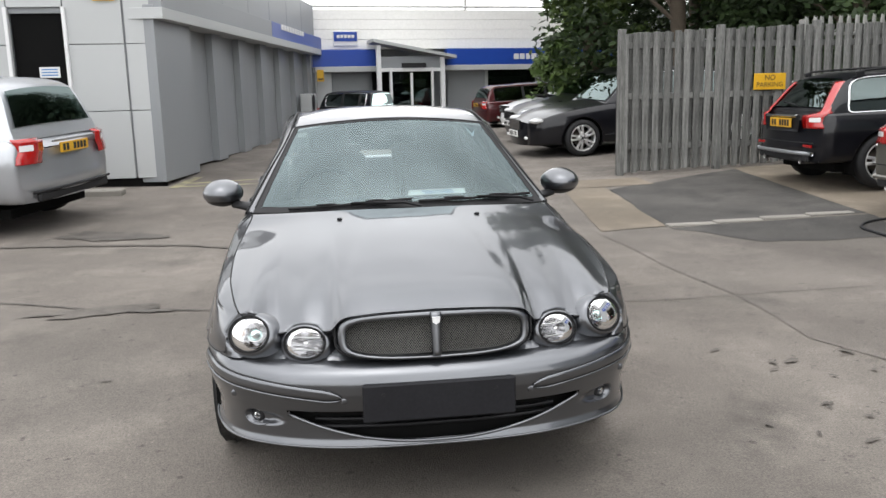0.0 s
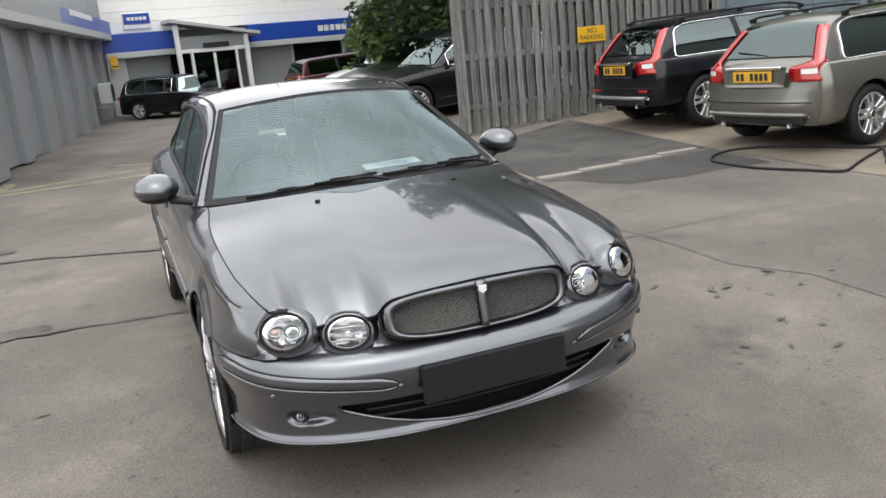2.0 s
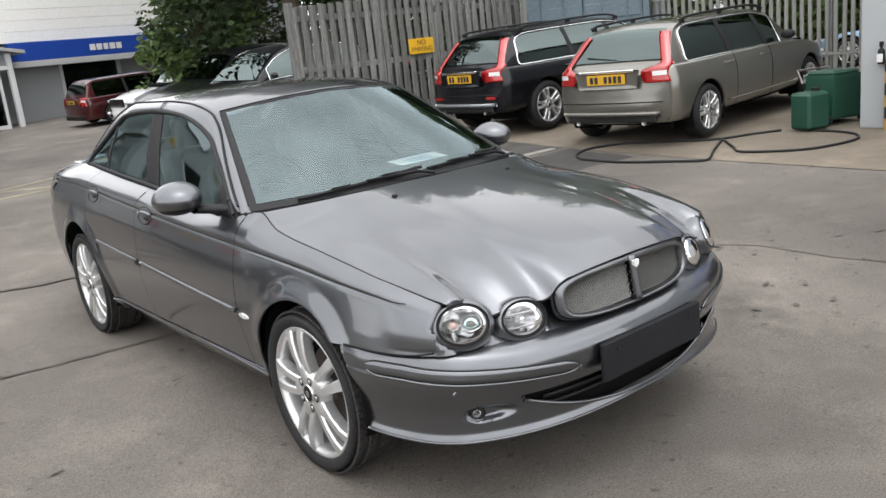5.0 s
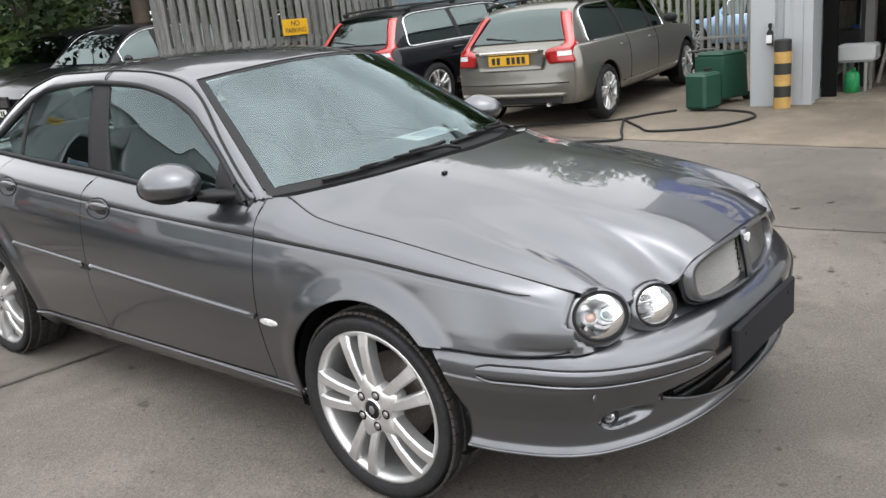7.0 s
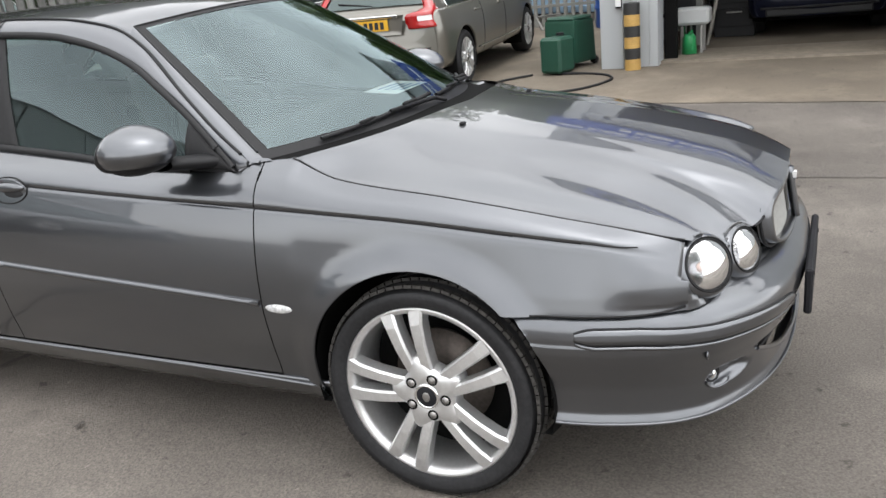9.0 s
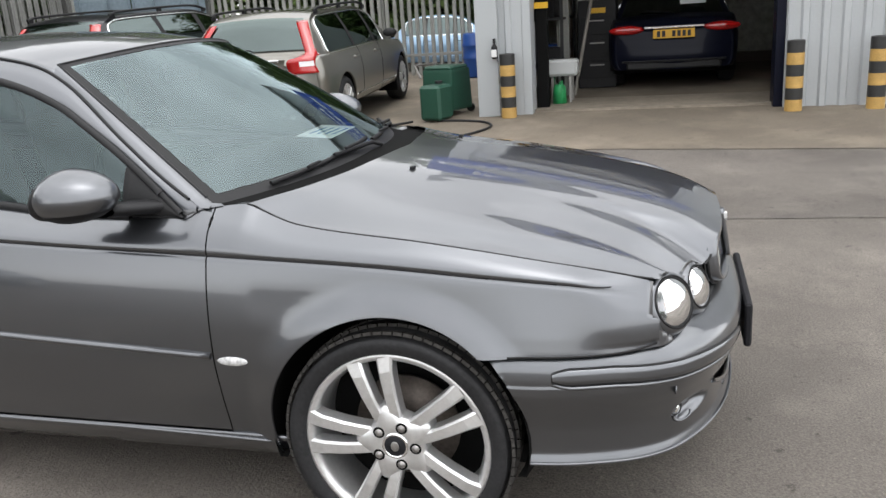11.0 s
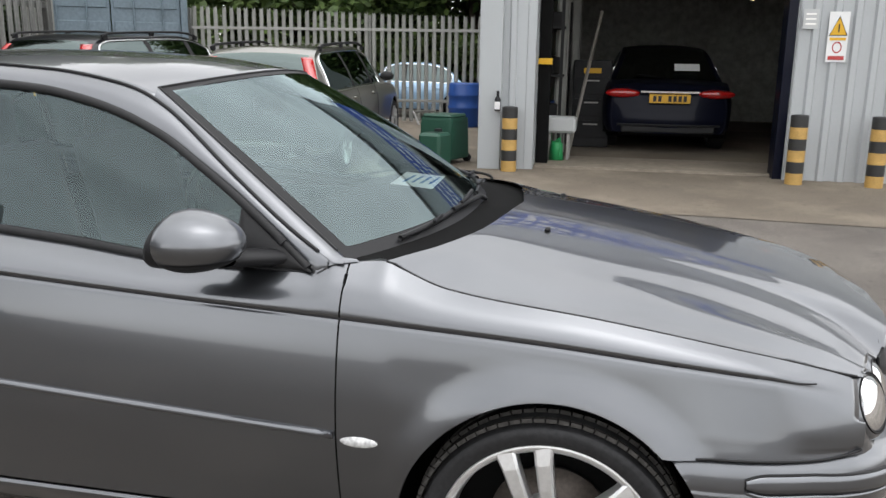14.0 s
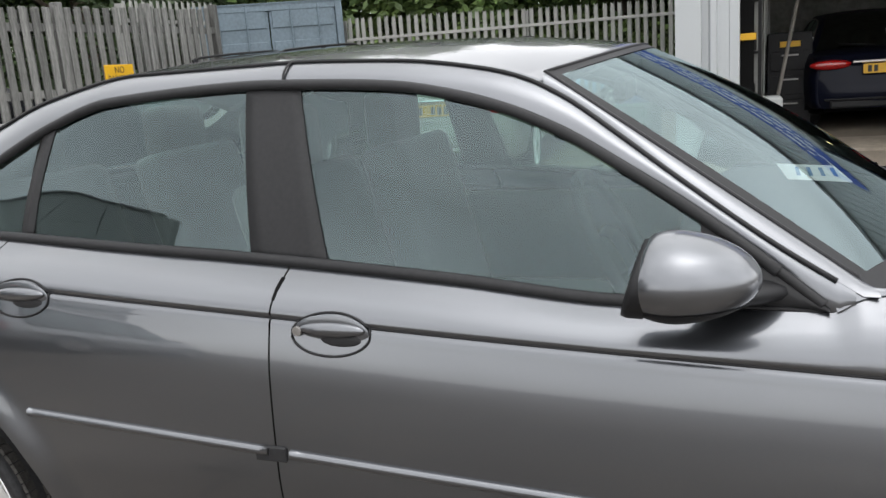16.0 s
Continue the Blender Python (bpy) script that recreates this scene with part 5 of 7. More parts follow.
def build_palisade(pts, height, spacing=0.135):
    fence = thing("palisade_fence", "galvanised steel palisade security fence with pointed pales", "fence", kind="structure")
    bm = bmesh.new()
    prof = [(-0.038, 0), (-0.023, -0.014), (0.023, -0.014), (0.038, 0)]
    rows = [[bm.verts.new((x, y, z)) for x, y in prof] for z in (0.05, height - 0.10)]
    tips = [bm.verts.new((x * f, y, height)) for (x, y), f in zip(prof, (0.75, 0.25, 0.25, 0.75))]
    tips[0].co.z, tips[3].co.z = height + 0.0, height + 0.0
    tips[1].co.z = tips[2].co.z = height - 0.03
    for lower, upper in ((rows[0], rows[1]), (rows[1], tips)):
        for j in range(3):
            bm.faces.new((lower[j], lower[j + 1], upper[j + 1], upper[j]))
    pale = part("pale", bm, GALV, fence)
    me = pale.data
    bpy.data.objects.remove(pale)
    rnd = random.Random(2)
    for (x0, y0), (x1, y1) in zip(pts, pts[1:]):
        d = math.hypot(x1 - x0, y1 - y0)
        ang = math.degrees(math.atan2(y1 - y0, x1 - x0))
        n = int(d / spacing)
        for k in range(n):
            t = (k + 0.5) / n
            x, y = x0 + (x1 - x0) * t, y0 + (y1 - y0) * t
            ob = bpy.data.objects.new("pale", me)
            scene.collection.objects.link(ob)
            ob.parent = fence
            ob.matrix_basis = pose(x, y, ground_z(x, y), 0, rnd.uniform(-0.5, 0.5), ang)
        mx, my = (x0 + x1) / 2, (y0 + y1) / 2
        for z in (0.40, height - 0.30):
            box_part("rail", d, 0.05, 0.05, (mx, my, ground_z(mx, my) + z), GALV, fence, 0.003, rot=Matrix.Rotation(radians(ang), 4, "Z"))
        for t in np.linspace(0, 1, max(2, int(d / 2.7) + 1)):
            x, y = x0 + (x1 - x0) * t, y0 + (y1 - y0) * t
            box_part("post", 0.06, 0.10, height - 0.1, (x + 0.05, y + 0.05, ground_z(x, y) + height / 2), GALV, fence, 0.004)


build_timber_fence()
PALISADE = [(8.45, 9.0), (11.55, 7.6), (12.75, 1.2)]
build_palisade(PALISADE[1:], 1.95)
build_palisade([(6.85, 8.50), (9.0, 8.55)], 2.18)

# ---- shipping container ----


def build_container():
    box = thing("shipping_container", "blue-grey steel shipping container with closed doors", "container", pose(10.72, 8.65, ground_z(11, 8), 0, 0, 31))
    W, H, L = 2.56, 2.26, 6.0
    # local: door end at x = 0, body towards +x
    for y in (-W / 2 + 0.06, W / 2 - 0.06):
        box_part("corner_post", 0.12, 0.12, H, (0.06, y, H / 2), CONTAINER, box, 0.01)
    for z in (0.07, H - 0.07):
        box_part("header", 0.12, W - 0.24, 0.14, (0.06, 0, z), CONTAINER, box, 0.01)
    for sd in (-1, 1):
        door = box_part("door", 0.04, W / 2 - 0.14, H - 0.30, (0.05, sd * (W / 4 - 0.06), H / 2), CONTAINER, box, 0.006)
        for k in range(4):
            box_part("door_rib", 0.03, W / 2 - 0.22, 0.30, (0.024, sd * (W / 4 - 0.06), 0.42 + k * 0.52), CONTAINER, door, 0.012)
        for q in (0.28, 0.72):
            cyl_part("lock_rod", 0.017, H - 0.1, (-0.005, sd * (0.08 + q * (W / 2 - 0.2)), H / 2), CONTAINER, door, n=10)
            box_part("rod_handle", 0.02, 0.30, 0.03, (-0.02, sd * (0.08 + q * (W / 2 - 0.2)) + 0.1, 1.05), GALV, door, 0.004)
    vs = []
    n = 80
    for sd in (-1, 1):
        vs, zs = [], (0.12, H - 0.1)
        for i in range(n + 1):
            d = 0.035 * (1 if (i // 2) % 2 else -1)
            for z in zs:
                vs.append((0.12 + (L - 0.24) * i / n, sd * (W / 2 - 0.05) + d * 0.5, z))
        mesh_part("side_wall", vs, grid_faces(n + 1, 2), CONTAINER, box, smooth=False, thick=0.004)
    box_part("roof_panel", L, W, 0.05, (L / 2, 0, H - 0.02), CONTAINER, box)
    box_part("end_wall", 0.05, W, H - 0.02, (L - 0.02, 0, H / 2), CONTAINER, box)
    box_part("base", L, W - 0.05, 0.12, (L / 2, 0, 0.062), CONTAINER, box)


build_container()

# ---- workshop ----
WX = 6.98


def corrugated(name, y0, y1, z0, z1, x, mat, parent=None, pitch=0.20, depth=0.032, facing=-1):
    """Trapezoid-profile steel sheet in the plane x, ribs upright."""
    pts, y = [], y0
    while y < y1 - 1e-6:
        for f, d in ((0, 0), (0.55, 0), (0.65, 1), (0.90, 1)):
            yy = y + f * pitch
            if yy <= y1:
                pts.append((yy, d))
        y += pitch
    pts.append((y1, 0))
    vs = [(x + facing * depth * d, yy, z) for yy, d in pts for z in (z0, z1)]
    return mesh_part(name, vs, grid_faces(len(pts), 2), mat, parent, smooth=False, thick=0.004)


def build_workshop():
    gz = ground_z(7, 0)
    Y0, Y1, HD, TOP = -1.76, 0.88, 2.85, 5.2
    wall = thing("workshop_wall", "white ribbed steel workshop wall with an open doorway", "wall", kind="structure")
    box_part("door_jamb", 0.32, 0.10, HD - gz + 0.2, (WX + 0.16, Y1 + 0.05, (HD + gz) / 2), CORRUGATED, wall, 0.004)
    box_part("door_jamb", 0.32, 0.10, HD - gz + 0.2, (WX + 0.16, Y0 - 0.05, (HD + gz) / 2), PAINT_NAVY, wall, 0.004, "dark blue painted door jamb")
    box_part("corner_column", 0.14, 0.26, TOP - gz, (WX - 0.02, 1.38, (TOP + gz) / 2), CORRUGATED, wall, 0.006)
    corrugated("cladding_sheet", Y1 + 0.10, 1.25, gz, TOP, WX, CORRUGATED, wall)
    corrugated("cladding_sheet", -8.0, Y0 - 0.10, gz, TOP, WX, CORRUGATED, wall)
    corrugated("cladding_sheet", Y0 - 0.10, Y1 + 0.10, HD + 0.16, TOP, WX, CORRUGATED, wall)
    box_part("door_header", 0.30, Y1 - Y0, 0.20, (WX + 0.14, (Y0 + Y1) / 2, HD + 0.08), CLAD_WHITE, wall, 0.006)
    cyl_part("shutter_roll", 0.15, Y1 - Y0 - 0.02, (WX + 0.40, (Y0 + Y1) / 2, HD - 0.04), GARAGE_IN, wall, "y", 20)
    box_part("side_wall", 9.0, 0.10, TOP - gz, (WX + 4.55, 1.45, (TOP + gz) / 2), CORRUGATED, wall)
    box_part("side_wall", 9.0, 0.10, TOP - gz, (WX + 4.55, -7.95, (TOP + gz) / 2), CORRUGATED, wall)
    box_part("roof_sheet", 9.4, 9.7, 0.10, (WX + 4.5, -3.25, TOP + 0.05), CLAD_GREY, wall)
    # strip painted near-black to read as the unlit interior beside the jamb
    box_part("jamb_shade_strip", 0.10, 0.14, 1.95, (WX + 0.42, Y1 - 0.07, gz + 0.98), DARK, wall, 0.004, "near-black strip matching the unlit interior beside the jamb")
    inner = thing("workshop_interior", "dark workshop interior lining", "room", kind="structure")
    box_part("back_wall", 0.1, 9.2, TOP - gz, (WX + 9.0, -3.25, (TOP + gz) / 2), GARAGE_IN, inner)
    box_part("partition", 8.8, 0.06, 3.2, (WX + 4.6, 1.30, 1.7), GARAGE_IN, inner)
    box_part("ceiling_lining", 8.8, 9.2, 0.05, (WX + 4.6, -3.25, 3.6), GARAGE_IN, inner)
    fl = box_part("workshop_floor", 8.9, 9.2, 0.03, (WX + 4.60, -3.25, ground_z(8, 0) - 0.004), GARAGE_FLOOR)
    tagged(fl, "oil-stained dark workshop floor", "floor", kind="structure")
    # blue shop sign high on the wall
    sign = thing("shop_sign", "long dark blue sign board with white lettering on the workshop wall", "sign")
    box_part("sign_board", 0.05, 4.6, 0.85, (WX - 0.07, -0.6, 3.55), FASCIA_BLUE, sign, 0.01)
    for k, (z, n) in enumerate(((3.75, 16), (3.50, 20), (3.27, 12))):
        for j in range(n):
            box_part("letter_bar", 0.008, 0.12 + 0.05 * ((j * 7 + k) % 3), 0.11, (WX - 0.098, -0.6 + (j - (n - 1) / 2) * 0.215, z), SIGNWHITE, sign)


build_workshop()


def bollard(x, y):
    z = ground_z(x, y) + 0.006
    ob = thing("bollard", "black and yellow striped steel bollard by the workshop doorway", "bollard", pose(x, y, z), "bollards")
    h = 0.72
    n = 6
    for k in range(n):
        lathe("band", [(k * h / n, 0.088), ((k + 1) * h / n, 0.088)], BOLLARD_Y if k % 2 == 0 else BOLLARD_K, ob, 28, "z")
    lathe("cap", [(h, 0.088), (h + 0.006, 0.084), (h + 0.010, 0.05), (h + 0.010, 0.0)], BOLLARD_K, ob, 28, "z")
    return ob


for p in ((6.80, 1.13), (6.70, -1.93), (6.70, -2.72)):
    bollard(*p)

# ---- grey service building ----
LB0, LB1 = Vector((-2.78, 9.05)), Vector((-0.62, 21.9))


def build_service_building():
    gz = 0.28
    b = thing("service_building", "long grey panelled service building with a blue fascia", "building", kind="structure")
    TOP = 4.05
    along = (LB1 - LB0).normalized()
    yaw = math.degrees(math.atan2(along.y, along.x))
    rot = Matrix.Rotation(radians(yaw), 4, "Z")
    nrm = Vector((along.y, -along.x))
    L = (LB1 - LB0).length

    def at(d, out, z):
        p = LB0 + along * d + nrm * out
        return (p.x, p.y, z)
    # end wall that faces the yard, panel by panel, with a dark doorway
    z_edges = (gz + 0.06, 1.33, 2.28, 3.2, TOP)
    cols = [(-2.80, -3.20), (-3.22, -4.02), (-4.78, -6.0), (-6.02, -7.4), (-7.42, -9.0)]
    box_part("end_wall", 1.20, 0.20, TOP - gz, (-3.40, 9.20, (TOP + gz) / 2), CLAD_GREY, b)
    box_part("end_wall", 4.4, 0.20, TOP - gz, (-6.98, 9.20, (TOP + gz) / 2), CLAD_GREY, b)
    box_part("end_wall", 0.80, 0.20, TOP - 2.72, (-4.39, 9.20, (TOP + 2.72) / 2), CLAD_GREY, b)
    for x0, x1 in cols:
        for za, zb in zip(z_edges, z_edges[1:]):
            box_part("wall_panel", abs(x1 - x0) - 0.012, 0.03, zb - za - 0.012, ((x0 + x1) / 2, 9.075, (za + zb) / 2), CLAD_WHITE, b, 0.004)
    box_part("wall_panel", 0.74, 0.03, TOP - 2.80, (-4.40, 9.075, (TOP + 2.80) / 2), CLAD_WHITE, b, 0.004)
    box_part("plinth", 6.0, 0.05, 0.20, (-5.8, 9.12, gz - 0.02), DARK, b)
    # the unlit room behind the doorway is only this near-black sheet
    door = box_part("doorway", 0.70, 0.04, 2.42, (-4.40, 9.16, gz + 1.25), DARK, b, label="doorway filled by a near-black sheet for its unlit inside")
    for x in (-4.79, -4.01):
        box_part("door_frame", 0.05, 0.10, 2.50, (x, 9.07, gz + 1.27), SIGNWHITE, b, 0.006)
    box_part("door_notice", 0.28, 0.006, 0.15, (-4.30, 9.135, 1.90), SIGNWHITE, b, label="small white and blue door notice")
    for k in range(3):
        box_part("notice_line", 0.22, 0.004, 0.018, (-4.30, 9.130, 1.86 + 0.04 * k), BLUEINK, b)
    # long side: wall, dark slot, leaning pilaster panels, fascia
    m = lambda sx, sy, sz, d, o, z, mat, nm, bv=0.006: box_part(nm, sx, sy, sz, at(d, o, z), mat, b, bv, rot=rot)
    m(L, 0.20, TOP - gz, L / 2, -0.55, (TOP + gz) / 2, CLAD_GREY, "long_wall")
    m(1.55, 0.60, 2.55, 0.76, -0.30, gz + 1.27, CLAD_GREY, "corner_pier")
    m(0.18, 0.02, 2.45, 1.70, -0.43, gz + 1.24, FASCIA_BLUE, "blue_slot")
    d = 1.95
    k = 0
    while d < L - 1.2:
        w = 1.15
        m(w, 0.05, 2.45, d + w / 2, -0.28, gz + 0.06 + 1.22 + 0.02 * k, CLAD_GREY, "shutter_panel")
        m(0.55, 0.34, 2.45, d + w + 0.28, -0.30, gz + 0.06 + 1.22 + 0.02 * k, CLAD_GREY, "pilaster")
        d += w + 0.62
        k += 1
    m(L + 0.1, 0.50, 0.16, L / 2, -0.10, 2.70, CLAD_WHITE, "canopy_soffit")
    m(L * 0.52, 0.46, 0.34, L * 0.26, -0.10, 2.95, CLAD_GREY, "fascia_panel")
    m(L * 0.48, 0.46, 0.34, L * 0.76, -0.10, 2.95, FASCIA_BLUE, "fascia_band")
    n = 7
    for i in range(n):
        m(L / n - 0.012, 0.10, TOP - 3.12, (i + 0.5) * L / n, -0.12, (TOP + 3.12) / 2, CLAD_GREY, "upper_panel")
    for i in range(9):
        m(0.24, 0.01, 0.12, L * 0.60 + i * 0.30, 0.137, 3.06, SIGNWHITE, "letter_bar", 0.0)
    box_part("roof_sheet", 7.0, 13.2, 0.06, (-5.2, 15.6, TOP + 0.02), CLAD_GREY, b)
    # air unit low on the wall
    ac = thing("air_conditioner", "white wall-mounted air conditioning unit on brackets", "air conditioner", pose(*at(L - 2.4, 0.10, 0.95), 0, 0, yaw))
    box_part("casing", 0.70, 0.30, 0.50, (0, -0.02, 0.31), CLAD_WHITE, ac, 0.02)
    lathe("fan_grille", [(-0.19, 0.0), (-0.19, 0.22), (-0.185, 0.23)], TRIM_GREY, ac, 24, "y", at=(-0.12, 0, 0.31))
    for x in (-0.3, 0.3):
        box_part("bracket", 0.04, 0.40, 0.04, (x, 0.03, -0.02), STEEL, ac)


build_service_building()
for q, w in (([(-2.75, 8.85), (-2.60, 8.85), (-2.40, 10.0), (-2.55, 10.0)], 0),
             ([(-2.55, 9.35), (-2.50, 9.25), (1.2, 10.6), (1.15, 10.7)], 0), ([(-2.70, 9.0), (-2.68, 8.9), (1.4, 9.6), (1.38, 9.7)], 0),
             ([(-1.2, 10.9), (-1.15, 10.8), (0.8, 9.55), (0.85, 9.65)], 0)):
    ground_patch("painted_line", q, YELLOWLINE, 0.006, "worn yellow painted bay marking", "road marking", n=6)

# ---- showroom ----
SB0, SB1 = Vector((-0.75, 21.85)), Vector((11.0, 23.6))


def build_showroom():
    b = thing("showroom", "white showroom with a blue fascia band and glazed porch", "building", kind="structure")
    along = (SB1 - SB0).normalized()
    yaw = math.degrees(math.atan2(along.y, along.x))
    rot = Matrix.Rotation(radians(yaw), 4, "Z")
    nrm = Vector((along.y, -along.x))
    L = (SB1 - SB0).length
    gz = 0.58

    def m(nm, sx, sy, sz, d, o, z, mat, bv=0.006, label=""):
        p = SB0 + along * d + nrm * o
        return box_part(nm, sx, sy, sz, (p.x, p.y, z), mat, b, bv, label, rot)
    m("wall", L, 0.3, 3.95 - gz, L / 2, -0.6, (3.95 + gz) / 2, CLAD_GREY)
    for i in range(4):
        m("upper_wall", L, 0.24, 0.285, L / 2, -0.12, 2.93 + 0.29 * i, CLAD_CREAM)
    m("coping", L, 0.30, 0.04, L / 2, -0.12, 4.05, CLAD_CREAM)
    m("fascia_band", 2.0, 0.30, 0.50, 0.95, 0.05, 2.52, FASCIA_BLUE)
    m("fascia_band", L - 4.2, 0.30, 0.50, 4.1 + (L - 4.2) / 2, 0.05, 2.52, FASCIA_BLUE)
    m("fascia_trim", L, 0.34, 0.16, L / 2, 0.04, 2.20, CLAD_WHITE)
    m("pier", 0.45, 0.35, 1.7, 0.30, -0.2, gz + 0.8, CLAD_WHITE)
    m("roller_shutter", 1.15, 0.05, 1.6, 1.15, -0.28, gz + 0.8, CLAD_GREY)
    m("wall_panel", 1.3, 0.06, 1.6, 4.85, -0.2, gz + 0.8, CLAD_GREY)
    m("window_pane", 1.75, 0.02, 1.1, 6.35, -0.25, 1.62, WINDOWPANE)
    for d in (5.50, 7.25):
        m("window_mullion", 0.10, 0.10, 1.65, d, -0.2, gz + 0.8, CLAD_WHITE)
    m("bright_display", 1.1, 0.01, 0.34, 6.2, -0.40, 1.75, SIGNWHITE)
    m("window_cill", 1.8, 0.16, 0.10, 6.35, -0.2, 1.0, CLAD_WHITE)
    # lettering as plain bars in the shapes' place
    for k, w in enumerate((0.17, 0.16, 0.13, 0.17, 0.16)):
        m("letter_bar", w, 0.012, 0.17, 6.38 + 0.20 * k, 0.206, 2.52, SIGNWHITE, 0)
    # small square sign
    m("sign_board", 0.74, 0.06, 0.42, 0.98, 0.03, 3.10, SIGNWHITE)
    m("sign_panel", 0.70, 0.02, 0.28, 0.98, 0.07, 3.16, FASCIA_BLUE)
    for k in range(5):
        m("letter_bar", 0.085, 0.012, 0.09, 0.98 + (k - 2) * 0.11, 0.088, 3.16, SIGNWHITE, 0)
    # porch with sloping canopy
    vs = []
    for pt, z in ((SB0 + along * 1.62, 2.94), (SB0 + along * 4.15, 2.46)):
        for o in (0.05, 1.05):
            for dz in (0, 0.09):
                a = pt + nrm * o
                vs.append((a.x, a.y, z + dz))
    mesh_part("porch_canopy", vs, [(0, 1, 3, 2), (4, 6, 7, 5), (0, 2, 6, 4), (1, 5, 7, 3), (0, 4, 5, 1), (2, 3, 7, 6)], CLAD_WHITE, b, smooth=False)
    for d, z in ((1.80, 2.86), (3.75, 2.5), (2.15, 2.2), (3.42, 2.2), (2.78, 2.05)):
        m("porch_post", 0.13 if d in (1.80, 3.75) else 0.07, 0.13, z - gz, d, 0.85, (z + gz) / 2, SIGNWHITE)
    m("porch_header", 1.9, 0.10, 0.10, 2.78, 0.85, 2.14, SIGNWHITE)
    m("porch_fascia", 1.85, 0.06, 0.34, 2.78, 0.80, 2.36, CLAD_GREY)
    m("porch_sign", 0.75, 0.03, 0.13, 2.85, 0.93, 2.27, TRIM_GREY)
    for d in (2.47, 3.10):
        m("glass_door", 0.58, 0.02, 1.50, d, 0.85, gz + 0.78, WINDOWPANE)
        m("door_rail", 0.58, 0.06, 0.10, d, 0.87, gz + 0.06, SIGNWHITE)
    # near-black sheet added for the shade behind the porch doors
    m("porch_shade_sheet", 1.9, 0.04, 1.9, 2.78, -0.35, gz + 0.95, DARK)
    m("display", 0.35, 0.02, 0.25, 3.2, 0.3, 1.75, SIGNWHITE)
    tube("lamp_post", [(4.3, 24.5, 3.9), (4.3, 24.5, 6.2)], 0.045, GALV, b)
    box_part("back_block", 16, 8, 3.3, (5.0, 27.4, 2.2), CLAD_GREY, b)


build_showroom()

# ---- trees ----


def leafy_tree(name, x, y, height, crown, leaves, mat, seed, label, low=0.25, leaf=0.17):
    """A tapered trunk, a few limbs and a crown of many small leaves in uneven clumps."""
    rnd = random.Random(seed)
    gz = ground_z(min(x, 20), min(y, 30))
    t = thing(name, label, "tree", pose(x, y, gz))
    tube("trunk", [(0, 0, -0.1), (0.05, 0.03, height * 0.25), (-0.05, 0.06, height * 0.5), (0, 0, height * 0.75)], 0.17, BARK, t)
    clumps = []
    for k in range(46):
        a, h = rnd.uniform(0, 2 * math.pi), rnd.uniform(low, 1.0)
        f = math.sin(math.pi * min(1, (h - low) / (1.02 - low) * 0.80 + 0.16)) ** 0.7
        r = crown * f * rnd.uniform(0.45, 1.0)
        clumps.append((Vector((r * math.cos(a), r * math.sin(a), height * h)), rnd.uniform(0.45, 1.0) * crown * 0.36))
    for c, _ in clumps[:10]:
        tube("limb", [(0, 0, c.z * 0.55), tuple(c * 0.5 + Vector((0, 0, c.z * 0.32))), tuple(c)], 0.045, BARK, t, 6)
    vs, fs = [], []
    for k in range(leaves):
        c, cr = clumps[rnd.randrange(len(clumps))]
        d = Vector((rnd.gauss(0, 1), rnd.gauss(0, 1), rnd.gauss(0, 0.8)))
        p = c + d.normalized() * cr * rnd.uniform(0.35, 1.08)
        s = leaf * rnd.uniform(0.55, 1.25)
        u = Vector((rnd.gauss(0, 1), rnd.gauss(0, 1), rnd.gauss(0, 0.5))).normalized()
        v = u.cross(Vector((rnd.gauss(0, 1), rnd.gauss(0, 1), rnd.gauss(0, 1)))).normalized()
        i = len(vs)
        vs += [p - u * s, p + v * s * 0.45, p + u * s, p - v * s * 0.45]
        fs.append((i, i + 1, i + 2, i + 3))
    cr = mesh_part("crown", vs, fs, mat, t, smooth=False)
    cr["kind"] = "stuff"
    return t


leafy_tree("tree", 7.0, 13.5, 8.5, 3.3, 36000, LEAF_DARK, 1, "large dark green broadleaf tree behind the fence", 0.08, 0.11)
leafy_tree("tree", 10.5, 12.5, 8.0, 3.0, 26000, LEAF_DARK, 2, "dark green broadleaf tree overhanging the fence", 0.08, 0.11)
leafy_tree("tree", 9.2, 17.5, 8.5, 3.4, 26000, LEAF_DARK, 3, "tall dark green tree near the showroom", 0.05, 0.11)
for k, (x, y, h, c) in enumerate(((15.5, 11.5, 8.0, 3.2), (21.5, 8.0, 7.5, 3.2), (22.0, 4.2, 7.5, 3.0), (21.0, 0.6, 8.0, 3.2), (23.5, 5.8, 9.5, 3.6), (14.5, 14.5, 8.5, 3.0), (21.5, 9.5, 10.0, 4.0), (22.0, 2.0, 10.0, 4.0), (20.5, -2.5, 9.0, 3.6), (12.5, 17.0, 9.0, 3.6), (18.5, 13.0, 10.0, 4.0), (26.0, 11.0, 9.0, 4.4), (26.5, 6.0, 9.0, 4.4), (26.0, 1.5, 9.0, 4.4), (25.5, -3.5, 9.0, 4.4), (24.0, 14.5, 9.0, 4.2))):
    leafy_tree("tree", x, y, h, c, 15000, LEAF, 20 + k, "green broadleaf tree in the belt behind the palisade fence", 0.04)
hedge = leafy_tree("hedge", 5.9, 15.8, 3.2, 1.6, 7000, LEAF, 40, "dense green hedge beside the showroom", 0.05, 0.12)

# ---- parked cars ----


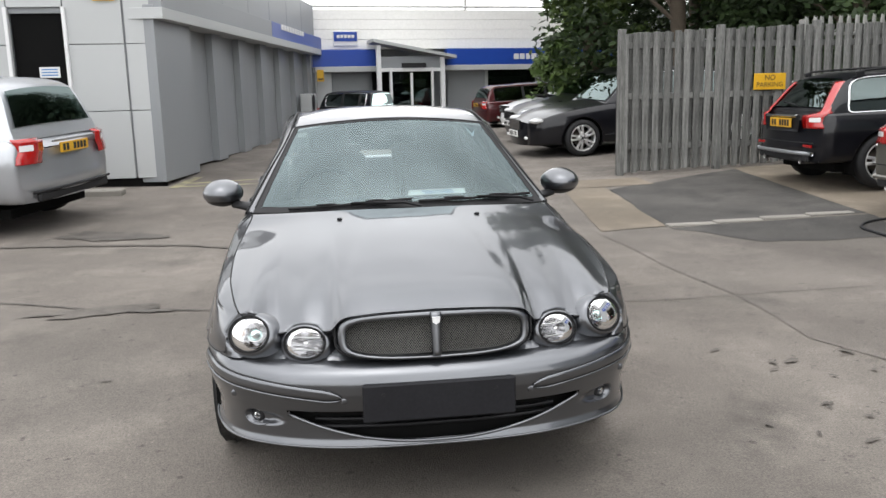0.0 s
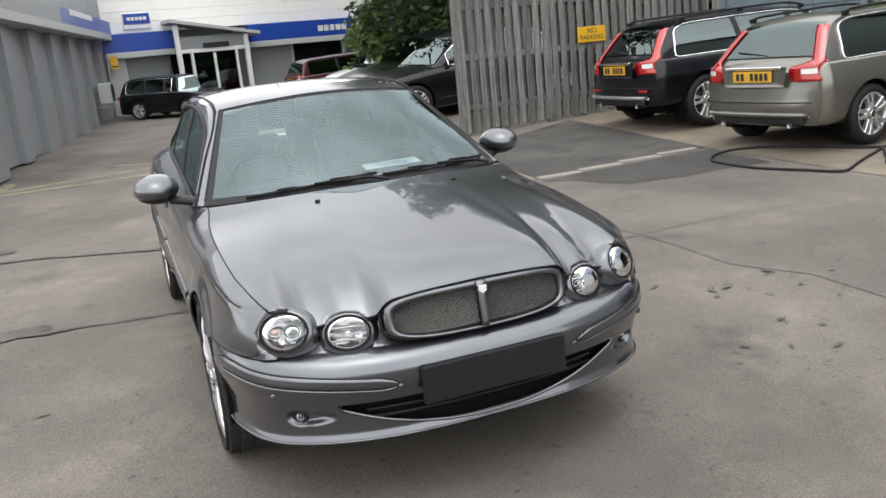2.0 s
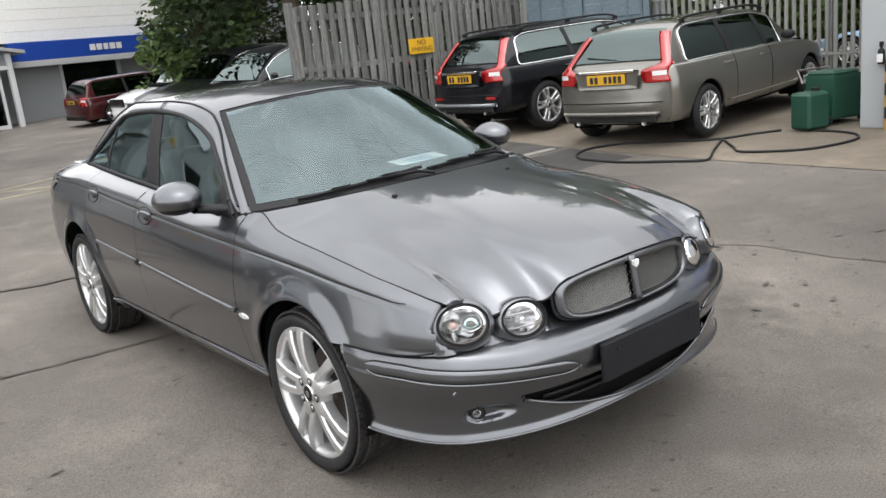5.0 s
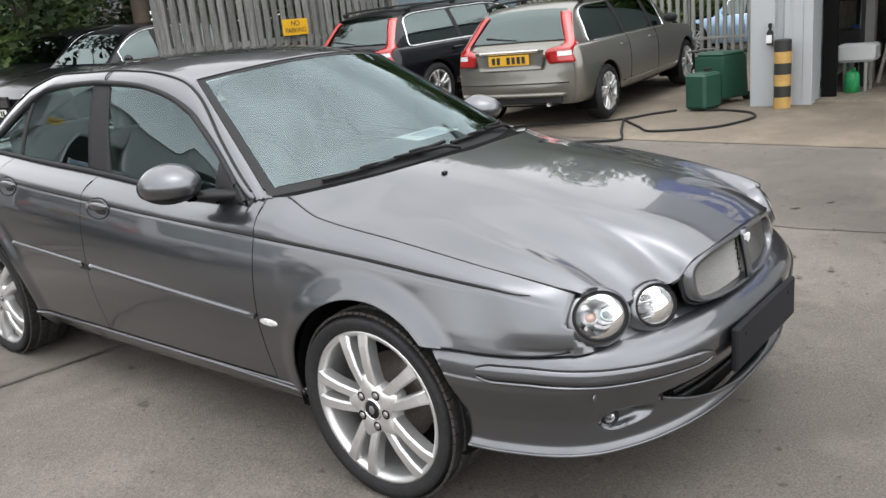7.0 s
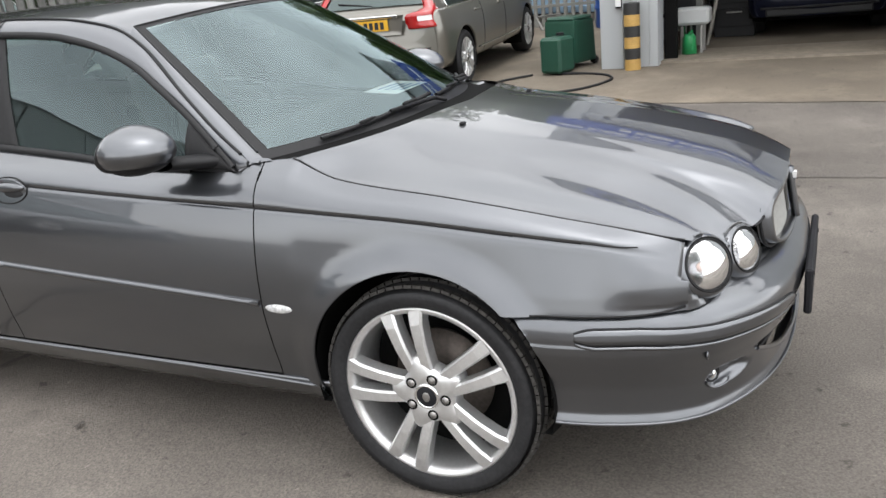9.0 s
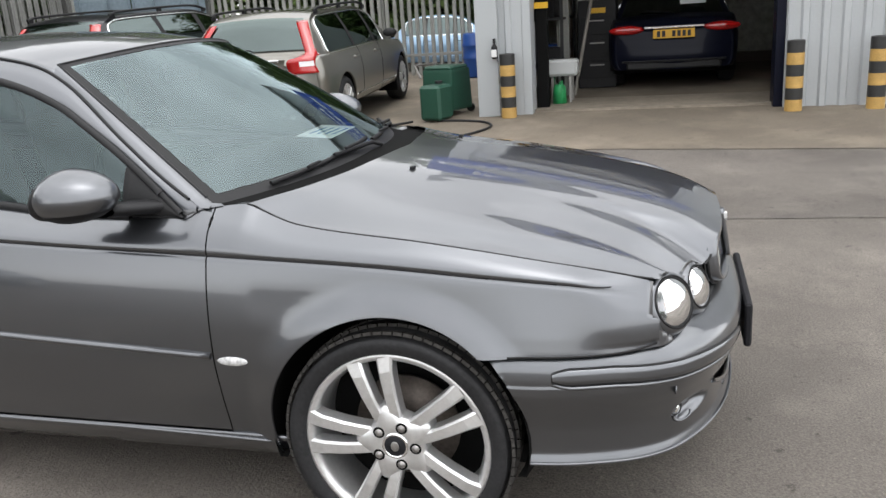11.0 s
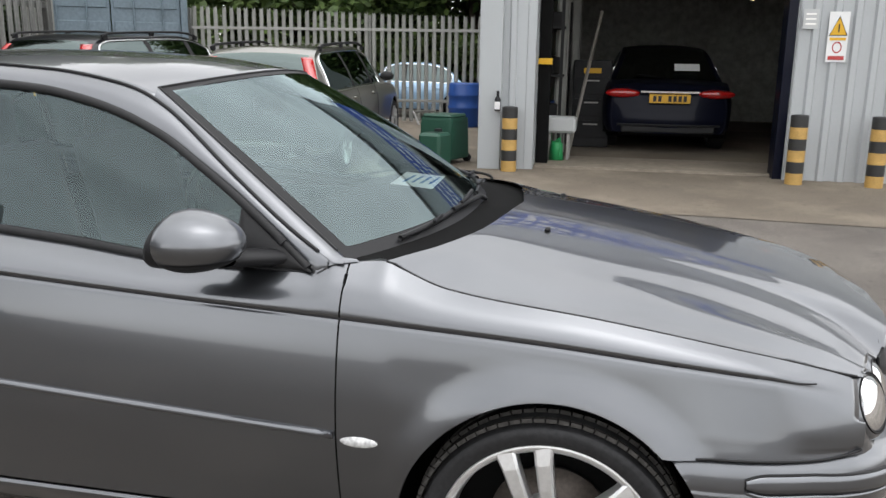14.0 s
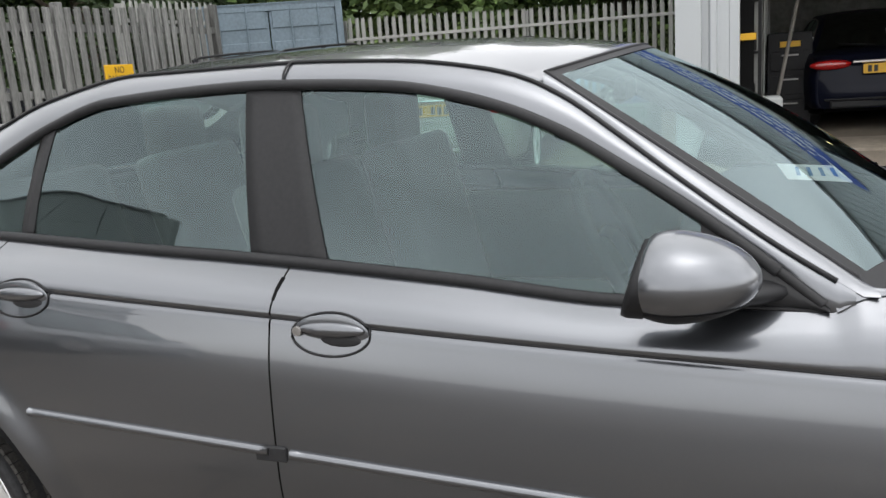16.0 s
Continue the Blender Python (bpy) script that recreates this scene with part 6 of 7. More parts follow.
def parked_car(kind, paint, m, label, L=4.8, W=1.86, H=1.5, wheel_r=0.325, front_plate=False, tail="estate", rails=False, name="parked_car", low=0.22, rear_o=0.85, plate_dz=0.11):
    """A parked car, nose along local +x, standing on z = 0 under its middle."""
    car = thing(name, label, "car", m)
    h, hw = L / 2, W / 2
    belt = 0.92 * H / 1.5
    if kind == "estate":
        belt = 0.97 * H / 1.5
        deck = [(-h, 0.90 * belt), (-h + 0.08, belt), (h - 1.55, belt * 0.985), (h - 1.1, belt * 0.955), (h - 0.4, belt * 0.83), (h - 0.05, 0.68 * belt)]
        roof = [(-h + 0.06, belt), (-h + 0.42, H - 0.08), (-h + 0.65, H - 0.02), (-0.15, H), (0.10, H - 0.012), (0.42, H - 0.09), (h - 1.25, belt)]
    elif kind == "suv":
        deck = [(-h, 0.9 * belt), (-h + 0.08, belt), (h - 1.45, belt), (h - 1.0, belt * 0.98), (h - 0.3, belt * 0.88), (h - 0.05, 0.72 * belt)]
        roof = [(-h + 0.05, belt), (-h + 0.28, H - 0.10), (-h + 0.5, H - 0.02), (0.1, H), (0.4, H - 0.03), (0.62, H - 0.12), (h - 1.25, belt)]
    else:
        deck = [(-h, 0.86 * belt), (-h + 0.10, 0.98 * belt), (-h + 0.8, 1.04 * belt), (h - 1.55, belt), (h - 1.1, belt * 0.955), (h - 0.4, belt * 0.83), (h - 0.05, 0.68 * belt)]
        roof = [(-h + 0.72, belt), (-h + 1.35, H - 0.06), (-0.35, H), (0.10, H - 0.01), (0.45, H - 0.10), (h - 1.35, belt)]
    DZ, RZ = pchip(*zip(*deck)), pchip(*zip(*roof))
    PW = pchip([-h, -h + 0.12, -h + 0.5, 0, h - 0.8, h - 0.3, h - 0.08, h], [hw * 0.86, hw * 0.945, hw * 0.985, hw, hw * 0.985, hw * 0.88, hw * 0.70, hw * 0.55])
    ax = (-h + rear_o, h - 0.90)
    ar = wheel_r + 0.045

    def side_s(x, z):
        top = float(DZ(x))
        f = np.clip((z - low) / (top - low), 0, 1)
        return float(PW(x)) * pchip([0, 0.12, 0.35, 0.6, 0.85, 1.0], [0.93, 0.975, 0.995, 1.0, 0.975, 0.93])(f)

    nx, nz = 110, 24
    for sg in (-1, 1):
        vs = [(x, sg * float(side_s(x, z)), z) for x in np.linspace(-h, h, nx) for z in np.linspace(low, float(DZ(x)), nz)]
        near = lambda v: min(ax, key=lambda a: abs(v[0] - a))

        def inside(v):
            return math.hypot(v[0] - near(v), v[2] - wheel_r) < ar

        def project(v):
            a = near(v)
            d = math.hypot(v[0] - a, v[2] - wheel_r) or 1
            x, z = a + (v[0] - a) * ar / d, wheel_r + (v[2] - wheel_r) * ar / d
            return (x, sg * float(side_s(x, z)), z)
        vs, fs = trimmed(vs, grid_faces(nx, nz, flip=sg > 0), inside, project)
        mesh_part("body_side", vs, fs, paint, car, thick=0.02)
        for a in ax:
            w = road_wheel(car, (0, 0, 0), 1, wheel_r, wheel_r * 0.71, 0.21)
            w.matrix_basis = Matrix.Translation((a, sg * (hw - 0.02), wheel_r)) @ Matrix.Rotation(radians(90 * sg), 4, "Z")
            vs = []
            for q in np.linspace(radians(-25), radians(205), 30):
                for s, r in ((hw - 0.03, ar + 0.003), (hw - 0.30, ar + 0.01), (hw - 0.30, 0)):
                    vs.append((a + math.cos(q) * r, sg * s, max(0.14, wheel_r + math.sin(q) * r)))
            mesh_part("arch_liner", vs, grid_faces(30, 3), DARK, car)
    # deck (bonnet and boot) and ends
    vs = [(x, float(side_s(x, float(DZ(x)))) * q, float(DZ(x)) + 0.035 * (1 - abs(q) ** 2.4) * min(1, (h - abs(x)) / 0.15 + 0.15)) for x in np.linspace(-h, h, 60) for q in np.linspace(-1, 1, 17)]
    mesh_part("bonnet", vs, grid_faces(60, 17), paint, car)
    for e in (-1, 1):
        vs = []
        for z in np.linspace(low, float(DZ(e * h)), 18):
            for q in np.linspace(-1, 1, 21):
                k = (z - low) / (float(DZ(e * h)) - low)
                bulge = 0.13 * (1 - abs(q) ** 2.6) * (1 - 0.45 * max(0, k - 0.62) / 0.38) + 0.035 * math.exp(-((k - 0.35) / 0.16) ** 2) * (1 - abs(q) ** 5) - 0.10 * max(0, 0.1 - k)
                vs.append((e * (h - 0.01 + bulge * 0.8), float(side_s(e * h, z)) * q, z))
        mesh_part("bumper", vs, grid_faces(18, 21, flip=e < 0), paint, car)
    # cabin
    x0, x1 = roof[0][0], roof[-1][0]

    def cabin(x, v, q=None, out=0.0):
        """v: 0 at the belt, 1 at the roof edge; q: across the roof."""
        zb, zr, w0 = float(DZ(x)) - 0.01, float(RZ(x)), float(side_s(x, float(DZ(x))))
        zr = max(zr, zb)
        k = (zr - zb) / max(0.01, H - belt)
        we = w0 - 0.02 - 0.235 * k
        ze = zb + (zr - zb) * 0.93
        if q is not None:
            return (x, (we) * q, ze + (zr - ze) * (1 - abs(q) ** 2.2) + out)
        return (x, (w0 - 0.02) + (we - w0 + 0.02) * v + 0.022 * math.sin(math.pi * v) * k + out, zb + (ze - zb) * v)
    xs = np.linspace(x0, x1, 70)
    for sg in (-1, 1):
        vs = [(lambda p: (p[0], sg * p[1], p[2]))(cabin(x, v)) for x in xs for v in np.linspace(0, 1, 8)]
        mesh_part("cabin_side", vs, grid_faces(70, 8, flip=sg > 0), paint, car)
        pillars = {"estate": [(-h + 0.42, -0.86), (-0.80, 0.02), (0.09, h - 1.64)], "suv": [(-h + 0.36, -0.75), (-0.68, 0.08), (0.16, h - 1.5)], "saloon": [(-h + 1.05, -0.72), (-0.65, 0.0), (0.08, h - 1.62)]}[kind]
        shear = 0.11 if kind == "estate" else 0.0
        for n, (a, b) in enumerate(pillars):
            nn = 16
            vs = []
            for x in np.linspace(0, 1, nn):
                for v in np.linspace(0.06, 0.88, 6):
                    p = cabin(a - (shear * (1 - v) if n == 0 else 0.0) * (1 - x) + (b - a) * x, v, out=0.006)
                    vs.append((p[0], sg * p[1], p[2]))
            mesh_part("side_window", vs, grid_faces(nn, 6, flip=sg > 0), GLASS_DARK, car)
        for n in (0, 1):
            g0, g1 = pillars[n][1] - 0.012, pillars[n + 1][0] + 0.012
            vs = [(lambda p: (p[0], sg * p[1], p[2]))(cabin(g0 + (g1 - g0) * x, v, out=0.009)) for x in np.linspace(0, 1, 4) for v in np.linspace(0.05, 0.89, 6)]
            mesh_part("window_pillar", vs, grid_faces(4, 6, flip=sg > 0), TRIM_GREY, car, "black window pillar")
        for x in (pillars[0][1] + 0.03, pillars[1][1] + 0.035):
            tube("door_seam", [(x + 0.02, sg * (float(side_s(x, z)) + 0.001), z) for z in np.linspace(0.28, float(DZ(x)), 12)], 0.004, TRIM, car, 5)
        xa, xb = pillars[0][0], pillars[2][1]
        edge = [cabin(x, 0.03, out=0.010) for x in np.linspace(xa - shear + 0.06, xb, 24)] + [cabin(x, 0.91, out=0.010) for x in np.linspace(xb, xa + 0.07, 24)]
        edge += [cabin(xa + dx - shear * (1 - v), v, out=0.010) for dx, v in ((0.025, 0.89), (-0.005, 0.82), (-0.012, 0.72), (-0.014, 0.5), (-0.012, 0.25), (-0.004, 0.13), (0.02, 0.06))]
        tube("window_trim", [(p[0], sg * p[1], p[2]) for p in edge], 0.012, CHROME if paint not in (PAINT_SILVER, PAINT_RED) else TRIM, car, 6, closed=True)
        tube("side_moulding", [(x, sg * (float(side_s(x, 0.36)) + 0.002), 0.36) for x in np.linspace(ax[0] + ar + 0.05, ax[1] - ar - 0.05, 20)], 0.012, CHROME if rails else paint, car, 6)
        for x in (pillars[0][1] - 0.12, pillars[1][1] - 0.12):
            box_part("door_handle", 0.20, 0.035, 0.03, (x, sg * (float(side_s(x, belt - 0.1)) + 0.012), belt - 0.10), paint, car, 0.008)
        mesh_part("door_mirror", *ellipsoid((0.055, 0.095, 0.058), (pillars[2][1] - 0.02, sg * (hw + 0.035), belt + 0.075)), paint if paint is not PAINT_BEIGE else TRIM_GREY, car)
        if rails:
            tube("roof_rail", [cabin_pt for cabin_pt in [(x, sg * (hw - 0.27), float(RZ(x)) + 0.012) for x in np.linspace(-h + 0.5, 0.35, 20)]], 0.016, TRIM, car, 6)
            for x in (-h + 0.55, -0.7, 0.3):
                box_part("rail_foot", 0.08, 0.03, 0.05, (x, sg * (hw - 0.27), float(RZ(x)) - 0.012), TRIM, car, 0.005)
        # lamps
        if tail in ("estate", "suv"):
            zt = H - 0.13 if tail == "estate" else belt + 0.02
            zl = belt - 0.17 if tail == "estate" else belt - 0.24
            red, white = [], []
            for z in np.linspace(zl, zt, 22):
                xr = x0 + 0.0
                if z > belt:
                    xr = float(np.interp(z, [float(RZ(x)) for x in np.linspace(roof[0][0], roof[1][0], 20)], np.linspace(roof[0][0], roof[1][0], 20)))
                    yc = float(side_s(x0, belt)) - 0.02 - 0.235 * (z - belt) / (H - belt)
                else:
                    xr, yc = -h - 0.005, float(side_s(-h, z)) + 0.006
                f = max(0.0, min(1.0, (z - belt) / 0.07 + 0.5))
                f = f * f * (3 - 2 * f) if tail == "estate" else 0.0
                a, d = 0.26 * (1 - f) + 0.085 * f, 0.13 * (1 - f) + 0.035 * f
                row = [(xr - 0.03 - 0.045 * (1 - f), sg * (yc - a), z), (xr - 0.036 - 0.020 * (1 - f), sg * (yc - a * 0.5), z), (xr - 0.018, sg * (yc - 0.012), z), (xr + 0.01, sg * (yc + 0.012), z), (xr + d * 0.5, sg * (yc + 0.020), z), (xr + d, sg * (yc + 0.020 + 0.02 * (1 - f)), z)]
                red.append(row)
                if belt - 0.115 < z < belt - 0.035:
                    white.append([(px_ - 0.005, py_ + sg * 0.005, pz_) for px_, py_, pz_ in row[1:4]])
            mesh_part("tail_lamp", [p for r in red for p in r], grid_faces(22, 6, flip=sg < 0), REDLENS, car, "tall red tail lamp", thick=0.01, offset=0)
            if len(white) > 1:
                mesh_part("reversing_lamp", [p for r in white for p in r], grid_faces(len(white), 3, flip=sg < 0), WHITELENS, car, "white reversing lamp")
        else:
            mesh_part("tail_lamp", *ellipsoid((0.06, 0.23, 0.060), (-h - 0.03, sg * (hw * 0.70), belt * 0.88)), REDLENS, car, "wide red tail lamp")
        mesh_part("headlamp", *ellipsoid((0.15, 0.15, 0.055), (h - 0.15, sg * (hw * 0.66), 0.66 * H / 1.5)), REPEATER, car, "clear wide headlamp")
        mesh_part("fog_lamp", *ellipsoid((0.03, 0.06, 0.03), (h + 0.05, sg * (hw * 0.6), 0.36)), WHITELENS, car)
    mesh_part("roof", [cabin(x, 1, q) for x in xs for q in np.linspace(-1, 1, 15)], grid_faces(70, 15), paint, car)
    # front and rear screens
    for nm, a, b in (("rear_window", roof[0][0] + 0.05, roof[1][0] - 0.03), ("windscreen", roof[-2][0] + 0.06, roof[-1][0] - 0.04)):
        vs = [cabin(x, 1, q * 0.90, 0.012) for x in np.linspace(a, b, 10) for q in np.linspace(-1, 1, 15)]
        mesh_part(nm, [(x + (-0.012 if nm == "rear_window" else 0.012), y, z) for x, y, z in vs], grid_faces(10, 15), GLASS_DARK, car)
    # tailgate details
    px = -h - 0.128
    pl = box_part("number_plate", 0.012, 0.52, 0.111, (px + 0.004, 0, belt - plate_dz), YELLOWPLATE, car, 0.003, "yellow rear number plate")
    for k in range(7):
        if k != 4:
            box_part("plate_bar", 0.004, 0.042, 0.075, (px - 0.004, (k - 3) * 0.064, belt - plate_dz), BLACKINK, pl)
    box_part("plate_trim", 0.03, 0.75, 0.03, (px + 0.01, 0, belt - plate_dz + 0.085), CHROME if tail != "suv" else paint, car, 0.006)
    tube("bumper_insert", [(-h + 0.012 - (0.104 * (1 - abs(q * 0.8) ** 2.6)) - 0.026, hw * 0.86 * 0.97 * q, low + 0.11) for q in np.linspace(-0.92, 0.92, 24)], 0.026 if rails else 0.014, PAINT_SILVER if paint is PAINT_BLACK and rails else paint if rails else TRIM, car, 8)
    if rails:
        tube("bumper_crease", [(-h + 0.002 - (0.104 * (1 - abs(q * 0.8) ** 2.6)) - 0.022, hw * 0.86 * 0.985 * q, low + 0.24) for q in np.linspace(-0.95, 0.95, 24)], 0.006, TRIM, car, 6)
        rows = [[(-h - 0.128 + 0.02 * (abs(q) ** 3) + (0.018 if abs(q) < 0.86 and 0.1 < v < 0.95 else 0.0), 0.44 * q * (1 - 0.10 * (1 - v)), belt - 0.215 + 0.20 * v) for v in np.linspace(0, 1, 9)] for q in np.linspace(-1, 1, 15)]
        mesh_part("plate_recess", [p for r_ in rows for p in r_], grid_faces(15, 9), paint, car)
    if rails:
        for sg in (-1, 1):
            if paint is PAINT_BLACK:
                box_part("bumper_reflector", 0.014, 0.20, 0.035, (-h - 0.075, sg * hw * 0.66, low + 0.20), REDLENS, car, 0.004, "red bumper reflector")
            tube("exhaust_tip", [(-h - 0.10, sg * hw * 0.52, low + 0.01), (-h + 0.15, sg * hw * 0.52, low + 0.01)], 0.032, STEEL, car, 12)
    box_part("rear_valance", 0.05, W * 0.70, 0.10, (-h - 0.075, 0, low + 0.055), TRIM_GREY, car, 0.02)
    tube("rear_wiper", [(roof[0][0] + 0.05, 0.0, belt + 0.08), (roof[0][0] + 0.075, 0.42, belt + 0.13)], 0.010, TRIM, car, 6)
    gr = box_part("radiator_grille", 0.03, W * 0.36, 0.17, (h + 0.075, 0, 0.58), TRIM, car, 0.01)
    for k in range(5):
        box_part("grille_bar", 0.012, W * 0.33, 0.010, (h + 0.092, 0, 0.52 + 0.03 * k), CHROME, gr)
    if front_plate:
        fp = box_part("number_plate", 0.012, 0.52, 0.111, (h + 0.115, 0, 0.42), WHITEPLATE, car, 0.003, "white front number plate")
        for k in range(7):
            if k != 4:
                box_part("plate_bar", 0.004, 0.042, 0.075, (h + 0.122, (k - 3) * 0.064, 0.42), BLACKINK, fp)
    box_part("floor_pan", L - 0.5, W - 0.5, 0.10, (0, 0, 0.25), DARK, car)
    for sg in (-1, 1):
        box_part("rear_skirt", 0.5, 0.02, 0.05, (-h + 0.3, sg * (hw - 0.2), low + 0.03), DARK, car)
    # near-black block added in place of an unlit cabin
    box_part("cabin_shade_block", L - 1.6, W - 0.36, 0.5, (0, 0, 0.60), DARK, car)
    return car


def stand(x, y, yaw, level=False):
    """A pose on the sloping yard."""
    e = 0.8
    dx, dy = (ground_z(x + e, y) - ground_z(x - e, y)) / (2 * e), (ground_z(x, y + e) - ground_z(x, y - e)) / (2 * e)
    if level:
        dy = 0.0
    up = Vector((-dx, -dy, 1)).normalized()
    f = Vector((math.cos(radians(yaw)), math.sin(radians(yaw)), 0))
    left = up.cross(f).normalized()
    f = left.cross(up)
    mm = Matrix((f, left, up)).transposed().to_4x4()
    mm.translation = (x, y, ground_z(x, y) + 0.006)
    return mm


CARS = "cars parked in the yard"
parked_car("estate", PAINT_BEIGE, stand(7.50, 3.78, 4, True), "silver-beige estate car parked on the concrete apron", 4.18, 1.74, 1.37, wheel_r=0.305, rails=True, low=0.27, rear_o=0.64)
parked_car("estate", PAINT_BLACK, stand(7.62, 6.15, -2, True), "black estate car with silver roof rails by the timber fence", 4.34, 1.72, 1.41, wheel_r=0.330, rails=True, low=0.33, rear_o=0.74)
parked_car("suv", PAINT_SILVER, stand(-5.46, 6.80, 163), "silver compact off-road car by the service building", 4.5, 1.86, 1.68, wheel_r=0.37, tail="suv", low=0.38)
parked_car("saloon", PAINT_BLACK, stand(5.55, 11.6, 184), "glossy black saloon car behind the fence", 4.85, 1.86, 1.48, tail="saloon", front_plate=True)
parked_car("saloon", PAINT_BLACK, stand(5.95, 14.0, 184), "black saloon car in the second parking row", 4.85, 1.86, 1.48, tail="saloon", front_plate=True)
parked_car("saloon", PAINT_WHITE, stand(6.0, 16.2, 188), "white saloon car parked near the showroom", 4.3, 1.7, 1.38, tail="saloon")
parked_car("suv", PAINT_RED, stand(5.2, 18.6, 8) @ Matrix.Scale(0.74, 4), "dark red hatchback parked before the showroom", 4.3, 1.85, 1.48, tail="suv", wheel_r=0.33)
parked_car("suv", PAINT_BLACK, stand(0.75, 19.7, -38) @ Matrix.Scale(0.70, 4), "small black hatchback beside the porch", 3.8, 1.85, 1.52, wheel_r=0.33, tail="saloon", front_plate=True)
parked_car("saloon", PAINT_NAVY, stand(11.3, -0.62, 2), "dark navy saloon car inside the workshop", 4.96, 1.72, 1.44, tail="saloon", low=0.26, plate_dz=0.17)
parked_car("saloon", PAINT_BLUE, stand(17.5, 5.0, 92), "pale blue car behind the palisade fence", 4.3, 1.72, 1.34, tail="saloon")

# ---- small things in the yard ----


def yard_box(name, x, y, yaw, label, category):
    return thing(name, label, category, pose(x, y, ground_z(x, y) + 0.008, 0, 0, yaw))


# steam cleaner cabinet with its smaller tank in front
g = yard_box("pressure_washer", 7.25, 1.98, -20, "green enamelled steam cleaner cabinet on the apron", "machine")
bm = box_bm(0.46, 0.44, 0.50, (0, 0, 0.30), 0.04, seg=2)
for v in bm.verts:
    if v.co.z > 0.4:
        v.co.x *= 0.86
part("cabinet", bm, GREEN_BOX, g)
box_part("lid", 0.38, 0.40, 0.05, (0, 0, 0.56), GREEN_BOX, g, 0.02)
for sx in (-0.24, 0.24):
    lathe("castor", [(-0.02, 0.0), (-0.02, 0.05), (0.02, 0.05), (0.02, 0.0)], RUBBER, g, 16, "x", at=(sx, -0.18, 0.05))
tube("push_handle", [(-0.23, 0.22, 0.45), (-0.23, 0.30, 0.60), (0.23, 0.30, 0.60), (0.23, 0.22, 0.45)], 0.014, STEEL, g)
t = yard_box("detergent_tank", 6.72, 1.98, -15, "small dark green tank on the ground before the cleaner", "tank")
box_part("tank_body", 0.32, 0.28, 0.40, (0, 0, 0.215), GREEN_BOX, t, 0.03)
cyl_part("filler_cap", 0.045, 0.03, (0.08, 0, 0.44), TRIM, t)
# black hose trailing over the concrete
hose = thing("hose", "long black rubber hose looped over the concrete", "hose")
raw = [(6.60, 2.25), (6.35, 2.45), (6.0, 2.68), (5.75, 3.2), (5.53, 3.65), (5.15, 3.85), (4.85, 3.75), (4.65, 3.46), (4.64, 3.05), (4.79, 2.51), (4.96, 2.13), (5.42, 2.35), (6.01, 2.62), (5.62, 2.25), (5.39, 2.0), (5.52, 1.59), (5.73, 1.36), (6.15, 1.22), (6.45, 1.35), (6.60, 1.70), (6.62, 1.95)]
ts = np.arange(len(raw))
hx, hy = pchip(ts, [p[0] for p in raw]), pchip(ts, [p[1] for p in raw])
tube("hose_run", [(float(hx(q)), float(hy(q)), ground_z(float(hx(q)), float(hy(q))) + 0.02) for q in np.linspace(0, len(raw) - 1, 160)], 0.013, RUBBER, hose)
# blue drum and a cone by the palisade
d = yard_box("plastic_drum", 12.15, 2.65, 0, "blue plastic drum against the palisade fence", "drum")
lathe("drum_body", [(0.0, 0.0), (0.0, 0.27), (0.03, 0.29), (0.30, 0.285), (0.32, 0.30), (0.36, 0.30), (0.38, 0.285), (0.52, 0.285), (0.54, 0.30), (0.58, 0.30), (0.60, 0.285), (0.74, 0.28), (0.77, 0.26), (0.77, 0.0)], BLUE_DRUM, d, 28, "z")
# workshop contents seen through the doorway
s = yard_box("sink", 7.92, 0.64, 0, "white utility sink on a stand inside the workshop", "sink")
box_part("basin", 0.30, 0.40, 0.20, (0, 0, 0.43), CLAD_WHITE, s, 0.03)
for a in (-0.17, 0.17):
    for b in (-0.14, 0.14):
        box_part("stand_leg", 0.03, 0.03, 0.32, (a * 0.7, b * 0.8, 0.16), STEEL, s)
w = yard_box("watering_can", 7.75, 0.66, 30, "bright green plastic watering can on the workshop floor", "watering can")
lathe("can_body", [(0.0, 0.0), (0.0, 0.09), (0.20, 0.075), (0.24, 0.05), (0.24, 0.0)], GREEN_BRIGHT, w, 20, "z")
tube("spout", [(0.08, 0, 0.06), (0.15, 0, 0.20), (0.18, 0, 0.34)], 0.018, GREEN_BRIGHT, w)
tube("can_handle", [(-0.07, 0, 0.06), (-0.14, 0, 0.16), (-0.08, 0, 0.28), (0.0, 0, 0.25)], 0.013, GREEN_BRIGHT, w)
sh = yard_box("storage_rack", 9.0, 0.88, 0, "dark steel storage rack with boxes in the workshop", "rack")
for a in (-0.75, 0.75):
    for b in (-0.2, 0.2):
        box_part("upright", 0.04, 0.04, 2.0, (a, b, 1.0), TRIM_GREY, sh)
for z in (0.4, 1.0, 1.6):
    box_part("shelf", 1.55, 0.44, 0.03, (0, 0, z), TRIM_GREY, sh)
for k, (a, z, c) in enumerate(((-0.5, 1.14, TRIM), (-0.1, 1.12, TRIM_GREY), (0.35, 1.16, TRIM), (-0.4, 0.54, TRIM), (0.2, 0.55, BLUE_DRUM), (0.1, 1.72, LEATHER), (-0.5, 1.70, TRIM_GREY))):
    st = thing("storage_box", "storage box on the workshop rack", "box", pose(9.0 + a, 0.88, ground_z(8.6, 0.9) + z - 0.12, 0, 0, k * 7 - 15), "boxes on the rack")
    box_part("box_body", 0.30, 0.28, 0.22, (0, 0, 0.12), c, st, 0.01)
box_part("box_lid", 0.1, 0.1, 0.01, (0, 0, 0.24), TRIM, st)
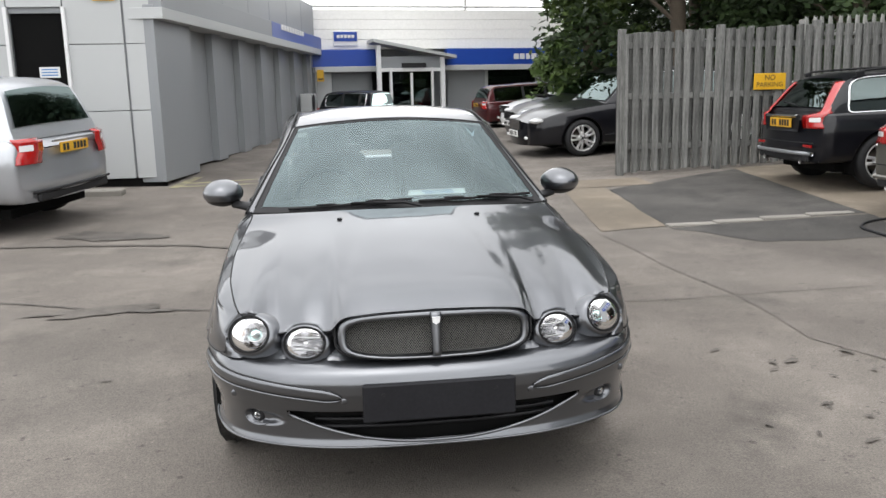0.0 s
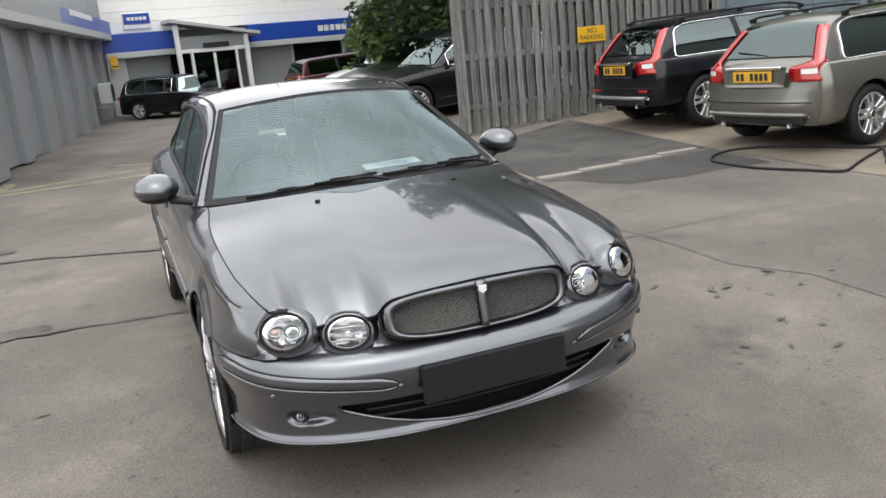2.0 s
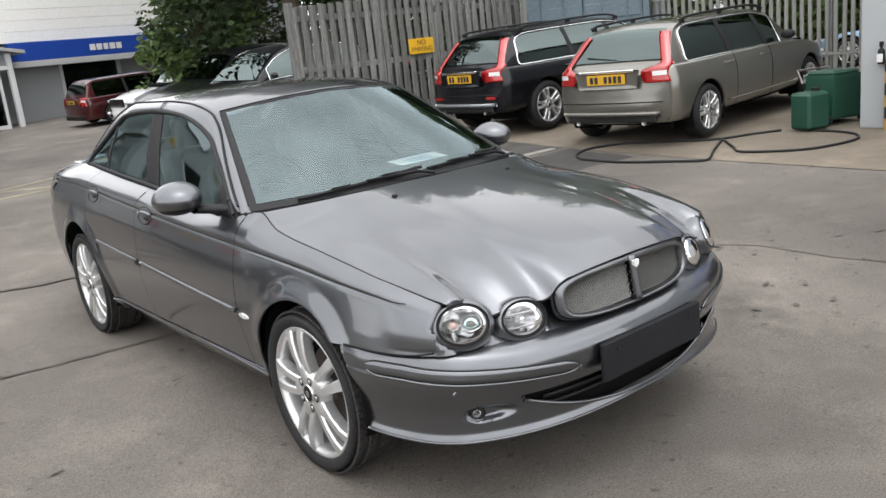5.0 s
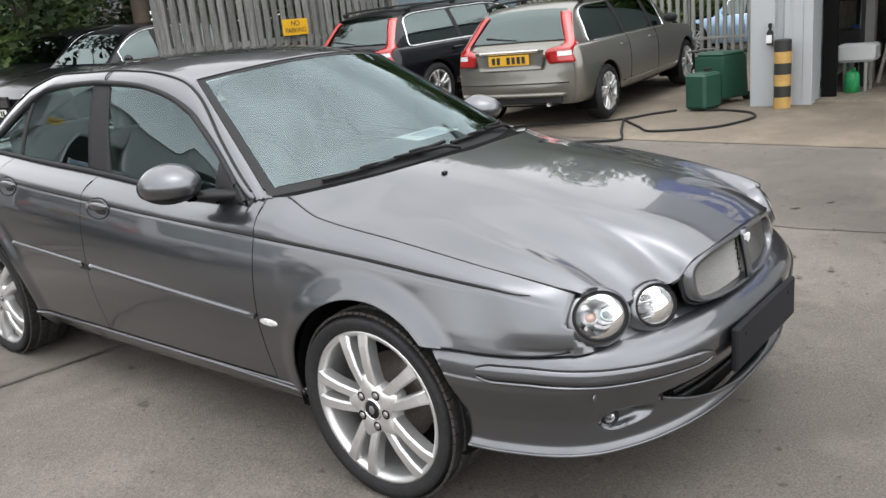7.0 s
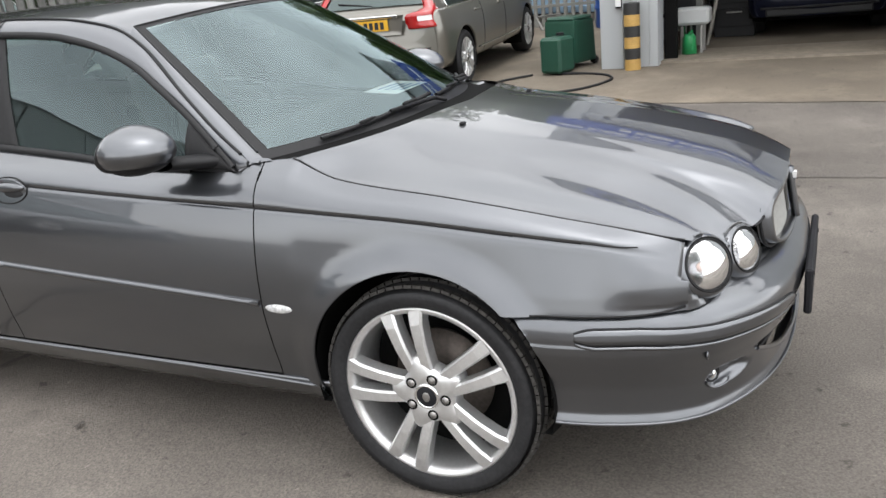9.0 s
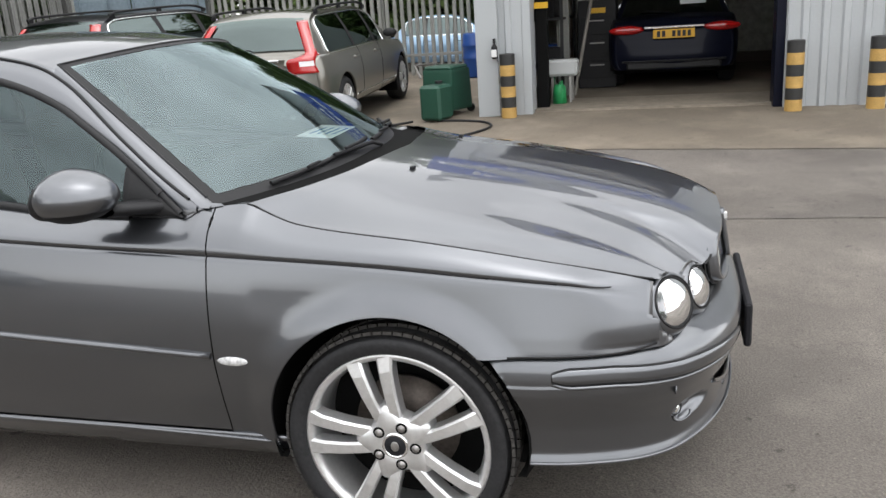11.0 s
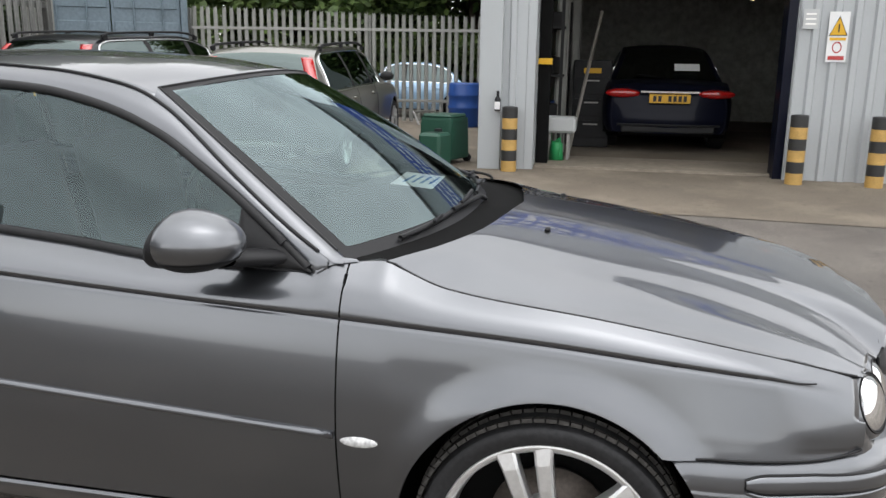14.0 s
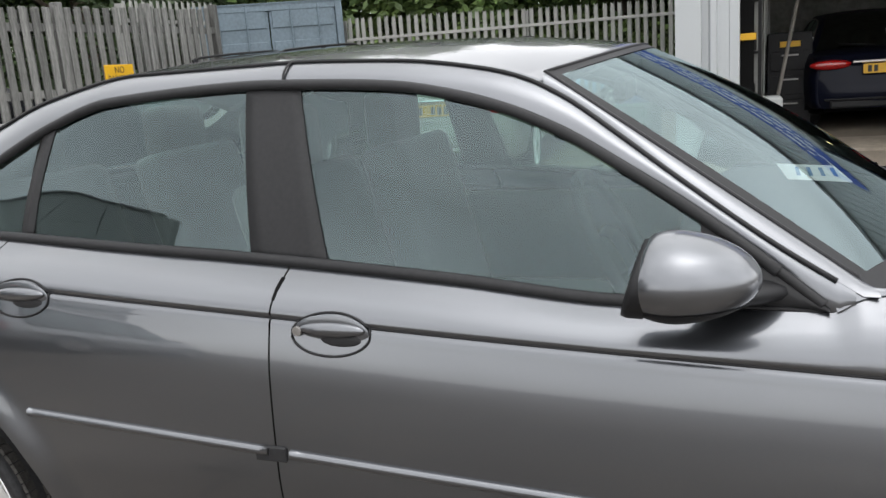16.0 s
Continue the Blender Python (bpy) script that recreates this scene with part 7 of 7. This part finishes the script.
for x, y, z, lab in ((7.33, 0.84, 1.41, "yellow strip sign on the near-black strip by the jamb"), (9.27, 0.32, 1.29, "yellow label strip on the workshop cabinet")):
    sg_ = thing("wall_label", lab, "sign", pose(x, y, z, 0, 0, 90))
    box_part("label_plate", 0.24, 0.012, 0.07, (0, 0, 0), SIGNYELLOW, sg_, 0.003)
cab = yard_box("tool_cabinet", 9.55, 0.32, 0, "dark steel tool cabinet with a yellow strip in the workshop", "cabinet")
box_part("cabinet_body", 0.50, 0.52, 1.20, (0, 0, 0.60), TRIM_GREY, cab, 0.01)
for z in (0.25, 0.55, 0.85):
    dr = box_part("drawer", 0.02, 0.46, 0.24, (-0.255, 0, z), TRIM, cab, 0.006)
    box_part("drawer_handle", 0.02, 0.20, 0.02, (-0.272, 0, z + 0.07), STEEL, dr, 0.004)
for x, y in ((8.6, 0.70), (10.2, 0.62)):
    pp = thing("steel_column", "grey steel column inside the workshop", "column", pose(x, y, ground_z(8, 1)))
    box_part("column_web", 0.05, 0.12, 3.3, (0, 0, 1.65), GALV, pp, 0.006)
    for e in (-0.07, 0.07):
        box_part("column_flange", 0.15, 0.014, 3.3, (0, e, 1.65), GALV, pp, 0.003)
lad = thing("leaning_pole", "pale timber pole leaning in the workshop corner", "pole")
tube("pole_shaft", [(8.55, 0.56, ground_z(8, 0.5) + 0.02), (8.68, 0.22, 2.05)], 0.022, KERB, lad)
lamp = thing("inspection_lamp", "small lit work lamp hanging in the workshop", "lamp", pose(8.4, -1.58, 2.25))
LAMPGLOW = material("warm_lamp_glow", (1.0, 0.75, 0.35), 0.5, emit=3.0, mottle=0)
lathe("lamp_bulb", [(-0.08, 0.0), (-0.08, 0.025), (0.08, 0.025), (0.08, 0.0)], LAMPGLOW, lamp, 12, "z")
tube("lamp_cable", [(0, 0, 0.08), (0, 0, 1.4)], 0.006, TRIM, lamp)
paper = thing("dashboard_paper", "white paper behind the rear window of the navy car", "paper", pose(9.62, -0.96, 1.35, 0, -35, 0))
box_part("paper_sheet", 0.16, 0.34, 0.004, (0, 0, 0), PAPER, paper)
# hand sprayer hung on the bollard's column
sp = thing("spray_bottle", "small white and black spray bottle by the bollard", "bottle", pose(6.84, 1.28, ground_z(6.84, 1.28) + 0.68))
lathe("bottle_body", [(0.0, 0.0), (0.0, 0.035), (0.13, 0.035), (0.16, 0.014), (0.18, 0.014)], TRIM, sp, 14, "z")
box_part("bottle_label", 0.012, 0.060, 0.085, (-0.032, 0, 0.06), SIGNWHITE, sp, 0.002, "white bottle label")
box_part("trigger_head", 0.06, 0.025, 0.05, (0.0, 0, 0.20), TRIM, sp, 0.006)
box_part("bottle_bracket", 0.12, 0.05, 0.012, (0.04, 0, -0.008), STEEL, sp)
# hazard signs on the ribbed wall
hz = thing("hazard_sign", "yellow triangular warning sign over white notices on the workshop wall", "sign")
bm = bmesh.new()
tri = [bm.verts.new((WX - 0.045, y, z)) for y, z in ((-2.17, 1.72), (-2.43, 1.72), (-2.30, 1.95))]
bm.faces.new(tri)
box_part("sign_back", 0.006, 0.30, 0.62, (WX - 0.040, -2.30, 1.70), SIGNWHITE, hz, 0.0)
part("warning_triangle", bm, SIGNYELLOW, hz)
tube("triangle_edge", [(WX - 0.047, -2.17, 1.72), (WX - 0.047, -2.43, 1.72), (WX - 0.047, -2.30, 1.95)], 0.008, BLACKINK, hz, 6, closed=True)
box_part("warning_mark", 0.004, 0.018, 0.10, (WX - 0.050, -2.30, 1.81), BLACKINK, hz)
box_part("notice_text", 0.004, 0.24, 0.035, (WX - 0.046, -2.30, 1.675), SIGNYELLOW, hz)
lathe("prohibition_ring", [(WX - 0.046, 0.055), (WX - 0.046, 0.072)], REDLENS, hz, 28, "x", at=(0, -2.30, 1.57))
box_part("notice_text", 0.004, 0.24, 0.05, (WX - 0.046, -2.30, 1.44), REDLENS, hz)
hz.matrix_basis = Matrix.Translation((0, -2.26, 1.70)) @ Matrix.Diagonal((1, 0.66, 0.82, 1)) @ Matrix.Translation((0, 2.30, -1.70))
sn = thing("faded_notice", "small faded cream notice on the workshop wall", "sign")
box_part("notice_sheet", 0.004, 0.15, 0.20, (WX - 0.040, -1.98, 1.88), CLAD_WHITE, sn)
for z in (1.93, 1.88, 1.83):
    box_part("notice_text", 0.003, 0.10, 0.015, (WX - 0.0435, -1.98, z), CLAD_CREAM, sn)
# kerb stones set flush in the tarmac
rnd = random.Random(8)
for k in range(4):
    x0, x1 = 3.06 + k * 0.515, 3.57 + k * 0.515
    kb = thing("kerb_stone", "pale flush concrete kerb stone in the tarmac", "kerb", pose((x0 + x1) / 2, 4.37, ground_z((x0 + x1) / 2, 4.37) - 0.088, 0, 0, rnd.uniform(-0.8, 0.8)), "flush kerb stones")
    box_part("kerb_block", x1 - x0, 0.125, 0.11, (0, 0, 0.052), KERB, kb, 0.01)
# low kerb before the service building
kb = thing("kerb_stone", "worn concrete kerb beside the service building", "kerb", pose(-4.0, 8.35, ground_z(-4, 8.3) - 0.05), "flush kerb stones")
box_part("kerb_block", 1.5, 0.30, 0.12, (0.0, 0, 0.06), KERB, kb, 0.015)
# small yellow sign on the showroom pier
ys = thing("warning_sign", "small yellow sign with dark triangle on the showroom pier", "sign")
box_part("sign_board", 0.20, 0.02, 0.34, (-0.56, 21.50, 2.02), SIGNYELLOW, ys)
box_part("sign_band", 0.16, 0.01, 0.04, (-0.56, 21.485, 1.92), BLACKINK, ys)
ys = thing("warning_sign", "bright yellow notice high on the service building", "sign")
box_part("sign_board", 0.30, 0.02, 0.20, (-3.45, 9.045, 2.98), SIGNYELLOW, ys)
box_part("sign_band", 0.22, 0.01, 0.04, (-3.45, 9.032, 2.98), BLACKINK, ys)
# cracks, joints and oil marks across the yard


def ground_ribbon(pts, width, mat, label, lift=0.009, seed=0):
    """A ragged strip along a line on the ground."""
    ts = np.arange(len(pts))
    fx, fy = pchip(ts, [p[0] for p in pts]), pchip(ts, [p[1] for p in pts])
    vs, n = [], 40 * len(pts)
    for q in np.linspace(0, len(pts) - 1, n):
        x, y = float(fx(q)), float(fy(q))
        w = width * (0.55 + 0.9 * abs(noise.noise(Vector((x * 3.1, y * 3.1, seed))))) * min(1, 8 * q + 0.05, 8 * (len(pts) - 1 - q) + 0.05)
        y += 0.035 * noise.noise(Vector((x * 2.3, seed, 4))) + 0.012 * noise.noise(Vector((x * 11, seed, 9)))
        for e in (-0.5, 0.5):
            vs.append((x, y + e * w, ground_z(x, y) + lift))
    return tagged(mesh_part("ground_stain", vs, grid_faces(n, 2), mat), label, "stain", kind="structure")


def ground_blob(x, y, rx, ry, ang, mat, label, lift=0.010, seed=0):
    """A ragged patch: an ellipse with an uneven rim."""
    vs, n, c, d = [(x, y, ground_z(x, y) + lift)], 72, math.cos(radians(ang)), math.sin(radians(ang))
    for k in range(n):
        w = 2 * math.pi * k / n
        r = 1 + 0.55 * noise.noise(Vector((math.cos(w) * 1.6, math.sin(w) * 1.6, seed))) + 0.25 * noise.noise(Vector((math.cos(w) * 6, math.sin(w) * 6, seed)))
        a, b = rx * r * math.cos(w), ry * r * math.sin(w)
        px, py = x + a * c - b * d, y + a * d + b * c
        vs.append((px, py, ground_z(px, py) + lift))
    return tagged(mesh_part("ground_stain", vs, [(0, 1 + k, 1 + (k + 1) % n) for k in range(n)], mat), label, "stain", kind="structure")


STAIN = material("oily_tarmac", (0.060, 0.053, 0.047), 0.75, second=(0.095, 0.085, 0.075), scale=6, fine=120, bump=0.4, mottle=0.25)
STAIN_PALE = material("scuffed_tarmac", (0.078, 0.069, 0.060), 0.8, second=(0.118, 0.105, 0.092), scale=5, fine=120, bump=0.4, mottle=0.28)
ground_ribbon([(-6.0, 3.55), (-2.9, 2.85), (-1.9, 2.42), (-0.69, 2.22), (0.5, 2.03)], 0.035, STAIN, "dark worn joint line across the tarmac", seed=1)
ground_ribbon([(0.5, 2.03), (1.70, 1.82), (3.55, 1.66)], 0.014, STAIN_PALE, "faint joint line across the tarmac", seed=8)
ground_ribbon([(-9.0, 5.2), (-4.0, 5.05), (-2.0, 4.82), (-0.78, 4.36), (0.6, 4.2)], 0.10, STAIN_PALE, "dark wet streak across the tarmac", seed=2)
ground_blob(-2.75, 5.40, 0.62, 0.20, -14, STAIN, "dark oil stain on the tarmac", seed=5)
ground_blob(-2.05, 2.45, 0.50, 0.11, 8, STAIN_PALE, "faint dark scuff on the tarmac", seed=6)
ground_blob(-1.70, 2.38, 0.16, 0.05, -10, STAIN, "small oil stain on the tarmac", seed=7, lift=0.0115)
rnd = random.Random(12)
for k in range(60):
    x, y = (rnd.gauss(2.3, 0.55), rnd.gauss(0.1, 0.45)) if k % 2 else (rnd.uniform(-3.2, 4.2), rnd.uniform(-2.6, 3.2))
    r = rnd.choice((0.006, 0.009, 0.012, 0.018, 0.028))
    ground_blob(x, y, r * rnd.uniform(1.0, 2.2), r * 0.7, rnd.uniform(0, 180), STAIN if r < 0.010 else STAIN_PALE, "small dark spot on the tarmac", seed=20 + k, lift=0.012)
